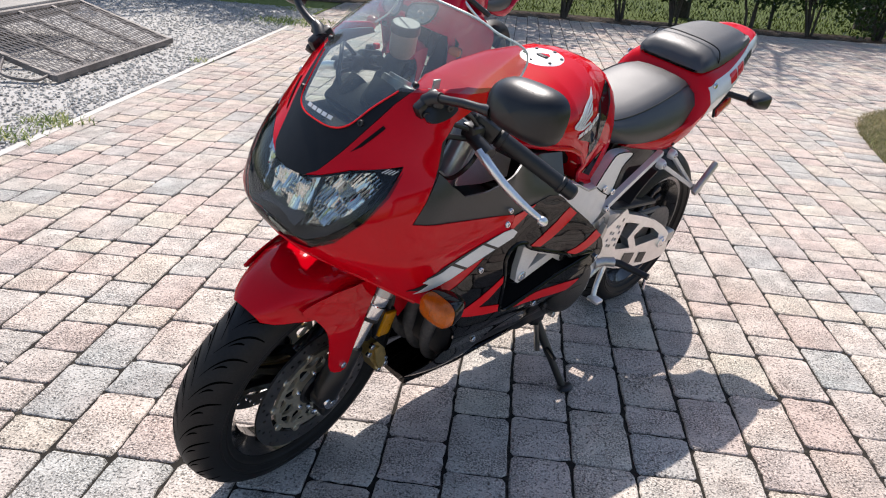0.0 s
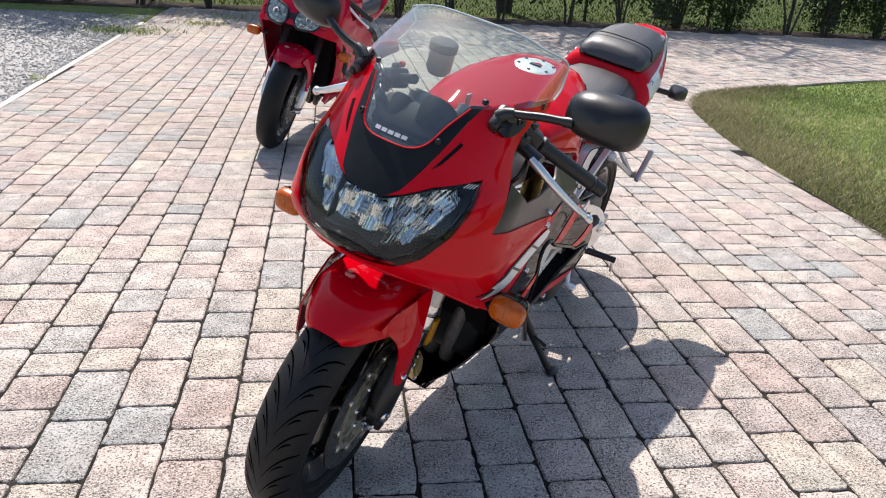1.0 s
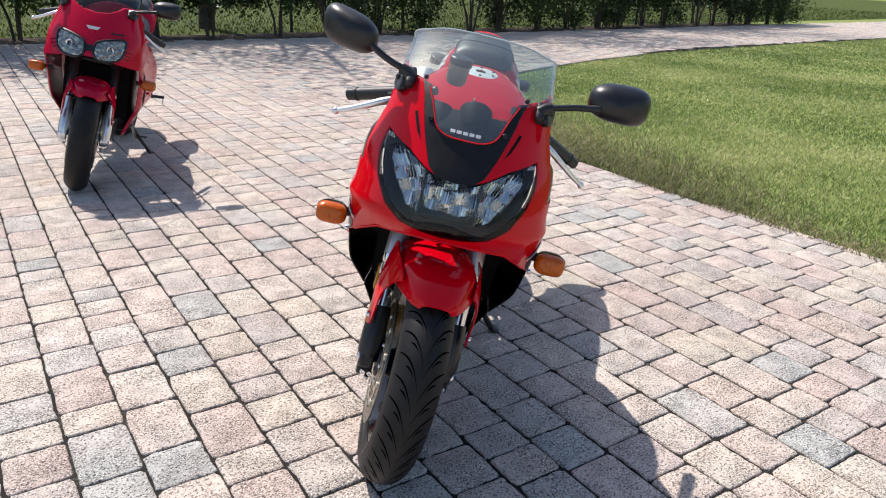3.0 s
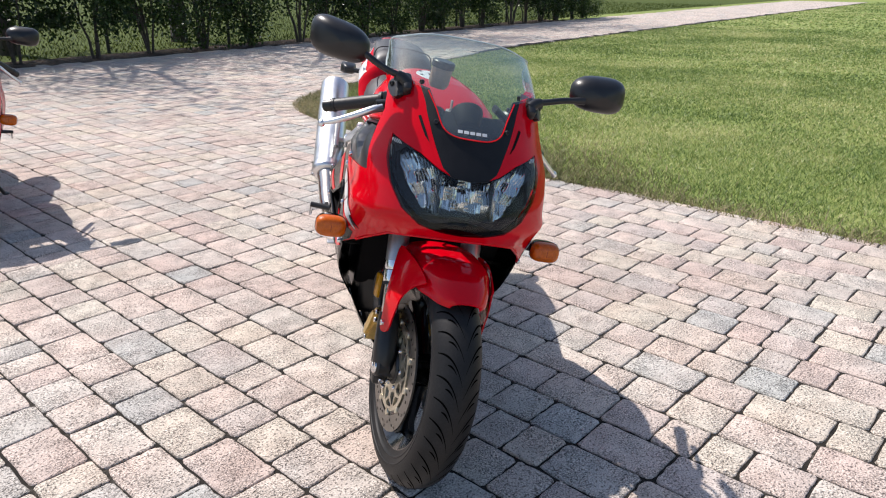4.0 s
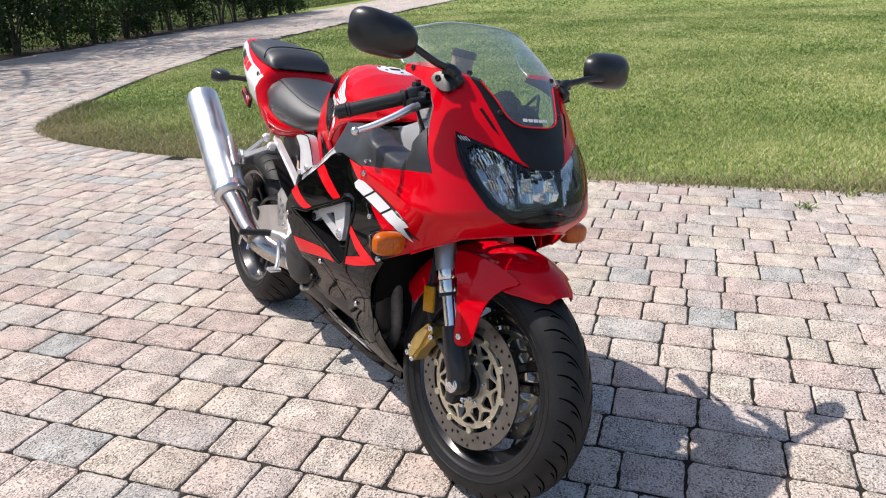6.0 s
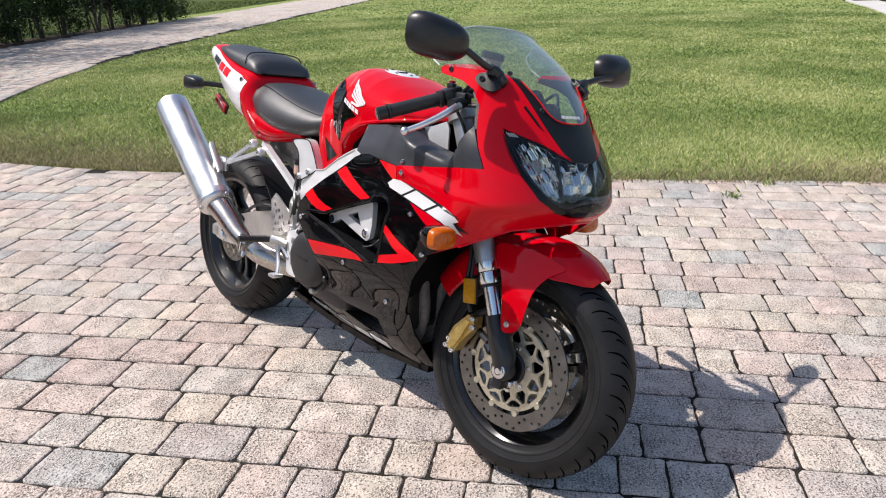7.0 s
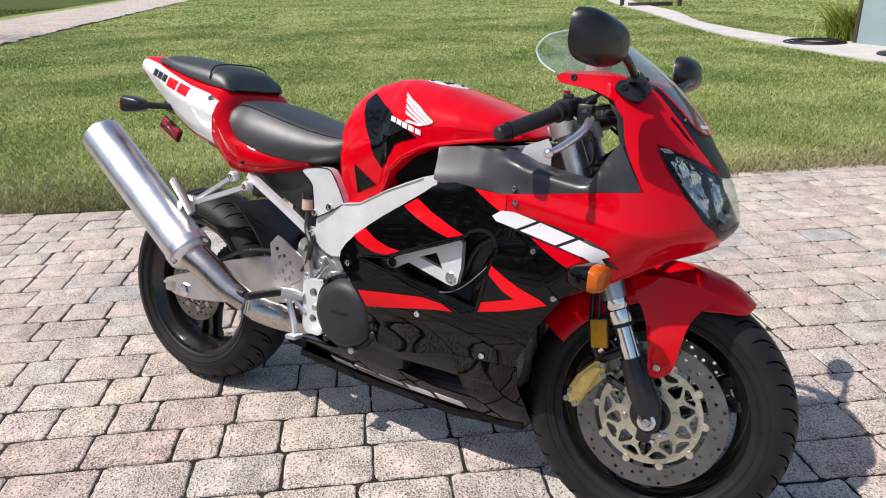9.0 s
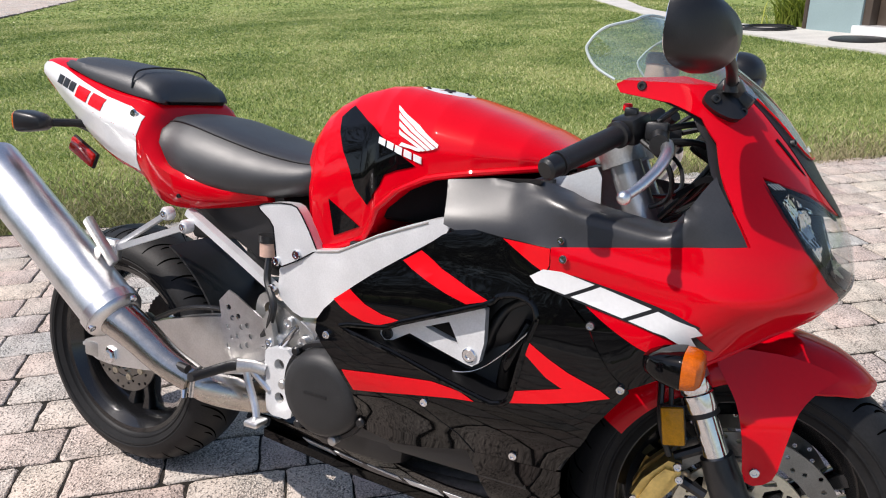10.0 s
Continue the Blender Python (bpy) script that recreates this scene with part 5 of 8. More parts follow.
for k in range(5):
    a = -0.036 + 0.0145 * k
    part("badge_block", Build().skin([(sy_(y, z), z) for y, z in ((a, 0.9350), (a + 0.0112, 0.9350), (a + 0.0112, 0.9412), (a, 0.9412))], [], lambda q, z: F3(q, z, 0.0056), 0.001, 0.02), WHITE, screen)
for s in (-1, 1):
    bolt(F3(s * sy_(0.086, 0.948), 0.948, 0.002), (1, s * 0.4, 0.3), 0.006, screen, material=MATT)

LENS_O = [(0.0, 0.836), (0.042, 0.838), (0.07, 0.850), (0.115, 0.874), (0.150, 0.889), LENS_TIP, (0.183, 0.862), (0.176, 0.825), (0.158, 0.788), (0.130, 0.757), (0.096, 0.736), (0.070, 0.733), (0.035, 0.743), (0.0, 0.746)]
head = front_panel("headlight", LENS_O, LENS, 0.0005, 0.002, 0.014, label="clear twin headlight with fluted chrome reflector")
head.visible_shadow = False
h = [(sy_(-y, z), z) for y, z in LENS_O]
o = h + [(-a, z) for a, z in reversed(h)]
o = [p for i, p in enumerate(o) if math.dist(p, o[i - 1]) > 1e-5]


def bowl(a, z):
    """Deep reflector: a fluted middle and two faceted side cells, sunk behind the lens."""
    q = abs(a)
    y_ = curve_at(z, WS) * math.sin(q / KA)
    deep = 0.030 + 0.008 * max(0.0, min(1.0, (0.16 - y_) / 0.04))
    if y_ < 0.072:
        fl, row = y_ * (1 if a > 0 else -1) / 0.0062, (z - 0.752) / 0.030
        tilt, lean_ = 0.62, 0.34
    else:
        e = math.hypot((y_ - 0.122) / 0.05, (z - 0.815) / 0.06)
        deep += 0.012 * max(0.0, 1 - e * e)
        fl, row = (y_ - 0.45 * (z - 0.8)) / 0.0075, (z - 0.74 + 0.35 * y_) / 0.028
        tilt, lean_ = 0.65, 0.26
    h1 = math.sin(math.floor(fl) * 12.9898 + math.floor(row) * 4.1 + 0.7)
    h2 = math.sin(math.floor(fl / 2) * 7.31 + math.floor(row) * 78.233)
    deep += tilt * 0.0095 * h1 * (fl % 1 - 0.5) + lean_ * 0.036 * h2 * (row % 1 - 0.5)
    return F3(a, z, -deep)


CELL = [(0.0, 0.835), (0.042, 0.837), (0.07, 0.849), (0.115, 0.873), (0.149, 0.887), (0.175, 0.893), (0.178, 0.862), (0.171, 0.827), (0.153, 0.792), (0.126, 0.762), (0.094, 0.744), (0.070, 0.742), (0.035, 0.750), (0.0, 0.752)]
hc = [(sy_(-y, z), z) for y, z in CELL]
oc = hc + [(-a, z) for a, z in reversed(hc)]
oc = [p for i, p in enumerate(oc) if math.dist(p, oc[i - 1]) > 1e-5]
part("reflector", Build().skin([(a * 4, z) for a, z in oc], [], lambda a, z: bowl(a / 4, z), 0.002, 0.0042), REFLECT, head, "fluted chrome reflector", 20)
# dark bucket from the rim of the lens to the reflector, and the shelf below its middle
rims = [[F3(a, z, -0.005) for a, z in o], [F3(a, z, -0.016) for a, z in oc], [F3(a, z, -0.060) for a, z in oc]]
part("bucket", Build().loft(rims, True, False), GARNISH, head, "black inner wall of the headlight", 40)
part("lamp_shelf", Build().skin([(-0.066, 0.0), (0.066, 0.0), (0.066, 1.0), (-0.066, 1.0)], [], lambda y, u: F3(sy_(y, 0.748 + 0.016 * u), 0.748 + 0.016 * u, -0.010 - 0.030 * u), 0.002, 0.2), SMOKE, head)
for s in (-1, 1):
    part("bezel", Build().skin([(s * sy_(y, z), z) for y, z in ((0.03, 0.8365), (0.042, 0.838), (0.07, 0.850), (0.115, 0.874), (0.150, 0.889), (0.176, 0.888), (0.181, 0.862), (0.174, 0.826), (0.170, 0.830), (0.174, 0.866), (0.152, 0.880), (0.112, 0.866), (0.07, 0.844), (0.042, 0.833), (0.03, 0.832))], [], lambda a, z: F3(a, z, -0.0075), 0.002, 0.012), DARKIN, head, "dark bezel inside the lens", 50)
for s in (-1, 1):
    # dark rib between the middle and the side cell
    part("divider", Build().skin([(0.0, 0.748), (1.0, 0.748), (1.0, 0.842), (0.0, 0.842)], [], lambda u, z, s=s: F3(s * sy_(0.073, z), z, -0.020 - 0.036 * u), 0.003, 0.2), SMOKE, head)
for s in (-1, 1):
    # printed hatch at the outer corners of the lens
    for k in range(4):
        part("lens_hatch", Build().tube([F3(s * sy_(0.160 + 0.0045 * k, 0.884), 0.884, -0.001), F3(s * sy_(0.166 + 0.004 * k, 0.892), 0.892, -0.001)], 0.0009, 4), WHITE, head)
lo = [(0.184, 0.893), (0.190, 0.85), (0.178, 0.80), (0.148, 0.752), (0.107, 0.722), (0.05, 0.710), (0.0, 0.7065)]
inn = [(0.0, 0.745), (0.035, 0.742), (0.070, 0.732), (0.096, 0.735), (0.130, 0.756), (0.158, 0.787), (0.176, 0.824), (0.182, 0.862)]
for s in (-1, 1):
    part("headlight_chin", Build().skin([(s * sy_(y, z), z) for y, z in lo + inn], [], lambda a, z: F3(a, z, 0.0002), 0.003, 0.012), SMOKED, head, "smoked clear rim of the headlight lens", 50).visible_shadow = False
    part("headlight_chin_back", Build().skin([(s * sy_(y, z), z) for y, z in lo + inn], [], lambda a, z: F3(a, z, -0.016), 0.003, 0.014), DARKIN, head)
part("headlight_shell", Build().skin([(a * 0.98, 0.735 + (z - 0.735) * 0.96) for a, z in o], [], lambda a, z: F3(a, z, -0.105), 0.004, 0.03), DARKIN, head)

# black mid fairing with red flashes
MID = [(-0.217, 0.766), (-0.300, 0.770), (-0.352, 0.776), (-0.387, 0.770), (-0.41, 0.759), (-0.449, 0.731), (-0.491, 0.703), (-0.531, 0.676), (-0.568, 0.648), (-0.604, 0.619), (-0.630, 0.594), (-0.646, 0.571), (-0.649, 0.548), (-0.637, 0.526), (-0.617, 0.503), (-0.600, 0.478),
       (-0.582, 0.43), (-0.590, 0.385), (-0.607, 0.35), (-0.60, 0.325), (-0.52, 0.318), (-0.44, 0.335), (-0.36, 0.36), (-0.19, 0.368), (-0.170, 0.405), (-0.126, 0.485), (-0.074, 0.560), (-0.147, 0.655), (-0.225, 0.722)]
DUCT = [(-0.594, 0.568), (-0.504, 0.582), (-0.475, 0.596), (-0.321, 0.656), (-0.297, 0.674), (-0.266, 0.681), (-0.240, 0.673), (-0.231, 0.658), (-0.231, 0.642), (-0.244, 0.60), (-0.261, 0.521), (-0.270, 0.498), (-0.289, 0.488), (-0.312, 0.489), (-0.405, 0.513), (-0.494, 0.540)]
LOW = [(-0.182, 0.366), (-0.36, 0.358), (-0.345, 0.30), (-0.325, 0.235), (-0.42, 0.235), (-0.56, 0.262), (-0.62, 0.29), (-0.70, 0.262), (-0.80, 0.248), (-0.90, 0.242), (-0.965, 0.232), (-0.995, 0.200), (-0.90, 0.182), (-0.70, 0.168), (-0.50, 0.158), (-0.32, 0.152), (-0.20, 0.168), (-0.174, 0.20), (-0.178, 0.25), (-0.188, 0.31)]
FLASH = [
    [(-0.445, 0.728), (-0.478, 0.706), (-0.460, 0.694), (-0.430, 0.679), (-0.390, 0.663), (-0.352, 0.652), (-0.312, 0.664), (-0.355, 0.681), (-0.404, 0.703)],
    [(-0.576, 0.641), (-0.608, 0.617), (-0.592, 0.605), (-0.572, 0.595), (-0.545, 0.586), (-0.516, 0.584), (-0.474, 0.600), (-0.509, 0.605), (-0.543, 0.618)],
    [(-0.592, 0.482), (-0.575, 0.441), (-0.496, 0.455), (-0.374, 0.477), (-0.330, 0.482), (-0.356, 0.495), (-0.410, 0.500), (-0.473, 0.494), (-0.532, 0.489)],
    [(-0.238, 0.610), (-0.205, 0.590), (-0.170, 0.573), (-0.118, 0.556), (-0.101, 0.546), (-0.150, 0.528), (-0.205, 0.511), (-0.264, 0.497), (-0.258, 0.520), (-0.177, 0.544), (-0.205, 0.557), (-0.243, 0.589)],
    [(-0.300, 0.769), (-0.218, 0.7655), (-0.225, 0.724), (-0.250, 0.738)],
]
for s in (-1, 1):
    mc = side_panel("mid_cowl", MID, s, BLACK, [DUCT], out=-0.001, step=0.018, label="gloss black mid fairing with red flashes")
    for fl in FLASH:
        side_panel("red_flash", fl, s, RED_FLAT, out=0.0006, thick=0.001, step=0.014, parent=mc)
    # black flash over the red upper cowl beside the signal
    side_panel("black_flash", [(-0.2245, 0.7265), (-0.100, 0.652), (-0.055, 0.632), (0.0, 0.622), (-0.02, 0.597), (-0.0765, 0.5655), (-0.1475, 0.6605)], s, BLACK, out=0.0012, thick=0.001, step=0.014, parent=mc)
    lc = side_panel("lower_cowl", LOW, s, BLACK, out=-0.003, step=0.018, label="gloss black lower fairing")
    for bx, bz in ((-0.426, 0.454), (-0.622, 0.546), (-0.266, 0.380)):
        bolt((bx, s * (half_width(bx, bz) + 0.002), bz), (0, s, 0), 0.0075, mc)
    # word along the lower edge, as plain pale blocks
    for k in range(5):
        x0 = -0.80 + 0.093 * k
        side_panel("lower_badge", [(x0, 0.190), (x0 + 0.078, 0.186), (x0 + 0.070, 0.206), (x0 - 0.008, 0.210)], s, SILVER, out=-0.0012, thick=0.001, step=0.02, parent=lc)
    # seam
    part("cowl_seam", Build().tube([F3(sx_(x, z, s), z, -0.0012) for x, z in ((-0.60, 0.526), (-0.52, 0.492), (-0.44, 0.446), (-0.37, 0.395), (-0.345, 0.36))], 0.0014, 5), DARKIN, mc)
    # duct lining with a rounded lip
    lip = [F3(sx_(x, z, s), z, -0.002) for x, z in smooth_line(DUCT, 3, True)]
    part("duct_lip", Build().tube(lip + [lip[0]], 0.0055, 10), BLACK, mc)
    dc = Build()
    ring0, ring1 = lip, [(p[0] * 0.97 - 0.01, p[1] - s * 0.085, p[2] * 0.96 + 0.02) for p in lip]
    dc.loft([ring0, ring1], True, False)
    part("duct_wall", dc, GARNISH, mc)
    # silver engine hanger in the duct
    tri = [(-0.526, 0.572), (-0.514, 0.579), (-0.425, 0.612), (-0.332, 0.647), (-0.326, 0.640), (-0.325, 0.582), (-0.332, 0.545), (-0.345, 0.536), (-0.360, 0.539), (-0.421, 0.557), (-0.468, 0.571), (-0.502, 0.551), (-0.518, 0.548), (-0.528, 0.558)]
    hg = part("engine_hanger", Build().plate(tri, [[(-0.438, 0.589), (-0.392, 0.607), (-0.371, 0.569)]], min(s * 0.212, s * 0.228), max(s * 0.212, s * 0.228)), SILVER, bike, "triangular silver engine hanger")
    for bx, bz, br, bm in ((-0.350, 0.556, 0.013, CHROME), (-0.512, 0.562, 0.011, SATIN)):
        bolt((bx, s * 0.229, bz), (0, s, 0), br, hg, material=bm)
    # hoses and cases in the shade behind it
    for pts_, r_, mm in (([(-0.264, 0.17, 0.660), (-0.304, 0.17, 0.637), (-0.328, 0.175, 0.60), (-0.346, 0.17, 0.555), (-0.388, 0.15, 0.52)], 0.013, SATIN), ([(-0.255, 0.19, 0.62), (-0.275, 0.195, 0.575), (-0.290, 0.195, 0.54), (-0.30, 0.18, 0.50)], 0.015, BLACK), ([(-0.51, 0.14, 0.515), (-0.47, 0.16, 0.506), (-0.42, 0.16, 0.497)], 0.022, CASE), ([(-0.44, 0.19, 0.520), (-0.395, 0.20, 0.508), (-0.345, 0.205, 0.522), (-0.30, 0.205, 0.56), (-0.255, 0.21, 0.61)], 0.0018, CHROME)):
        part("coolant_hose" if mm is not CASE else "water_pump", Build().tube(smooth_line([(a, s * b, c) for a, b, c in pts_], 6), r_, 12), mm, bike)
    # white slanted shapes with a dark shade
    sh = [(-0.246, 0.724), (-0.232, 0.738), (-0.178, 0.736), (-0.10, 0.722), (-0.03, 0.706), (0.010, 0.690), (0.004, 0.676), (0.030, 0.650), (-0.055, 0.672), (-0.080, 0.678), (-0.14, 0.690), (-0.205, 0.704)]
    side_panel("emblem_shade", [(x + 0.004, z - 0.007) for x, z in sh], s, SATIN, out=0.0022, thick=0.001, step=0.014, parent=mc)
    em = lambda u, v, s=s: ((-0.243 + 0.262 * u + 0.010 * v), 0.7245 - 0.046 * u - 0.012 * u * u + 0.0145 * v)
    for o in ([(0.0, -0.5), (0.04, 0.6), (0.14, 1.0), (0.345, 0.95), (0.25, -1.0), (0.06, -1.0)], [(0.285, -1.0), (0.38, 0.95), (0.685, 0.85), (0.60, -1.0)],
              [(0.635, -1.0), (0.72, 0.85), (0.93, 0.75), (0.985, 0.30), (0.95, -0.3), (1.07, -1.75), (0.84, -0.95)]):
        side_panel("emblem", [em(u, v) for u, v in o], s, WHITE, out=0.0034, thick=0.001, step=0.010, parent=mc)
    # front signal: a rounded rectangular lens in a tapered black shell
    st = part("front_signal", Build().tube([(-0.045, s * 0.222, 0.630), (-0.030, s * 0.246, 0.633), (-0.022, s * 0.262, 0.634)], [0.015, 0.012, 0.013], 12), MATT, bike, "amber front turn signal on a black stalk")

    def oval(x, w, h, s=s):
        pts = []
        for k in range(28):
            a = 2 * math.pi * k / 28
            ca, sa = math.cos(a), math.sin(a)
            pts.append((x, s * 0.288 + w * math.copysign(abs(ca) ** 0.62, ca), 0.634 + h * math.copysign(abs(sa) ** 0.62, sa)))
        return pts

    part("housing", Build().loft([oval(-0.052, 0.010, 0.008), oval(-0.046, 0.020, 0.015), (oval(-0.028, 0.032, 0.023)), oval(-0.004, 0.039, 0.0275), oval(0.004, 0.040, 0.0285)]), BLACK, st)
    part("lens", Build().loft([oval(0.0045, 0.0388, 0.0275), oval(0.014, 0.0385, 0.0272), oval(0.024, 0.036, 0.0245), oval(0.030, 0.029, 0.019), oval(0.0325, 0.014, 0.009)]), AMBER, st, "ribbed amber lens")
    for k in range(7):
        yy = s * 0.288 + (k - 3) * 0.0094
        hh = 0.0235 if abs(k - 3) < 3 else 0.016
        xe = 0.032 - 0.0022 * (abs(k - 3) / 1.6) ** 2
        part("lens_rib", Build().tube([(xe - 0.010 * abs(q) ** 3.0, yy, 0.634 + q * hh) for q in np.linspace(-1, 1, 9)], 0.0013, 5), AMBER_RIB, st)
part("belly", Build().loft([[(x, y, z + 0.02 - 0.0 * y) for y in np.linspace(-0.075, 0.075, 7)] + [(x, y, z) for y in np.linspace(0.075, -0.075, 7)] for x, z in ((-0.20, 0.165), (-0.4, 0.148), (-0.7, 0.160), (-0.92, 0.182))]), BLACK, bike)

# mirrors
for s in (-1, 1):
    MS = Matrix.Translation((0.004, 0.0, -0.008)) if s > 0 else None
    # each mirror is set to its own angle
    C, YAW, RISE_, MW, MH, DF, PITCH = (Vector((-0.004, -0.326, 1.083)), -0.257, 0.152, 0.071, 0.046, 0.020, 0.07) if s < 0 else (Vector((0.003, 0.340, 1.0635)), -0.03, 0.015, 0.0745, 0.0455, 0.018, -0.10)
    tip_ = C + Vector((0.0, -s * 0.045, -0.010))
    mt = part("mirror_mount", Build(MS).box((0.008, s * 0.158, 1.012), (0.056, 0.022, 0.030), 0.008, Matrix.Rotation(radians(35), 4, "Y")).tube([(0.010, s * 0.156, 1.014), (0.006, s * 0.170, 1.026), (0.004, s * 0.184, 1.031)], [0.015, 0.0135, 0.011], 12).tube([(0.004, s * 0.180, 1.016), (0.004, s * 0.180, 1.036)], [0.011, 0.010], 12), SATIN, bike, "black rear-view mirror on an arm")
    fo = [(s * a, z) for a, z in smooth_line([(0.206, 1.015), (0.187, 1.020), (0.169, 1.020), (0.149, 1.023), (0.134, 1.015), (0.149, 0.997), (0.163, 0.983), (0.181, 0.980), (0.205, 0.989), (0.219, 1.003)], 3, True)]
    fp = part("mirror_foot", Build().skin(fo, [], lambda a, z: F3(a, z, 0.011 + 0.006 * math.exp(-((abs(a) - 0.165) / 0.02) ** 2)), 0.013, 0.010), SATIN, mt, "black mirror foot with two bolts", 60)
    for a, z in ((0.198, 1.006), (0.160, 0.990)):
        bolt(F3(s * a, z, 0.0125), (0.5, s, 0.1), 0.0065, fp, material=MATT)
    part("arm", Build(MS).tube(smooth_line([(0.004, s * 0.172, 1.028), (0.006, s * 0.205, 1.036), (0.006, s * 0.240, 1.044 + 0.3 * (tip_.z - 1.05)), tuple(tip_)], 4), [0.010] + [0.008] * 10 + [0.010, 0.011], 12), SATIN, mt)
    rings = []
    for q in np.linspace(0, 1, 15):
        x = DF * (1 - q) - 0.036 * q
        k = math.sqrt(max(0.0, 1 - (1 - q) ** 2.3)) ** 0.92
        ring = []
        for j in range(32):
            a = 2 * math.pi * j / 32
            ca, sa = math.cos(a), math.sin(a)
            yy = MW * k * math.copysign(abs(ca) ** 0.68, ca)
            zz = MH * k * math.copysign(abs(sa) ** 0.68, sa) * (1 + 0.12 * ca * s)
            ring.append(C + Vector((x + YAW * yy * s + PITCH * zz, yy, zz + yy * s * RISE_)))
        rings.append(ring)
    shell = part("mirror_shell", Build().loft(rings), SATIN, mt, "satin black mirror shell", 60)
    g0 = [C + (p - C) * 0.93 + Vector((-0.0035, 0, 0)) for p in rings[-1]]
    part("mirror_glass", Build().loft([g0, [p + Vector((-0.002, 0, 0)) for p in g0]]), MIRROR, mt)

# handlebars and controls
for s in (-1, 1):
    TURN_ = BARS @ Matrix(((1, -0.26, 0, 0.026), (0, 1, 0, 0), (0, -0.20, 1, 0.020), (0, 0, 0, 1))) if s > 0 else BARS
    bar_o, bar_i = Vector((-0.217, s * 0.318, 0.893)), Vector((-0.150, s * 0.185, 0.944))
    d = (bar_o - bar_i).normalized()
    gp = part("handlebar", Build(TURN_).tube([bar_i - d * 0.10, bar_o - d * 0.004], 0.011, 14), SATIN, bike, "black clip-on handlebar")
    part("grip", Build(TURN_).tube([bar_i + d * 0.0, bar_i + d * 0.004, bar_i + d * 0.012, bar_i + d * 0.014, bar_o - d * 0.02, bar_o - d * 0.018, bar_o - d * 0.012], [0.016, 0.021, 0.021, 0.0165, 0.0165, 0.0185, 0.0185], 20), MATT, gp, "ribbed black rubber grip")
    part("bar_end", Build(TURN_).tube([bar_o - d * 0.012, bar_o - d * 0.01, bar_o + d * 0.012, bar_o + d * 0.016], [0.014, 0.0165, 0.0165, 0.012], 18), SATIN, gp)
    sw = Build(TURN_).box(bar_i - d * 0.025, (0.046, 0.05, 0.044), 0.009, d.to_track_quat("Y", "Z").to_matrix().to_4x4())
    sw.box(bar_i - d * 0.02 + Vector((0.0, 0, 0.026)), (0.02, 0.016, 0.014), 0.003)
    part("switch_housing", sw, SATIN, gp)
    part("switch", Build(TURN_).box(bar_i - d * 0.03 + Vector((-0.012, 0, 0.030)), (0.014, 0.012, 0.012), 0.003), RED_FLAT if s < 0 else MATT, gp)
    mc_ = part("master_cylinder", Build(TURN_).tube([(-0.098, s * 0.155, 0.945), (-0.088, s * 0.215, 0.932)], 0.015, 12).box((-0.10, s * 0.165, 0.95), (0.035, 0.03, 0.03), 0.006), SATIN, gp)
    lever = smooth_line([(-0.080, s * 0.200, 0.932), (-0.074, s * 0.228, 0.922), (-0.078, s * 0.265, 0.902), (-0.092, s * 0.305, 0.880), (-0.106, s * 0.334, 0.866)], 5)
    part("lever", Build(TURN_).tube(lever, [0.0105 - 0.004 * i / (len(lever) - 1) for i in range(len(lever))], 12).ball((-0.109, s * 0.340, 0.863), (0.010, 0.010, 0.010), 10), ALU, gp, "bare aluminium lever")
    part("cable", Build(TURN_).tube(smooth_line([(-0.10, s * 0.17, 0.965), (-0.06, s * 0.165, 0.995), (-0.025, s * 0.13, 0.985), (-0.015, s * 0.115, 0.92), (-0.05, s * 0.11, 0.86), (-0.10, s * 0.10, 0.80)], 6), 0.0045, 8), SATIN, gp)
    part("cable", Build(TURN_).tube(smooth_line([(-0.12, s * 0.18, 0.935), (-0.075, s * 0.19, 0.90), (-0.07, s * 0.165, 0.855), (-0.10, s * 0.12, 0.83), (-0.15, s * 0.06, 0.82)], 6), 0.0042, 8), SATIN, gp)
    for k in range(2):
        part("cable", Build(TURN_).tube(smooth_line([(-0.09, s * 0.165, 0.955 - 0.02 * k), (-0.035, s * 0.14, 0.965 - 0.03 * k), (-0.005, s * 0.10, 0.94 - 0.04 * k), (-0.04, s * 0.06, 0.86 - 0.03 * k), (-0.12, s * 0.05, 0.78)], 6), 0.0052, 8), SATIN, gp)
part("brake_reservoir", Build(STEER).lathe([(0.0, -0.036), (0.020, -0.036), (0.024, -0.030), (0.027, -0.024), (0.027, 0.020), (0.0, 0.020)], (-0.125, -0.075, 1.034), (0.1, 0, 1), 22), BUFF, bike, "translucent brake fluid reservoir with black cap")
part("reservoir_cap", Build(STEER).lathe([(0.0, 0.034), (0.027, 0.034), (0.030, 0.031), (0.030, 0.016), (0.0, 0.016)], (-0.125, -0.075, 1.034), (0.1, 0, 1), 22), SATIN, bpy.data.objects["brake_reservoir"])
POD = mat("pod_plastic", (0.009, 0.009, 0.010), 0.62, 0, 0.2, 30, 0.1, 300, 0.0004, 700, spec=0.2)
inst = part("instrument_pod", Build().box((-0.01, 0, 0.925), (0.075, 0.225, 0.04), 0.012, Matrix.Rotation(radians(38), 4, "Y")), POD, bike, "black instrument pod behind the screen")
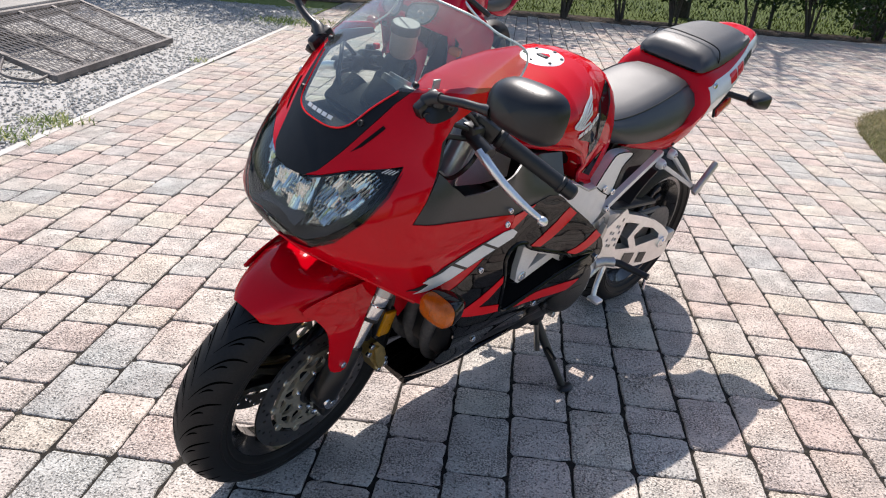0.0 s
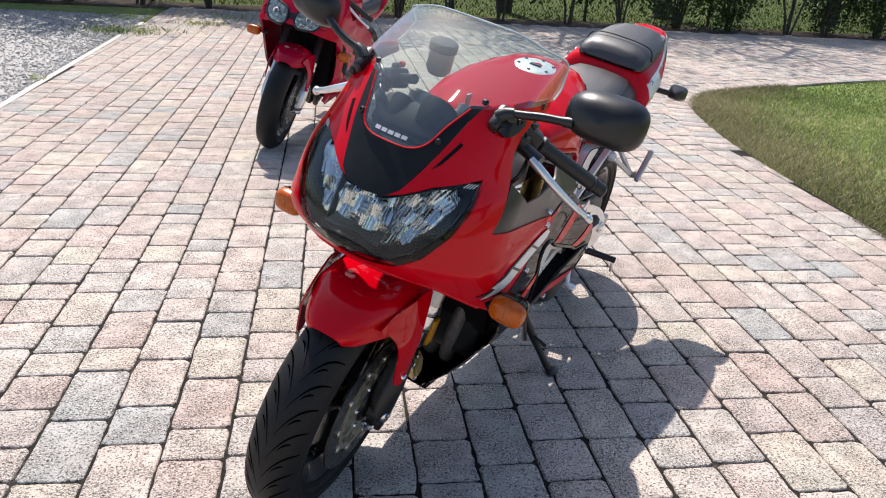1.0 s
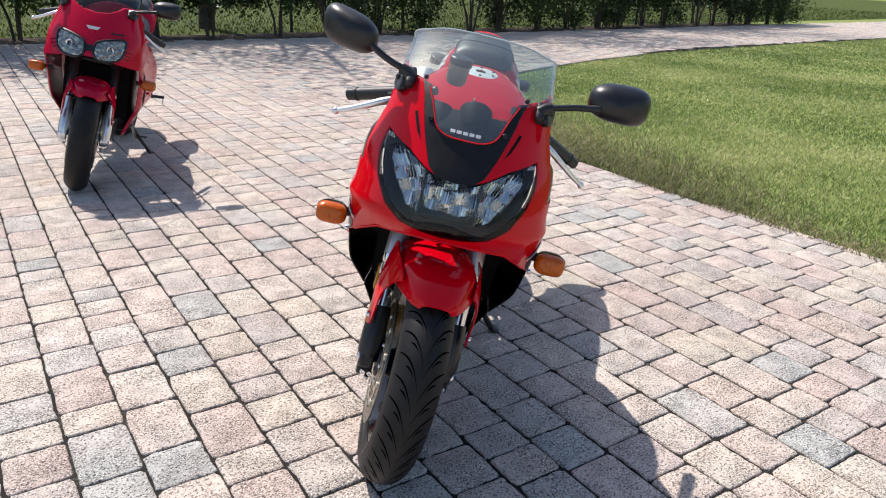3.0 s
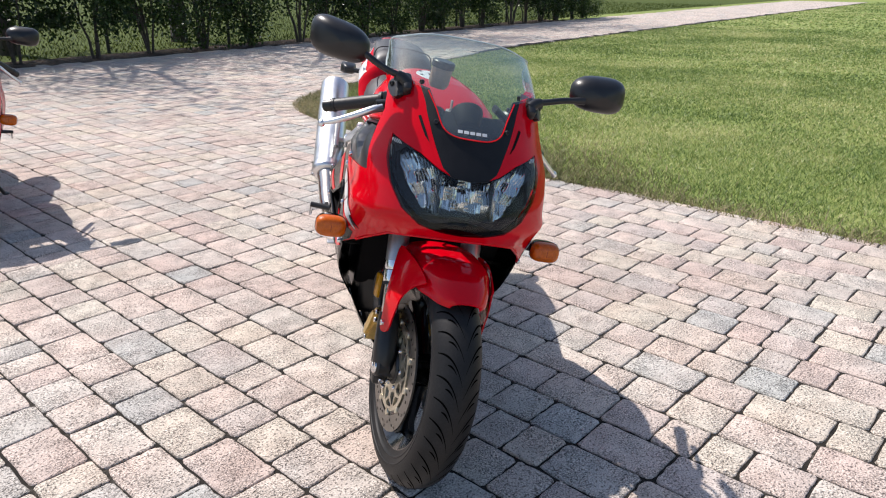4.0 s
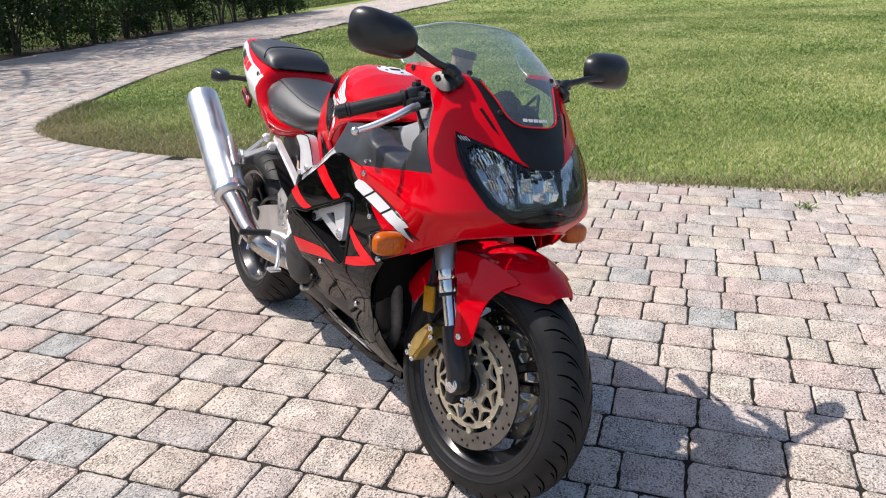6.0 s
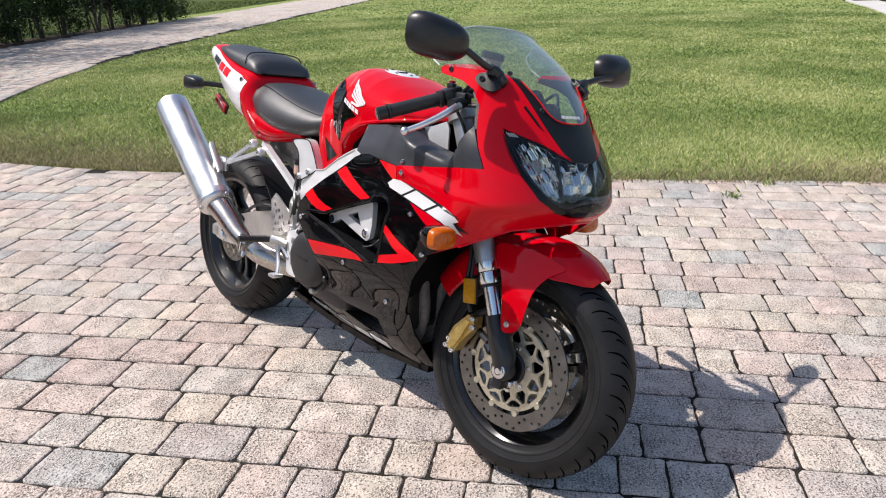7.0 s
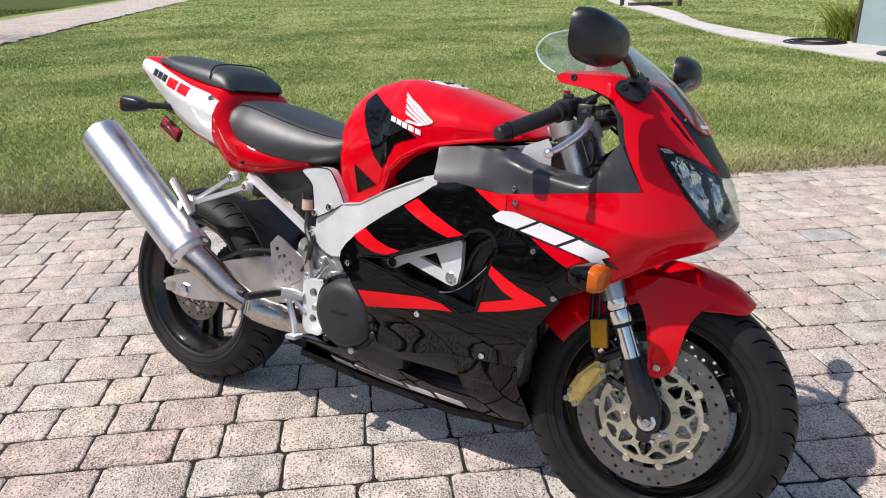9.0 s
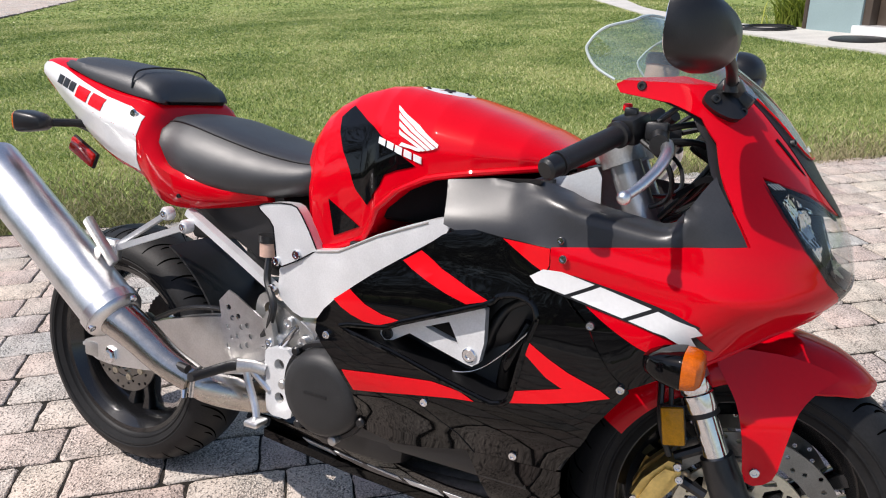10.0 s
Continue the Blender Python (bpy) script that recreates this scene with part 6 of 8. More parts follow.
for y0, z0, r in ((0.012, 0.958, 0.041), (-0.072, 0.945, 0.029), (0.085, 0.938, 0.026)):
    part("dial_housing", Build().lathe([(0.0, -0.05), (r * 0.7, -0.05), (r * 0.82, -0.04), (r, -0.006), (r, 0.004), (r * 0.93, 0.005), (r * 0.9, -0.004), (0.0, -0.004)], (-0.034, y0, z0), (-0.75, 0, 0.62), 24), POD, inst)
for s in (-1, 1):
    side_panel("inner_lining", [(0.03, 0.862), (0.0, 0.90), (-0.015, 0.945), (-0.04, 0.978), (-0.085, 0.997), (-0.15, 1.010), (-0.14, 1.022), (-0.04, 1.022), (0.02, 1.012), (0.05, 0.95), (0.075, 0.90)], s, MATT, out=-0.012, thick=0.002, step=0.016, label="black inner lining of the fairing")
part("key_switch", Build().lathe([(0, 0.02), (0.014, 0.02), (0.018, 0.0)], (-0.17, 0.0, 0.925), (-0.3, 0, 1), 16).box((-0.178, 0.0, 0.955), (0.02, 0.004, 0.028), 0.001), CAST, bike)
part("inner_tray", Build().loft([[(x, y, z) for y in np.linspace(-w, w, 9)] + [(x, y, z - 0.01) for y in np.linspace(w, -w, 9)] for x, z, w in ((0.09, 0.895, 0.075), (0.04, 0.895, 0.125), (-0.02, 0.89, 0.14), (-0.06, 0.86, 0.13))]), DARKIN, bike)

# ---- fuel tank ----
TX = [-0.812, -0.795, -0.765, -0.735, -0.69, -0.63, -0.59, -0.54, -0.47, -0.39, -0.31, -0.255, -0.222]
TZ = [0.862, 0.905, 0.940, 0.961, 0.983, 0.998, 1.000, 0.995, 0.983, 0.961, 0.935, 0.910, 0.888]
TB = [0.758, 0.725, 0.672, 0.662, 0.676, 0.703, 0.766, 0.808, 0.840, 0.856, 0.868, 0.876, 0.880]
TW = [0.070, 0.095, 0.122, 0.130, 0.138, 0.152, 0.166, 0.177, 0.187, 0.187, 0.170, 0.140, 0.095]


def tank_ring(x):
    zt, zb, w = (float(np.interp(x, TX, v)) for v in (TZ, TB, TW))
    hgt = zt - zb
    pr = [(0.0, 0.0), (0.25, 0.0012), (0.48, 0.010), (0.68, 0.036), (0.83, 0.075), (0.94, 0.125), (0.995, 0.19)]
    half = [(w * a, zt - min(b_, 0.19) * min(1.0, hgt / 0.28) * 0.9) for a, b_ in pr]
    zlow = half[-1][1]
    nar = 0.88 if x < -0.6 else 0.97
    for q in (0.25, 0.5, 0.75, 0.92, 1.0):
        half.append((w * (1.0 - (1 - nar) * q - (0.03 if q == 1.0 else 0)), zlow + (zb - zlow) * q))
    return half


def tank_y(x, z):
    h_ = tank_ring(x)
    return float(np.interp(-z, [-p[1] for p in h_], [p[0] for p in h_]))


rings = []
for x in sorted({round(float(v), 4) for v in (*np.linspace(TX[0], TX[-1], 60), *TX)}):
    h_ = tank_ring(x)
    rings.append([(x, -y, z) for y, z in reversed(h_[1:])] + [(x, y, z) for y, z in h_])
tank = part("fuel_tank", Build().loft(rings), RED, bike, "glossy red fuel tank with white wing emblem", 60)


def tank_v(x, z):
    """Where a height lies along the tank's cross-section, growing upwards."""
    h_ = tank_ring(x)
    return -0.03 * float(np.interp(-z, [-p[1] for p in h_], range(len(h_))))


def DEC(s, out):
    """Places on the tank's skin for x and the way round its cross-section."""
    def at_(x, v):
        h_ = tank_ring(x)
        k = min(max(-v / 0.03, 0.0), len(h_) - 1.001)
        i_, q = int(k), k - int(k)
        (ya, za), (yb, zb) = h_[i_], h_[i_ + 1]
        m_ = math.hypot(yb - ya, zb - za)
        return (x, s * (ya + (yb - ya) * q + out * (za - zb) / m_), za + (zb - za) * q + out * (yb - ya) / m_)
    return at_


def on_tank(pts):
    """An outline of the side view laid round the tank's skin, its edges kept straight to the eye."""
    out = []
    for (xa, za), (xb, zb) in zip(pts, pts[1:] + pts[:1]):
        n_ = max(1, int(math.hypot(xb - xa, zb - za) / 0.008))
        out += [(xa + (xb - xa) * k / n_, tank_v(xa + (xb - xa) * k / n_, za + (zb - za) * k / n_)) for k in range(n_)]
    return out


for s in (-1, 1):
    patch = [(-0.712, 0.932), (-0.699, 0.944), (-0.685, 0.955), (-0.662, 0.944), (-0.639, 0.932), (-0.608, 0.918), (-0.577, 0.903), (-0.531, 0.878), (-0.499, 0.861), (-0.542, 0.849), (-0.569, 0.838), (-0.582, 0.815), (-0.598, 0.797), (-0.616, 0.775), (-0.644, 0.801), (-0.661, 0.837), (-0.684, 0.870), (-0.703, 0.903)]
    part("black_patch", Build().skin(on_tank(patch), [], DEC(s, 0.0020), 0.001 * -s, 0.006), BLACK, tank, "", 50)
    part("black_patch", Build().skin(on_tank([(-0.716, 0.773), (-0.638, 0.728), (-0.706, 0.699)]), [], DEC(s, 0.0020), 0.001 * -s, 0.006), BLACK, tank, "", 50)
    part("lower_edge", Build().tube([(x, s * (tank_y(x, float(np.interp(x, TX, TB)) + 0.006) + 0.001), float(np.interp(x, TX, TB)) + 0.004) for x in np.linspace(-0.765, -0.25, 24)], 0.006, 8), RED, tank)
    for quad in ([(-0.566, 0.962), (-0.50, 0.930), (-0.453, 0.902), (-0.454, 0.896), (-0.56, 0.953)], [(-0.556, 0.949), (-0.457, 0.896), (-0.464, 0.893), (-0.552, 0.940)], [(-0.549, 0.935), (-0.467, 0.893), (-0.474, 0.891), (-0.545, 0.926)],
                 [(-0.543, 0.921), (-0.477, 0.891), (-0.484, 0.889), (-0.540, 0.913)], [(-0.537, 0.894), (-0.490, 0.888), (-0.484, 0.891), (-0.532, 0.900)]):
        part("wing_feather", Build().skin(on_tank(quad), [], DEC(s, 0.0030), 0.001 * -s, 0.007), WHITE, tank)
    for k in range(5):
        x0, z0 = -0.588 + 0.0215 * k, 0.9055 - 0.0056 * k
        part("name_block", Build().skin(on_tank([(x0, z0), (x0 + 0.017, z0 - 0.0044), (x0 + 0.017, z0 - 0.0164), (x0, z0 - 0.012)]), [], DEC(s, 0.0032), 0.001 * -s, 0.007), WHITE, tank)
    part("tank_rubber", Build().box((-0.642, s * 0.142, 0.690), (0.022, 0.012, 0.018), 0.003), MATT, tank)
capz = float(np.interp(-0.53, TX, TZ)) - 0.0078
cap = part("filler_cap", Build().lathe([(0.0, 0.008), (0.050, 0.008), (0.056, 0.005), (0.058, 0.0), (0.058, -0.012)], (-0.53, 0, capz), (0.12, 0, 1), 40), CAPMET, tank, "round bright steel filler cap")
part("cap_keyhole", Build().box((-0.527, 0, capz + 0.009), (0.012, 0.03, 0.004), 0.001), SATIN, cap)
for k in range(6):
    a = 2 * math.pi * k / 6
    part("cap_screw", Build().lathe([(0, 0.003), (0.004, 0.003), (0.0045, 0.0)], (-0.53 + 0.045 * math.cos(a), 0.045 * math.sin(a), capz + 0.0075 - 0.0054 * math.cos(a)), (0.12, 0, 1), 8), SATIN, cap)


# ---- seats and tail ----
def loft_body(st, n=10):
    """st: rows of x, top, bottom, half width at top, middle and bottom, middle height."""
    rings = []
    st = smooth_line(st, 5)
    for x, zt, zb, wt, wm, wb, zm in st:
        half = [(0, zt), (wt * 0.5, zt - 0.002), (wt * 0.85, zt - 0.007), (wt, zt - 0.016), (wt + (wm - wt) * 0.6, zt + (zm - zt) * 0.55), (wm, zm), (wm + (wb - wm) * 0.4, zm + (zb - zm) * 0.55), (wb, zb + 0.008), (wb * 0.85, zb), (0, zb)]
        rings.append([(x, -y, z) for y, z in half] + [(x, y, z) for y, z in reversed(half[1:-1])])
    return Build().loft(rings)


TAIL = [(-0.885, 0.765, 0.738, 0.09, 0.115, 0.100, 0.755), (-0.95, 0.785, 0.725, 0.11, 0.135, 0.122, 0.758), (-1.05, 0.80, 0.709, 0.13, 0.152, 0.132, 0.765), (-1.13, 0.815, 0.700, 0.14, 0.162, 0.128, 0.79), (-1.172, 0.88, 0.706, 0.135, 0.168, 0.125, 0.82), (-1.195, 0.925, 0.722, 0.130, 0.170, 0.126, 0.85),
        (-1.23, 0.944, 0.760, 0.132, 0.170, 0.13, 0.87), (-1.32, 0.958, 0.782, 0.130, 0.163, 0.118, 0.89), (-1.43, 0.985, 0.822, 0.112, 0.136, 0.092, 0.92), (-1.53, 1.008, 0.873, 0.086, 0.104, 0.062, 0.955), (-1.60, 1.020, 0.920, 0.070, 0.082, 0.048, 0.975), (-1.64, 1.020, 0.950, 0.056, 0.066, 0.042, 0.985), (-1.650, 1.008, 0.968, 0.040, 0.050, 0.034, 0.988)]
tail = part("tail_cowl", loft_body(TAIL), RED, bike, "red tail fairing with white side panels", 50)
TS = np.array(smooth_line(TAIL, 5))
TS = TS[np.argsort(TS[:, 0])]


def tail_y(x, z):
    zt, zb, wt, wm, wb, zm = (float(np.interp(x, TS[:, 0], TS[:, i])) for i in range(1, 7))
    return float(np.interp(z, [zb, zb + 0.008, zm + (zb - zm) * 0.55, zm, zt + (zm - zt) * 0.55, zt - 0.016, zt], [wb * 0.85, wb, wm + (wb - wm) * 0.4, wm, wt + (wm - wt) * 0.6, wt, wt * 0.85]))


for s in (-1, 1):
    TD = lambda out, s=s: (lambda x, z: (x, s * (tail_y(x, z) + out), z))
    wpan = [(-1.638, 1.008), (-1.60, 1.008), (-1.53, 0.994), (-1.43, 0.966), (-1.33, 0.938), (-1.240, 0.919), (-1.200, 0.900), (-1.202, 0.85), (-1.226, 0.777), (-1.262, 0.786), (-1.36, 0.814), (-1.46, 0.858), (-1.54, 0.912), (-1.60, 0.955), (-1.634, 0.980)]
    part("white_side", Build().skin(wpan, [], TD(0.0016), 0.001 * -s, 0.009), WHITE, tail, "white side panel")
    base_z = lambda x: 0.978 + (x + 1.53) * -0.235
    slant = lambda x0, w, h_: [(x0, base_z(x0) - h_), (x0 + w, base_z(x0 + w) - h_), (x0 + w + 0.006, base_z(x0 + w)), (x0 + 0.006, base_z(x0))]
    for k in range(3):
        x0 = -1.540 + 0.031 * k
        part("number_block", Build().skin(slant(x0, 0.024, 0.020), [], TD(0.0036), 0.001 * -s, 0.005), SATIN, tail)
    for k in range(2):
        x0 = -1.442 + 0.064 * k
        part("letter_block", Build().skin(slant(x0, 0.052, 0.026), [], TD(0.0036), 0.001 * -s, 0.005), RED_FLAT, tail)
    part("tail_lock", Build().lathe([(0, 0.004), (0.008, 0.004), (0.010, 0.0)], (-1.224, s * (tail_y(-1.224, 0.905) + 0.002), 0.905), (0, s, 0), 14), CHROME, tail)
    bolt((-1.10, s * (tail_y(-1.1, 0.735) + 0.001), 0.735), (0, s, 0), 0.005, tail, material=SATIN)
    rz = 0.868 if s < 0 else 0.842
    rs = part("rear_signal", Build().tube([(-1.4280, s * 0.075, rz - 0.004), (-1.4530, s * 0.13, rz), (-1.4730, s * 0.185, rz)], [0.011, 0.010, 0.010], 10), MATT, bike, "black rear turn signal with amber lens")

    def block(x, w, hgt, s=s, rz=rz):
        out = []
        for k in range(24):
            a = 2 * math.pi * k / 24
            ca, sa = math.cos(a), math.sin(a)
            out.append((x, s * 0.196 + w * math.copysign(abs(ca) ** 0.5, ca), rz + hgt * math.copysign(abs(sa) ** 0.5, sa)))
        return out

    part("housing", Build().loft([block(-1.4560, 0.008, 0.007), block(-1.4620, 0.018, 0.013), block(-1.4830, 0.027, 0.020), block(-1.5240, 0.033, 0.0255), block(-1.5300, 0.033, 0.0255)]), SATIN, rs)
    part("lens", Build().loft([block(-1.5305, 0.032, 0.0245), block(-1.5380, 0.031, 0.0235), block(-1.5450, 0.026, 0.019), block(-1.5470, 0.012, 0.008)]), AMBER, rs)
    rr2 = part("tail_reflector", Build().box((-1.4430, s * 0.118, 0.800), (0.085, 0.012, 0.036), 0.005, Matrix.Rotation(radians(28), 4, "Y")), REDLENS, bike, "red tail reflector")
    part("reflector_back", Build().box((-1.4430, s * 0.112, 0.800), (0.092, 0.010, 0.042), 0.004, Matrix.Rotation(radians(28), 4, "Y")), MATT, rr2)
part("inner_fender", Build().loft([[(x, -0.088, zb), (x, -0.080, zb - 0.006), (x, 0.080, zb - 0.006), (x, 0.088, zb), (x, 0.092, zt), (x, -0.092, zt)] for x, zb, zt in ((-0.872, 0.60, 0.735), (-0.92, 0.612, 0.735), (-0.98, 0.638, 0.732), (-1.04, 0.672, 0.73), (-1.09, 0.705, 0.73), (-1.13, 0.722, 0.735))]), MATT, bike, "black inner fender under the seat")
part("tail_tray", Build().loft([[(x, -w, z), (x, w, z), (x, w * 0.9, z - 0.03), (x, -w * 0.9, z - 0.03)] for x, z, w in ((-0.86, 0.76, 0.09), (-1.1, 0.735, 0.10), (-1.3, 0.795, 0.095), (-1.46, 0.865, 0.07), (-1.54, 0.88, 0.06))]), MATT, bike)
SEAT = [(-0.752, 0.838, 0.790, 0.070, 0.085, 0.06, 0.815), (-0.775, 0.846, 0.772, 0.088, 0.108, 0.09, 0.81), (-0.82, 0.848, 0.760, 0.098, 0.126, 0.11, 0.80), (-0.90, 0.860, 0.752, 0.108, 0.142, 0.13, 0.80), (-1.00, 0.882, 0.754, 0.112, 0.152, 0.142, 0.81), (-1.09, 0.902, 0.764, 0.108, 0.152, 0.146, 0.825), (-1.145, 0.908, 0.776, 0.098, 0.142, 0.14, 0.84), (-1.174, 0.906, 0.788, 0.096, 0.138, 0.134, 0.85), (-1.186, 0.892, 0.812, 0.078, 0.118, 0.112, 0.855)]
seat_ = part("seat", loft_body(SEAT), VINYL, bike, "black vinyl rider seat", 60)
for s in (-1, 1):
    part("seat_seam", Build().tube(smooth_line([(x, s * (wt + 0.001), zt - 0.0155) for x, zt, zb, wt, wm, wb, zm in SEAT[1:-1]], 4), 0.0022, 6), SATIN, seat_)
PILL = [(-1.190, 0.942, 0.926, 0.085, 0.100, 0.095, 0.934), (-1.200, 0.964, 0.926, 0.092, 0.112, 0.110, 0.939), (-1.225, 0.987, 0.930, 0.098, 0.118, 0.118, 0.949), (-1.29, 1.004, 0.940, 0.098, 0.118, 0.118, 0.962), (-1.40, 1.018, 0.962, 0.090, 0.110, 0.110, 0.984), (-1.49, 1.026, 0.986, 0.078, 0.096, 0.096, 1.002), (-1.535, 1.022, 0.999, 0.06, 0.078, 0.08, 1.006), (-1.55, 1.012, 1.004, 0.04, 0.05, 0.05, 1.009)]
pil = part("pillion_seat", loft_body(PILL), VINYL, bike, "black vinyl pillion seat with a strap seam", 60)
part("seat_strap", Build().tube(smooth_line([(-1.268, -0.119, 0.959), (-1.268, -0.112, 0.985), (-1.268, -0.095, 0.999), (-1.268, -0.05, 1.006), (-1.268, 0.0, 1.007), (-1.268, 0.05, 1.006), (-1.268, 0.095, 0.999), (-1.268, 0.112, 0.985), (-1.268, 0.119, 0.959)], 4), 0.0022, 6), SATIN, pil)

# ---- frame, subframe, swingarm ----
for s in (-1, 1):
    spar = [(-0.405, 0.782), (-0.45, 0.775), (-0.571, 0.728), (-0.671, 0.680), (-0.735, 0.668), (-0.760, 0.655), (-0.829, 0.618), (-0.836, 0.60), (-0.838, 0.556), (-0.815, 0.535), (-0.771, 0.518), (-0.70, 0.538), (-0.64, 0.584), (-0.56, 0.645), (-0.48, 0.705), (-0.415, 0.752)]
    fb = lambda x, z, s=s: s * float(np.interp(x, [-0.83, -0.735, -0.40], [0.0, 0.012, 0.095]))
    fr = part("frame_spar", Build().plate(smooth_line(spar, 2, True), [], min(s * 0.092, s * 0.130), max(s * 0.092, s * 0.130), 0.03, fb), SILVER, bike, "silver aluminium frame spar")
    part("frame_seam", Build().tube([(-0.668, s * 0.150, 0.680), (-0.664, s * 0.151, 0.64), (-0.670, s * 0.150, 0.600)], 0.002, 6), CAST, fr)
    pl = [(-0.885, 0.738), (-0.855, 0.748), (-0.800, 0.752), (-0.775, 0.735), (-0.738, 0.672), (-0.745, 0.660), (-0.822, 0.619), (-0.838, 0.640), (-0.846, 0.700), (-0.868, 0.722)]
    sp = part("seat_rail_plate", Build().plate(smooth_line(pl, 2, True), [], min(s * 0.112, s * 0.140), max(s * 0.112, s * 0.140)), SILVER, bike, "silver plate joining seat rail and frame")
    gl_ = [(x, s * 0.1405, z) for x, z in smooth_line(pl, 2, True)]
    part("plate_gap", Build().tube(gl_ + [gl_[0]], 0.0016, 5), DARKIN, sp)
    part("spar_edge", Build().tube([(x, s * (0.1305 + abs(fb(x, z))), z) for x, z in ((-0.735, 0.664), (-0.671, 0.676), (-0.571, 0.724), (-0.45, 0.771))], 0.002, 6), CAST, fr)
    for bx, bz in ((-0.784, 0.650), (-0.836, 0.628)):
        bolt((bx, s * 0.142, bz), (0, s, 0), 0.010, sp)
    ra = part("seat_rail", Build().loft([[Vector((x, s * 0.125, z)) + Vector((u * 0.55, s * v, u)) for u, v in ((-0.010, -0.008), (-0.007, 0.009), (0.007, 0.009), (0.010, -0.008))] for x, z in ((-0.845, 0.558), (-0.95, 0.618), (-1.095, 0.698))]), SILVER, bike, "silver seat rail")
    bolt((-0.850, s * 0.138, 0.566), (0, s, 0), 0.010, ra)
    # hanger for muffler and pillion peg
    hb = Build()
    K = Vector((-1.280, s * 0.185, 0.592 if s < 0 else 0.570))
    for p in ((-1.142, s * 0.140, 0.690), (-1.085, s * 0.142, 0.668)):
        hb.loft([[Vector(q) + Vector((u * 0.5, v * s, u * 0.8)) for u, v in ((-0.012, -0.007), (-0.012, 0.007), (0.012, 0.007), (0.012, -0.007))] for q in (p, (Vector(p) + K) / 2, K)])
        hb.lathe([(0, 0.012), (0.012, 0.012), (0.016, 0.006), (0.016, -0.008), (0, -0.008)], p, (0, s, 0), 16)
    hk = part("rear_hanger", hb, SILVER, bike, "silver V-shaped hanger")
    bolt((-1.142, s * 0.152, 0.690), (0, s, 0), 0.008, hk)
    bolt((-1.085, s * 0.154, 0.668), (0, s, 0), 0.008, hk)
    part("pillion_peg", Build().box((-1.262, s * 0.221, 0.622), (0.125, 0.018, 0.024), 0.005, Matrix.Rotation(radians(48), 4, "Y")).tube([K, K + Vector((0.0, s * 0.03, 0.005))], 0.011, 10), CAST, hk, "folded pillion footpeg")
    # swingarm
    sa = [(-1.405, 0.338), (-1.33, 0.362), (-1.212, 0.420), (-1.10, 0.458), (-1.00, 0.480), (-0.86, 0.500), (-0.74, 0.515), (-0.72, 0.46), (-0.76, 0.405), (-0.90, 0.365), (-1.00, 0.345), (-1.10, 0.322), (-1.22, 0.298), (-1.335, 0.286), (-1.40, 0.298)]
    if s > 0:
        sa = [(-1.432, 0.262), (-1.412, 0.312), (-1.362, 0.355), (-1.24, 0.424), (-1.07, 0.487), (-0.94, 0.525), (-0.86, 0.528), (-0.74, 0.515), (-0.72, 0.46), (-0.80, 0.405), (-0.92, 0.368), (-1.005, 0.308), (-1.12, 0.268), (-1.24, 0.242), (-1.35, 0.228), (-1.42, 0.230)]
    if s < 0:
        sa = [(x - 0.030 * max(0.0, min(1.0, (-1.1 - x) / 0.2)), z - 0.006) for x, z in sa]
    hole = [[(-1.325, 0.330), (-1.165, 0.342), (-1.120, 0.395), (-1.165, 0.418), (-1.245, 0.392), (-1.315, 0.350)], [(-1.120, 0.348), (-1.02, 0.372), (-0.960, 0.448), (-0.985, 0.478), (-1.06, 0.462), (-1.125, 0.440), (-1.080, 0.395)]] if s > 0 else []
    arm = part("swingarm", Build().plate(smooth_line(sa, 2, True), hole, min(s * 0.100, s * 0.132), max(s * 0.100, s * 0.132)), ALU, bike, "bare aluminium swingarm")
    part("chain_adjuster", Build().box((-1.424, s * 0.116, 0.308), (0.05, 0.036, 0.042), 0.006).tube([(-1.470, s * 0.116, 0.308), (-1.40, s * 0.116, 0.308)], 0.006, 8), CAST, arm)
    part("axle_end", Build().lathe([(0, 0.012), (0.012, 0.012), (0.015, 0.008), (0.022, 0.006), (0.022, 0.0)], (RAX, s * 0.132, RAZ), (0, s, 0), 6), CHROME, arm)
part("swingarm_bridge", Build().box((-0.93, 0, 0.43), (0.10, 0.22, 0.09), 0.015), ALU, bike)
for k, (x0, w) in enumerate(((-1.13, 0.075), (-1.235, 0.055))):
    part("warning_label", Build().box((x0, 0.1335, 0.305 - 0.028 * k), (w, 0.001, 0.040), 0.0, Matrix.Rotation(radians(-15), 4, "Y")), SATIN if k == 0 else CASE, bike)
part("shock", Build().tube([(-0.82, 0, 0.36), (-0.80, 0, 0.62)], 0.032, 14), GOLD, bike)
part("inner_mudguard", Build().loft([[(RAX + 0.345 * math.cos(a), y, RAZ + 0.345 * math.sin(a)) for y in np.linspace(-0.1, 0.1, 6)] + [(RAX + 0.34 * math.cos(a), y, RAZ + 0.34 * math.sin(a)) for y in np.linspace(0.1, -0.1, 6)] for a in np.linspace(radians(2), radians(60), 16)]), MATT, bike)
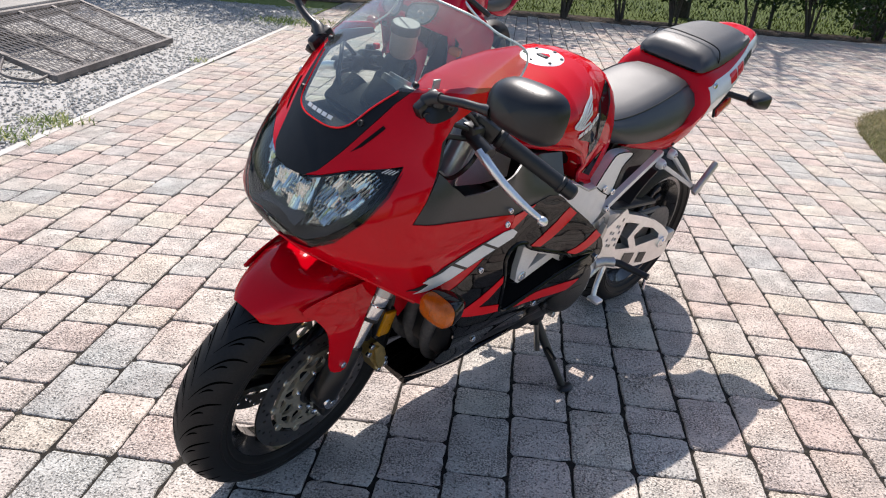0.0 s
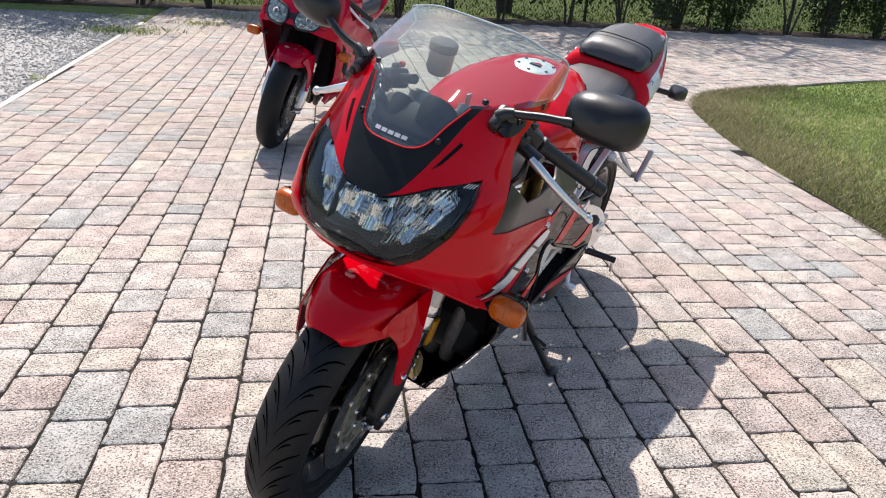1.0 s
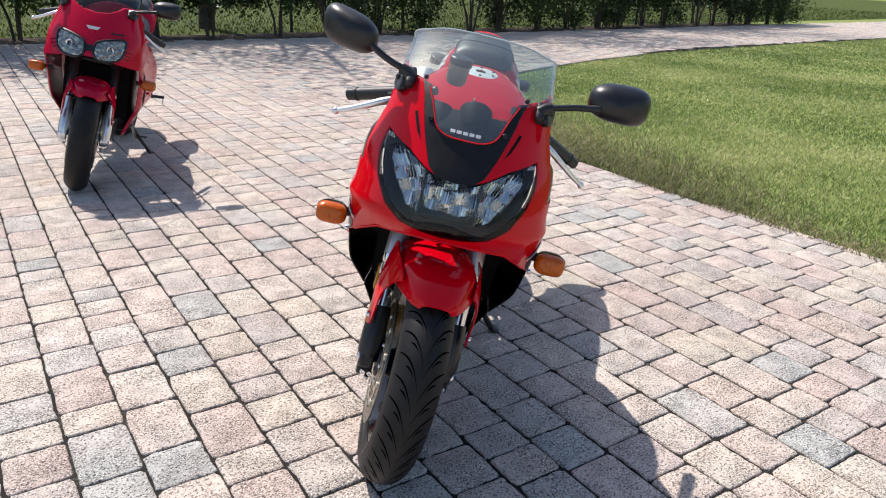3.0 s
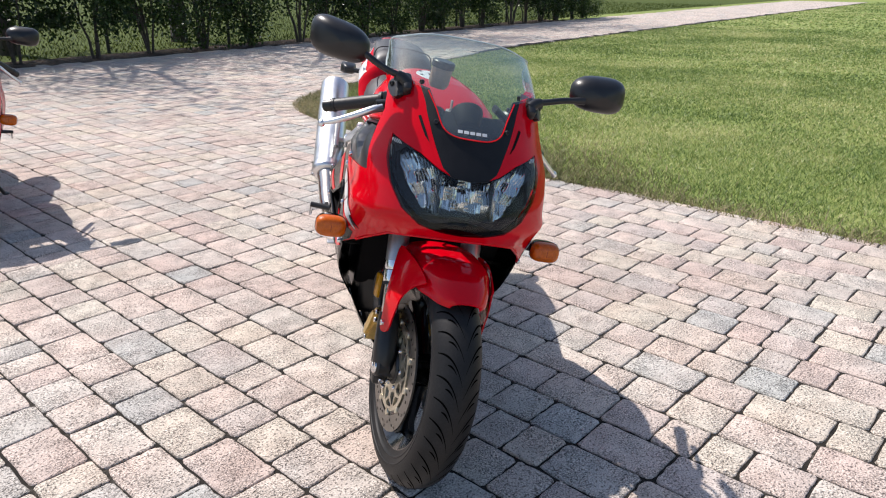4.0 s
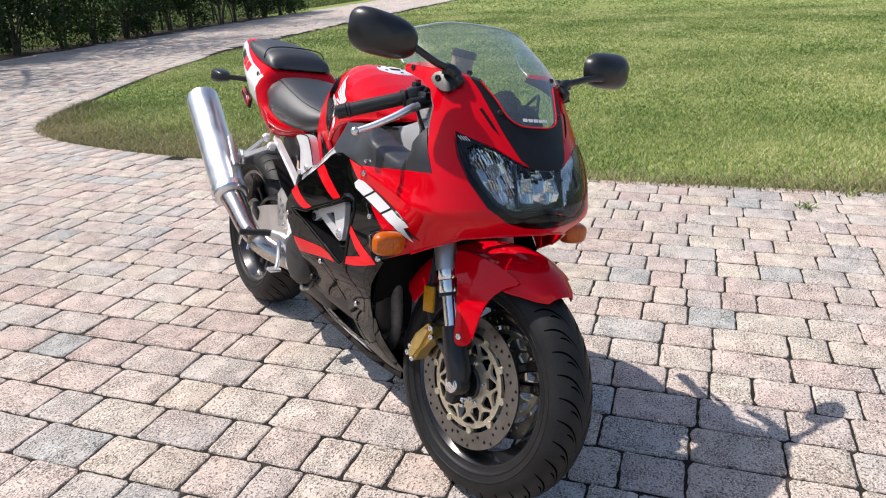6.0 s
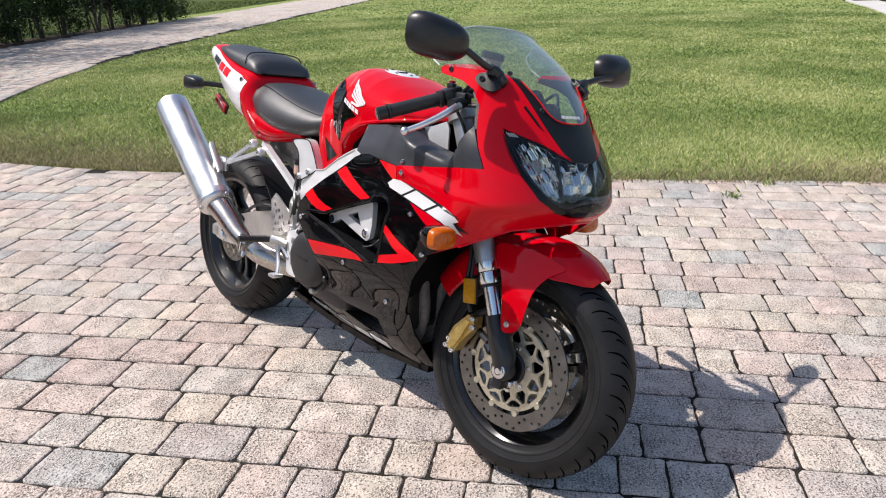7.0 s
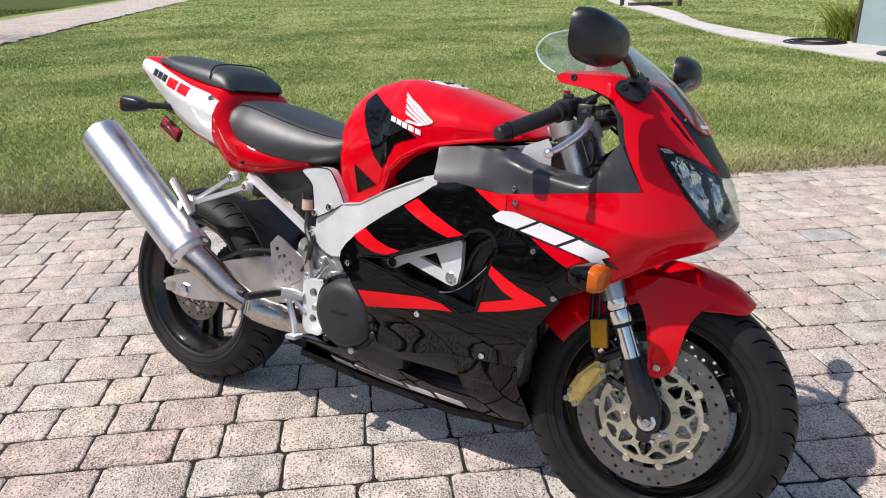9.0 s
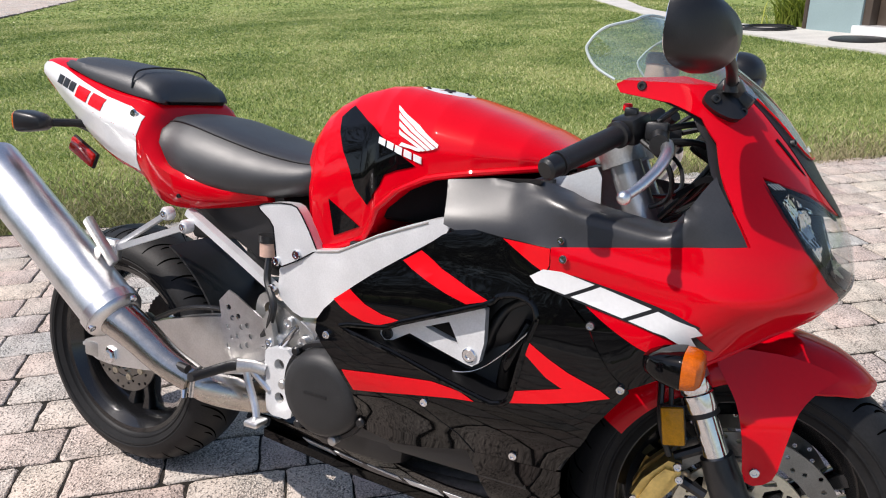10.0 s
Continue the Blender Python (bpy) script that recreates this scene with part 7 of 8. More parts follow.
# battery case under the seat, and the castings round the swingarm pivot
part("battery_case", Build().box((-1.00, 0, 0.682), (0.27, 0.17, 0.085), 0.015, Matrix.Rotation(radians(-6), 4, "Y")).box((-0.93, 0, 0.615), (0.10, 0.15, 0.09), 0.015), MATT, bike, "black battery case under the seat")
for s in (-1, 1):
    piv = smooth_line([(-0.875, 0.552), (-0.832, 0.532), (-0.745, 0.486), (-0.748, 0.440), (-0.800, 0.412), (-0.862, 0.420), (-0.890, 0.470), (-0.895, 0.520)], 3, True)
    pv_ = part("pivot_casting", Build().plate(piv, [circle(-0.857, 0.520, 0.015, 14)], min(s * 0.120, s * 0.134), max(s * 0.120, s * 0.134)), CAST, bike, "cast aluminium plate round the swingarm pivot")
    for bx, bz, br in ((-0.827, 0.452, 0.017), (-0.762, 0.466, 0.011), (-0.865, 0.440, 0.010), (-0.800, 0.500, 0.011)):
        part("pivot_boss", Build().lathe([(0.0, 0.010), (br * 0.45, 0.010), (br * 0.5, 0.014), (br, 0.014), (br * 1.15, 0.010), (br * 1.2, 0.0)], (bx, s * 0.134, bz), (0, s, 0), 18), ALU, pv_)
    part("brake_link", Build().tube(smooth_line([(-0.772, s * 0.150, 0.500), (-0.800, s * 0.154, 0.462), (-0.832, s * 0.156, 0.425), (-0.842, s * 0.158, 0.395)], 4), 0.006, 10), CHROME, pv_)
rh_ = part("rear_reservoir", Build().tube([(-0.880, -0.112, 0.628), (-0.880, -0.112, 0.660)], 0.019, 14), BUFF, bike, "buff rear brake reservoir with a black cap")
part("reservoir_cap", Build().tube([(-0.880, -0.112, 0.658), (-0.880, -0.112, 0.674)], 0.021, 14), SATIN, rh_)
part("reservoir_hose", Build().tube(smooth_line([(-0.875, -0.115, 0.63), (-0.868, -0.13, 0.58), (-0.835, -0.15, 0.535), (-0.85, -0.15, 0.48), (-0.88, -0.14, 0.45)], 5), 0.008, 8), SATIN, rh_)
part("rear_caliper", Build().box((-1.235, -0.115, 0.395), (0.075, 0.045, 0.05), 0.01, Matrix.Rotation(radians(20), 4, "Y")), SATIN, bike)
part("rear_brake_hose", Build().tube(smooth_line([(-1.21, -0.12, 0.425), (-1.10, -0.14, 0.475), (-1.0, -0.14, 0.495), (-0.93, -0.14, 0.49)], 5), 0.006, 8), SATIN, bike)

# ---- engine, covers, footrests ----
eng = part("engine", Build().box((-0.44, 0, 0.44), (0.44, 0.34, 0.30), 0.03), SATIN, bike, "black engine block")
part("gearbox", Build().box((-0.62, 0, 0.38), (0.24, 0.33, 0.26), 0.04), SATIN, eng)
part("cylinder_head", Build().box((-0.36, 0, 0.62), (0.26, 0.36, 0.16), 0.03, Matrix.Rotation(radians(-30), 4, "Y")), SATIN, eng)
part("radiator", Build().box((-0.205, 0, 0.53), (0.030, 0.36, 0.28), 0.01, Matrix.Rotation(radians(14), 4, "Y")), DARKIN, bike)
part("air_box", Build().box((-0.47, 0, 0.80), (0.36, 0.235, 0.12), 0.03), DARKIN, bike)
for k in range(4):
    y = -0.105 + 0.07 * k
    part("exhaust_header", Build().tube(smooth_line([(-0.25, y, 0.50), (-0.225, y, 0.42), (-0.225, y * 0.9, 0.33), (-0.285, y * 0.7, 0.235), (-0.42, y * 0.5 - 0.02, 0.205), (-0.62, y * 0.35 - 0.04, 0.205), (-0.80, -0.05, 0.22)], 6), 0.019, 12), RUST, bike, "stainless exhaust header")
for s in (-1, 1):
    cx_, cz_ = (-0.682, 0.388)
    cv = part("crankcase_cover", Build().lathe([(0.0, 0.035), (0.060, 0.034), (0.078, 0.029), (0.088, 0.018), (0.092, 0.0), (0.092, -0.03)], (cx_, s * 0.175, cz_), (0, s, 0), 44), CASE, bike, "dark grey round crankcase cover")
    part("cover_rim", Build().lathe([(0.094, 0.0), (0.102, 0.0), (0.104, -0.006), (0.104, -0.02)], (cx_, s * 0.176, cz_), (0, s, 0), 44), SATIN, cv)
    part("cover_word", Build().box((cx_, s * 0.211, cz_ + 0.006), (0.055, 0.001, 0.004)), SATIN, cv)
    for k in range(7):
        a = 0.5 + 2 * math.pi * k / 7
        part("boss", Build().lathe([(0.0, 0.012), (0.007, 0.012), (0.010, 0.009), (0.010, -0.012)], (cx_ + 0.100 * math.cos(a), s * 0.178, cz_ + 0.100 * math.sin(a)), (0, s, 0), 12), CAST if k % 2 else SATIN, cv)
    hp = [(-0.842, 0.425), (-0.835, 0.446), (-0.80, 0.452), (-0.772, 0.440), (-0.768, 0.36), (-0.772, 0.305), (-0.80, 0.298), (-0.836, 0.305), (-0.838, 0.36)]
    st_ = part("footrest_bracket", Build().plate(smooth_line(hp, 2, True), [circle(-0.804, 0.415, 0.013, 14), circle(-0.803, 0.342, 0.012, 14)], min(s * 0.150, s * 0.168), max(s * 0.150, s * 0.168)), SILVER, bike, "silver drilled footrest bracket")
    hs_ = [circle(-0.955 + 0.026 * i + 0.010 * (j % 2), 0.505 - 0.022 * j - 0.016 * i + 0.004, 0.0065, 9) for j in range(5) for i in range(4 if j < 3 else 3) if not (j == 0 and i == 3)]
    hg_o = [(-0.982, 0.520), (-0.955, 0.548), (-0.935, 0.540), (-0.838, 0.486), (-0.842, 0.452), (-0.90, 0.415), (-0.950, 0.390), (-0.966, 0.415)]
    hs_ = [c for c in hs_ if all(inside(p, hg_o) for p in c)]
    hpl = part("heel_plate", Build().plate(hg_o, hs_, min(s * 0.148, s * 0.152), max(s * 0.148, s * 0.152)), ALU, bike, "perforated aluminium heel plate")
    part("plate_stay", Build().loft([[Vector((x, s * 0.150, z)) + Vector((0.6 * u, s * v, u)) for u, v in ((-0.012, -0.008), (-0.012, 0.008), (0.012, 0.008), (0.012, -0.008))] for x, z in ((-0.85, 0.515), (-0.835, 0.46), (-0.83, 0.40), (-0.87, 0.395))]), CAST, hpl)
    bolt((-0.838, s * 0.160, 0.455), (0, s, 0), 0.009, hpl)
    bolt((-0.845, s * 0.160, 0.372), (0, s, 0), 0.009, hpl)
    fp = part("footpeg", Build().tube([(-0.888, s * 0.19, 0.404), (-0.905, s * 0.215, 0.404), (-0.915, s * 0.305, 0.408)], [0.010, 0.0115, 0.010], 12), MATT, bike, "black rubber footpeg on an aluminium bracket")
    part("peg_bracket", Build().tube([(-0.84, s * 0.165, 0.395), (-0.868, s * 0.178, 0.402), (-0.892, s * 0.198, 0.404)], [0.014, 0.013, 0.015], 12), CAST, fp)
    part("peg_feeler", Build().tube([(-0.915, s * 0.298, 0.400), (-0.917, s * 0.302, 0.365)], 0.005, 8), CHROME, fp)
    part("foot_lever", Build().tube(smooth_line([(-0.885, s * 0.178, 0.400), (-0.875, s * 0.180, 0.365), (-0.850, s * 0.190, 0.325), (-0.836, s * 0.20, 0.300)], 4), 0.008, 10).box((-0.828, s * 0.212, 0.298), (0.034, 0.04, 0.012), 0.004), ALU, bike, "aluminium foot lever")
    part("lever_stay", Build().tube([(-0.885, s * 0.172, 0.40), (-0.83, s * 0.165, 0.352)], 0.0085, 10), ALU, bike)

# ---- exhaust silencer on the right ----
m0, m1 = Vector((-1.614, -0.236, 0.772)), Vector((-1.196, -0.242, 0.464))
ax = (m1 - m0).normalized()
ln = (m1 - m0).length
muf = part("silencer", Build().lathe([(0.0, 0.006), (0.030, 0.004), (0.050, 0.0), (0.0605, 0.008), (0.062, 0.02), (0.062, ln - 0.03), (0.064, ln - 0.026), (0.064, ln - 0.004), (0.058, ln + 0.004), (0.040, ln + 0.010), (0.0, ln + 0.012)], m0, ax, 48), ALU, bike, "brushed aluminium exhaust silencer", 40)
for k in range(3):
    a = 2 * math.pi * k / 3 + 0.4
    sd = ax.orthogonal().normalized()
    up = ax.cross(sd)
    bolt(m1 + (sd * math.cos(a) + up * math.sin(a)) * 0.058 + ax * 0.002, ax, 0.009, muf)
part("tail_pipe", Build().lathe([(0.026, -0.004), (0.028, 0.02), (0.026, 0.02), (0.024, -0.004)], m0, ax, 24, True), DARKIN, muf)
part("end_band", Build().lathe([(0.0625, -0.012), (0.0655, -0.012), (0.0655, 0.012), (0.0625, 0.012)], m0 + ax * (ln - 0.02), ax, 48, True), ALU, muf)
strap = m0 + ax * (ln * 0.72)
part("silencer_strap", Build().lathe([(0.0605, -0.009), (0.0618, -0.008), (0.0618, 0.008), (0.0605, 0.009)], strap, ax, 48, True).box(strap + Vector((0.035, 0.06, 0.045)), (0.05, 0.016, 0.05), 0.004), ALU, muf)
p_ = m1 + ax * 0.01
link = part("link_pipe", Build().tube(smooth_line([p_ - ax * 0.02, p_ + Vector((0.05, 0.006, -0.022)), (-1.06, -0.230, 0.388), (-0.992, -0.220, 0.358)], 5), [0.046 - 0.015 * (i / 15) ** 0.9 for i in range(16)], 28), LINK, bike, "polished stainless link pipe")
part("mid_pipe", Build().tube(smooth_line([(-1.004, -0.216, 0.355), (-0.960, -0.182, 0.328), (-0.918, -0.130, 0.304), (-0.885, -0.075, 0.288), (-0.86, -0.02, 0.28)], 5), [0.026, 0.031, 0.034] + [0.036] * 18, 24), LINK, link, "heat-tinted stainless pipe")
part("pipe_clamp", Build().tube([(-1.000, -0.238, 0.338), (-0.994, -0.246, 0.322)], [0.007, 0.005], 8), CHROME, link)
part("pipe_shield", Build().tube([(-1.075, -0.232, 0.392), (-0.985, -0.242, 0.388)], 0.010, 10), MATT, link)

# ---- side stand, chain ----
sd_ = part("side_stand", Build().tube(smooth_line([(-0.66, 0.135, 0.24), (-0.675, 0.185, 0.17), (-0.69, 0.238, 0.10), (-0.70, 0.270, 0.058)], 4), [0.013] * 6 + [0.011] * 7, 12), SATIN, bike, "black steel side stand")
part("stand_foot", Build().ball((-0.703, 0.279, 0.060), (0.030, 0.020, 0.008), 8, Matrix.Rotation(radians(10.7), 4, "X")), SATIN, sd_)
part("stand_spring", Build().tube([(-0.645, 0.15, 0.235), (-0.655, 0.175, 0.15)], 0.008, 8), STEEL, sd_)
part("stand_tang", Build().tube([(-0.675, 0.19, 0.165), (-0.64, 0.245, 0.175)], 0.006, 8), SATIN, sd_)
part("stand_mount", Build().box((-0.655, 0.125, 0.26), (0.06, 0.05, 0.06), 0.01), SATIN, sd_)
part("rear_sprocket", Build().plate([(RAX + (0.112 + 0.005 * (i % 2)) * math.cos(i * math.pi / 42), RAZ + (0.112 + 0.005 * (i % 2)) * math.sin(i * math.pi / 42)) for i in range(84)], [circle(RAX, RAZ, 0.05, 24)], 0.082, 0.088), RUST, bike)
part("drive_chain", Build().tube([(-0.80, 0.086, 0.455), (RAX + 0.02, 0.086, RAZ + 0.117)], 0.010, 6).tube([(-0.80, 0.086, 0.385), (RAX + 0.02, 0.086, RAZ - 0.117)], 0.010, 6), RUST, bike)
part("chain_guard", Build().box((-1.08, 0.088, 0.50), (0.34, 0.04, 0.012), 0.004, Matrix.Rotation(radians(-7), 4, "Y")), MATT, bike)


# ---- the older motorcycle behind it ----
f2 = Vector((-0.36, -0.933, 0)).normalized()
l2 = Vector((-f2.y, f2.x, 0))
a2 = radians(11.5)
u2 = Vector((0, 0, math.cos(a2))) + l2 * math.sin(a2)
w2 = l2 * math.cos(a2) - Vector((0, 0, math.sin(a2)))
p2 = Vector((-0.733, 4.535, 0)) - f2 * FAX
BIKE2 = Matrix(((f2.x, w2.x, u2.x, p2.x), (f2.y, w2.y, u2.y, p2.y), (f2.z, w2.z, u2.z, p2.z), (0, 0, 0, 1)))
bike2 = thing("motorcycle", "older crimson sports motorcycle with twin round headlights on its stand", "motorcycle", BIKE2)
painted = {}
# strong tone blotches stand in for bright and dark reflections in the facets
REFLECT_OLD = mat("mottled_reflector", (0.52, 0.505, 0.47), 0.16, 0.9, 0.6, 55, 0.35, 160)


def take(ob, parent, deep=True):
    """A part of the same make for the second machine, in its own paint."""
    c = ob.copy()
    kin = ob.name.split(".")[0]
    if kin in ("fork_bottom", "slider", "fork_leg", "fork_clamp"):
        c.data = ob.data.copy()
        c.data.materials[0] = ALU if kin in ("fork_bottom", "slider") else SATIN
    if c.data.materials[0] in (RED, RED_FLAT):
        if ob.data not in painted:
            painted[ob.data] = ob.data.copy()
            painted[ob.data].materials[0] = CRIMSON
        c.data = painted[ob.data]
    scene.collection.objects.link(c)
    c.parent = parent
    if deep:
        for k in ob.children:
            if not k.name.startswith("tread_groove"):
                take(k, c)


for ob in list(bike.children):
    kind_ = ob.name.split(".")[0]
    if kind_ in ("front_tyre", "front_rim", "front_brake_disc", "fork_leg", "front_mudguard", "brake_caliper", "rear_tyre", "rear_rim", "seat", "pillion_seat", "frame_spar", "handlebar", "side_stand",
                 "mirror_mount", "engine", "silencer", "link_pipe", "swingarm", "radiator", "fork_clamp", "footpeg", "front_signal", "inner_tray", "exhaust_header"):
        take(ob, bike2)
    elif kind_ in ("tail_cowl", "fuel_tank"):
        take(ob, bike2, False)
SHELL = [(0.0, 0.985), (0.06, 0.992), (0.105, 1.012), (0.0, 1.030, "x"), (-0.12, 1.03, "x"), (-0.16, 1.0, "x"), (-0.10, 0.90, "x"), (-0.16, 0.82, "x"), (-0.42, 0.80, "x"), (-0.62, 0.70, "x"), (-0.66, 0.52, "x"), (-0.60, 0.36, "x"),
         (-0.46, 0.26, "x"), (-0.30, 0.23, "x"), (-0.185, 0.28, "x"), (-0.115, 0.40, "x"), (-0.055, 0.52, "x"), (0.005, 0.64, "x"), (0.060, 0.715, "x"), (0.115, 0.752), (0.06, 0.764), (0.0, 0.768)]
shell = front_panel("fairing", SHELL, CRIMSON, 0.002, parent=bike2, step=0.022, label="crimson full fairing with a dark front opening")
front_panel("windscreen", [(0.0, 1.135), (0.07, 1.13), (0.118, 1.118), (0.15, 1.10), (-0.19, 1.07, "x"), (-0.12, 1.035, "x"), (0.0, 1.034, "x"), (0.10, 1.016), (0.06, 0.996), (0.0, 0.989)], glass("smoked_screen", (0.30, 0.32, 0.33)), 0.004, 0.002, 0.03, parent=bike2, label="smoked windscreen")
for s in (-1, 1):
    lamp = [(s * sy_(y, z), z) for y, z in smooth_line([(0.024, 0.782), (0.024, 0.826), (0.036, 0.848), (0.075, 0.862), (0.122, 0.872), (0.152, 0.872), (0.162, 0.852), (0.156, 0.80), (0.134, 0.768), (0.10, 0.757), (0.052, 0.757)], 3, True)]
    lp = part("headlight", Build().skin(lamp, [], lambda a, z: F3(a, z, 0.014), 0.003, 0.02), LENS_OLD, bike2, "clear headlight with chrome reflector")
    part("reflector", Build().skin(lamp, [], lambda a, z, s=s: F3(a, z, 0.0068 + 0.003 * abs(math.sin(a * 130)) + 0.0035 * math.sin(z * 210) * math.sin(a * 95 + z * 60) - 0.25 * max(0.0, 0.0016 - (a - s * sy_(0.095, 0.815)) ** 2 - (z - 0.815) ** 2) ** 0.5 ** 1.0 * 0.3), 0.001, 0.007), REFLECT_OLD, lp)
    rimp = [F3(a, z, 0.010) for a, z in lamp]
    part("headlight_rim", Build().tube(rimp + [rimp[0]], 0.006, 6), SATIN, lp)
    part("bulb_ring", Build().lathe([(0.012, 0.004), (0.018, 0.008), (0.020, 0.002)], F3(s * sy_(0.095, 0.815), 0.815, 0.008), (1, s * 0.3, 0), 16), CHROME, lp)
    for k in range(9):
        y0, z0 = 0.172 + 0.012 * (k % 3) - 0.008 * (k // 3), 0.815 - 0.016 * (k // 3) - 0.004 * (k % 3)
        part("vent_hole", Build().ball(F3(s * sy_(y0, z0), z0, 0.002), (0.004, 0.004, 0.004), 5), DARKIN, shell)
    side_panel("side_duct", [(-0.10, 0.66), (-0.03, 0.70), (-0.045, 0.64), (-0.09, 0.60)], s, DARKIN, out=0.004, thick=0.001, parent=bike2)
    side_panel("side_vent", [(-0.20, 0.56), (-0.10, 0.62), (-0.12, 0.52), (-0.22, 0.46)], s, DARKIN, out=0.004, thick=0.001, parent=bike2)
part("lamp_bridge", Build().skin([(sy_(y, z), z) for y, z in ((-0.028, 0.795), (0.028, 0.795), (0.030, 0.828), (-0.030, 0.828))], [], lambda a, z: F3(a, z, 0.004), 0.001, 0.02), SATIN, bike2)
part("nose_badge", Build().skin([(sy_(y, z), z) for y, z in ((-0.034, 0.918), (0.034, 0.918), (0.022, 0.903), (-0.022, 0.903))], [], lambda a, z: F3(a, z, 0.004), 0.001, 0.02), WHITE, bike2)
part("nose_emblem", Build().lathe([(0, 0.003), (0.009, 0.003), (0.011, 0.0)], F3(0.0, 0.884, 0.003), (1, 0, 0.3), 14), CRIMSON, bike2)
for k in range(3):
    part("nose_word", Build().skin([(sy_(y, z), z) for y, z in ((0.085 + 0.022 * k, 0.893), (0.103 + 0.022 * k, 0.893), (0.105 + 0.022 * k, 0.902), (0.087 + 0.022 * k, 0.902))], [], lambda a, z: F3(a, z, 0.004), 0.001, 0.02), SATIN, bike2)
part("inner_dark", Build().box((-0.18, 0, 0.58), (0.12, 0.36, 0.40), 0.03), DARKIN, bike2)


# ---- the driveway's pavers ----
COURSE, JOINT, ALONG, SKEW = 0.1622, 0.0052, 0.0060, 0.0284
drive_thing = thing("driveway", "driveway of tumbled pink, buff and grey pavers in straight courses", "driveway", kind="structure")
LENGTHS = (0.128, 0.167, 0.167, 0.244, 0.244)


def outline(a, b, c, per):
    """Round a block: clipped corners and a few points along each side."""
    out = []
    for (px, py), (qx, qy) in zip(((a, -b), (a, b), (-a, b), (-a, -b)), ((a, b), (-a, b), (-a, -b), (a, -b))):
        for k in range(per):
            t = c + (1 - 2 * c) * k / (per - 1)
            out.append((px + (qx - px) * t, py + (qy - py) * t))
    return out


def block_rings(length, width, r, per):
    """A tumbled block: chipped, wandering edges and a pillowed upper rim."""
    n = 4 * per
    drift = [r.gauss(0, 0.0010) for _ in range(n)]
    drift = [0.5 * drift[k] + 0.25 * (drift[k - 1] + drift[(k + 1) % n]) + r.gauss(0, 0.0009) for k in range(n)]
    chips = [r.uniform(0.001, 0.0045) if r.random() < 0.10 else 0.0 for _ in range(n)]
    rings = []
    for inset, z in ((0.0065, 0.0), (0.0022, -0.0014), (0.0004, -0.0050), (0.0, -0.03)):
        ring = []
        for k, (px, py) in enumerate(outline(width / 2, length / 2, 0.055, per)):
            e = inset * (1.0 + 0.35 * r.uniform(-1, 1)) + drift[k] + (chips[k] if z > -0.01 else 0.0)
            m_ = math.hypot(px, py)
            ux_, uy_ = (math.copysign(1, px) if abs(px) > width / 2 - 0.012 else px / m_), (math.copysign(1, py) if abs(py) > length / 2 - 0.014 else py / m_ * 0.2)
            ring.append((px - ux_ * e, py - uy_ * e, z - (0.4 * chips[k] if z == 0.0 else 0.0)))
        rings.append(ring)
    return rings


def paver(length, width, seed):
    me = Build().loft(block_rings(length, width, random.Random(seed), 7)).mesh("paver", 60)
    me.materials.append(PAVE_PIECE)
    return me


KINDS = {(ln, k): paver(ln - JOINT, COURSE - ALONG, int(ln * 1000) + k) for ln in sorted(set(LENGTHS)) for k in range(9)}
near, field_v, field_f = 0, [], []
# a border course laid square to the rounded tip of the lawn
BAND = [p for p in smooth_line(LAWN_EDGE, 4) if p[1] > 4.6 and p[0] < 9.0]
walked, at = 0.0, 0.05
for (xa, ya), (xb, yb) in zip(BAND, BAND[1:]):
    seg = math.dist((xa, ya), (xb, yb))
    while at < walked + seg:
        q = (at - walked) / seg
        d = Vector((xb - xa, yb - ya)).normalized()
        nn = Vector((-d.y, d.x))
        c = Vector((xa + (xb - xa) * q, ya + (yb - ya) * q)) + nn * 0.125
        n0 = len(field_v)
        for inset, z in ((0.004, 0.001), (0.0, -0.003), (0.0, -0.03)):
            for u, v in ((-1, -1), (1, -1), (1, 1), (-1, 1)):
                e = c + d * u * (0.0775 - inset) + nn * v * (0.115 - inset)
                field_v.append((e.x, e.y, z))
        field_f.append((n0, n0 + 1, n0 + 2, n0 + 3))
        for k in (0, 4):
            for i in range(4):
                field_f.append((n0 + k + i, n0 + k + 4 + i, n0 + k + 4 + (i + 1) % 4, n0 + k + (i + 1) % 4))
        at += 0.1665
    walked += seg
rr = random.Random(42)
EDGE_Y = [p[1] for p in LAWN_EDGE if p[1] < 6.3]
EDGE_X = [p[0] for p in LAWN_EDGE if p[1] < 6.3]
X0 = -1.2856 - 16 * COURSE
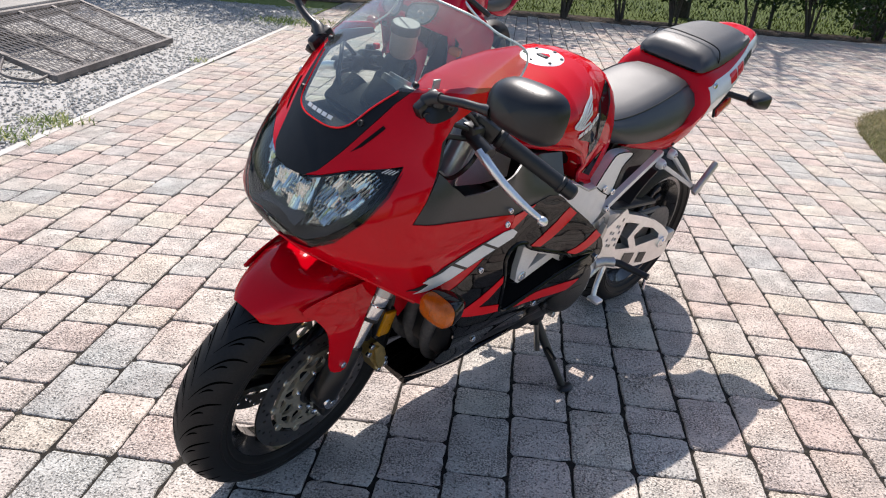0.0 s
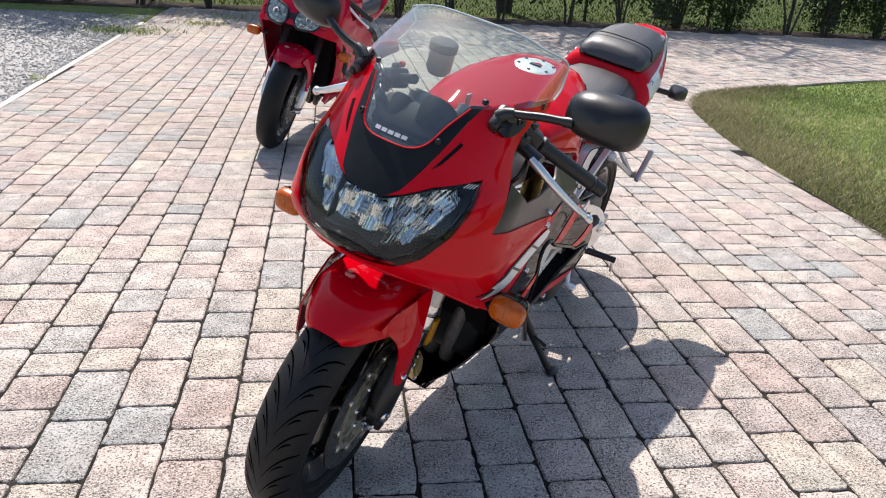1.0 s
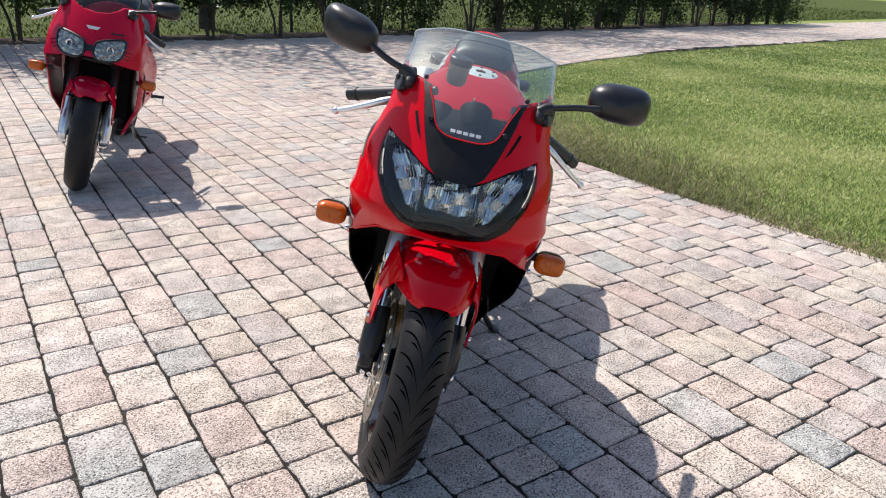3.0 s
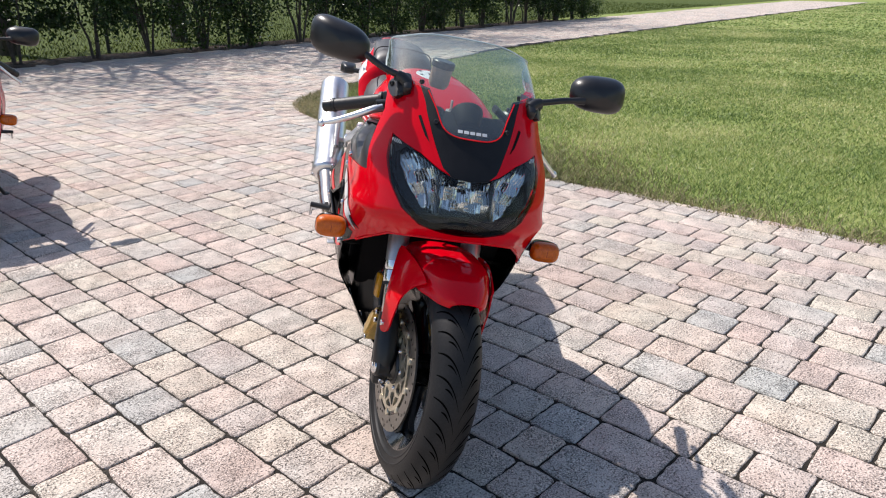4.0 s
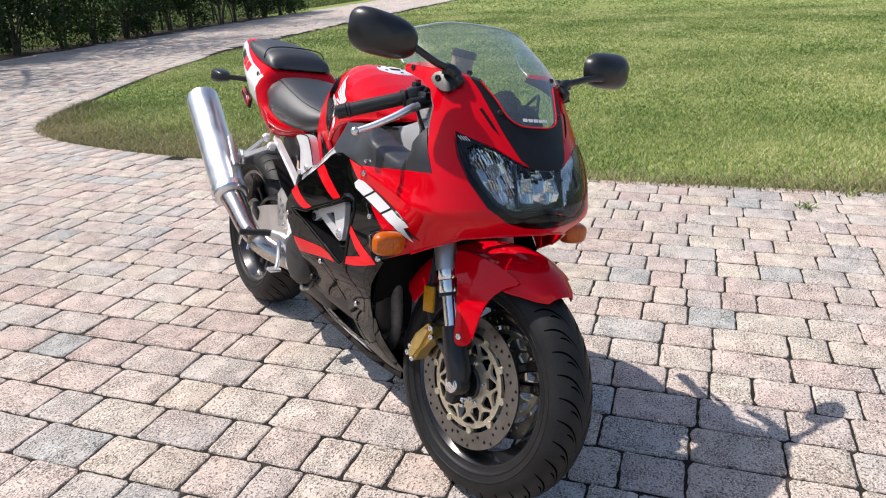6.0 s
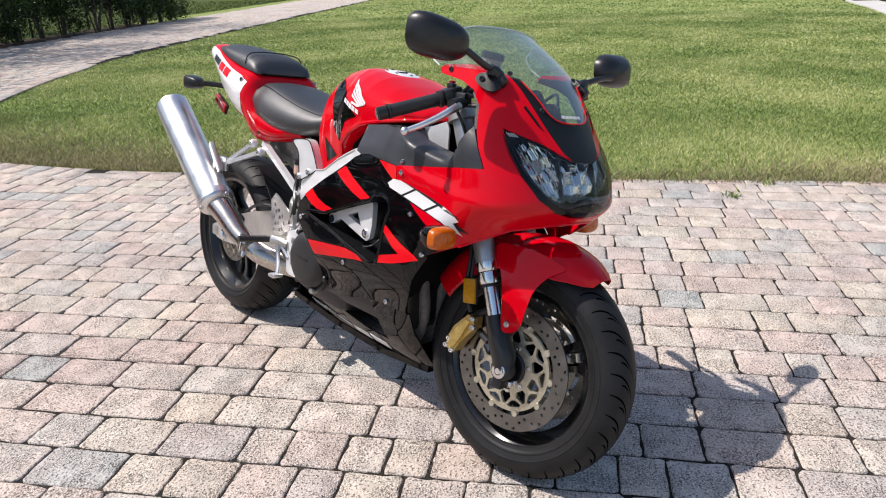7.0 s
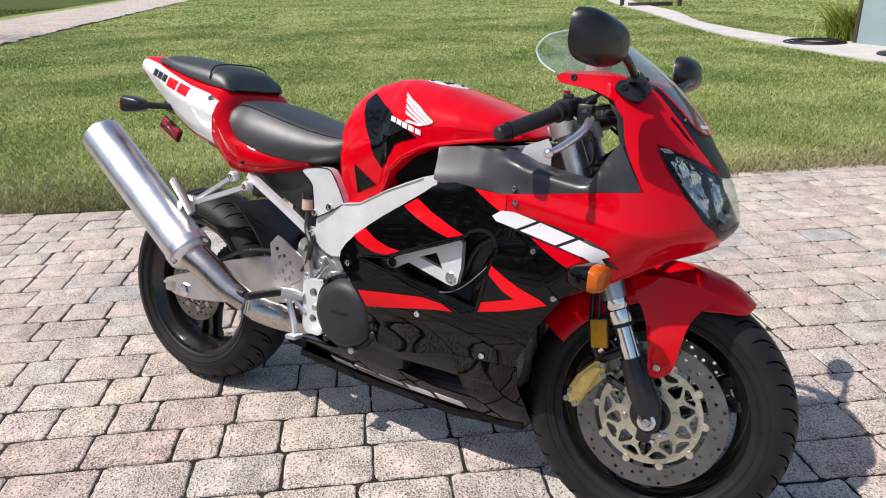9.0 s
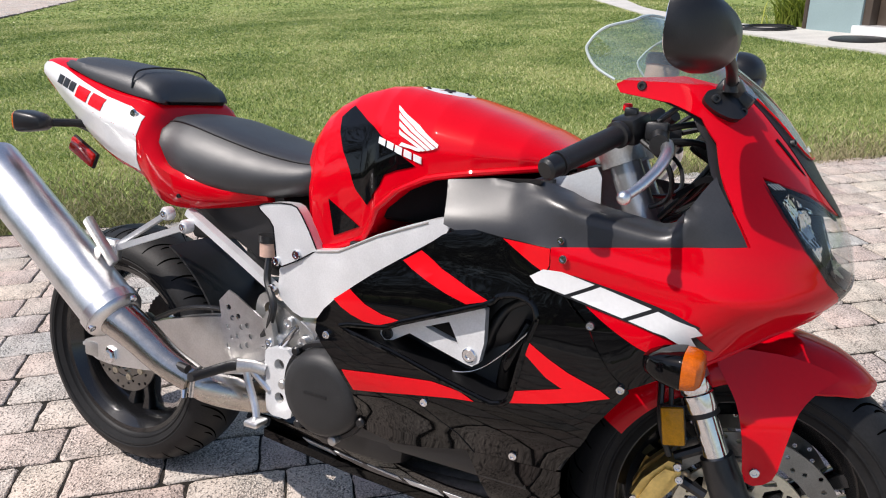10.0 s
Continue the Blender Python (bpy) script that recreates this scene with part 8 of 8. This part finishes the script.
for i in range(0, 310):
    cx0 = X0 + (i + 0.5) * COURSE
    # the courses run a little askew to the lawn's edge
    y, y1 = (-7.0, far_y(cx0 + 0.3)) if cx0 + SKEW * 4 < 2.62 else (lawn_y(cx0 + 0.2) - 0.4, far_y(cx0 + 0.3))
    if cx0 < -3.2 or cx0 > 45.4:
        continue
    y += rr.random() * 0.2
    while y < y1:
        ln = rr.choice(LENGTHS)
        cy = y + ln / 2
        cx = cx0 + SKEW * cy + 0.0016 * math.sin(cy * 1.1 + 0.4 * i)
        y += ln
        # pieces cut along the edging and the lawn
        lo_, hi_ = max(cx - COURSE / 2, -2.582), min(cx + COURSE / 2, float(np.interp(cy, EDGE_Y, EDGE_X)) - 0.002 if cy < 4.6 else 99.0)
        if hi_ - lo_ < 0.035:
            continue
        cut = hi_ - lo_ < COURSE - 0.001
        cx, wide = (lo_ + hi_) / 2, hi_ - lo_
        if cx > 2.1 and cy > 4.2 and min((cx - q[0]) ** 2 + (cy - q[1]) ** 2 for q in BAND) < 0.16 ** 2:
            continue
        if cx > 2.36 and cy > 4.6 and cy - ln / 2 < lawn_y(cx):
            continue
        if -1.75 < cx < 1.15 and 0.25 < cy < 3.55 and near < 330 and not cut:
            ob = new("paver", KINDS[(ln, rr.randrange(9))])
            ob.location = (cx, cy, rr.uniform(-0.001, 0.0015))
            ob.rotation_euler = (rr.gauss(0, 0.007), rr.gauss(0, 0.007), rr.gauss(0, 0.006) - SKEW + (math.pi if rr.random() < 0.5 else 0))
            ob.parent = drive_thing
            near += 1
        else:
            n0, tz, rot = len(field_v), rr.uniform(-0.001, 0.002), rr.gauss(0, 0.006) - SKEW
            sx, sy = rr.gauss(0, 0.008), rr.gauss(0, 0.008)
            if cx > 2.0 and cy > 4.2 and min((cx - q[0]) ** 2 + (cy - q[1]) ** 2 for q in BAND) < 0.36 ** 2:
                tz = -0.003
            per = 6 if cx < 2.5 and -1.5 < cy < 5.5 else 3
            for ring in block_rings(ln - JOINT, wide - ALONG, rr, per):
                field_v += [(cx + qx - qy * rot, cy + qy + qx * rot, qz + tz + sx * qx + sy * qy) for qx, qy, qz in ring]
            m_ = 4 * per
            # the face in strips from side to side
            field_f += [(n0 + k, n0 + k + 1, n0 + m_ - 2 - k, n0 + m_ - 1 - k) for k in range(m_ // 2 - 1)]
            for k in (0, m_, 2 * m_):
                field_f += [(n0 + k + q, n0 + k + m_ + q, n0 + k + m_ + (q + 1) % m_, n0 + k + (q + 1) % m_) for q in range(m_)]
me = raw_mesh("paver_field", field_v, field_f)
me.materials.append(PAVE_FIELD)
ob = new("paver_field", me)
ob.parent = drive_thing
ob["kind"] = "stuff"
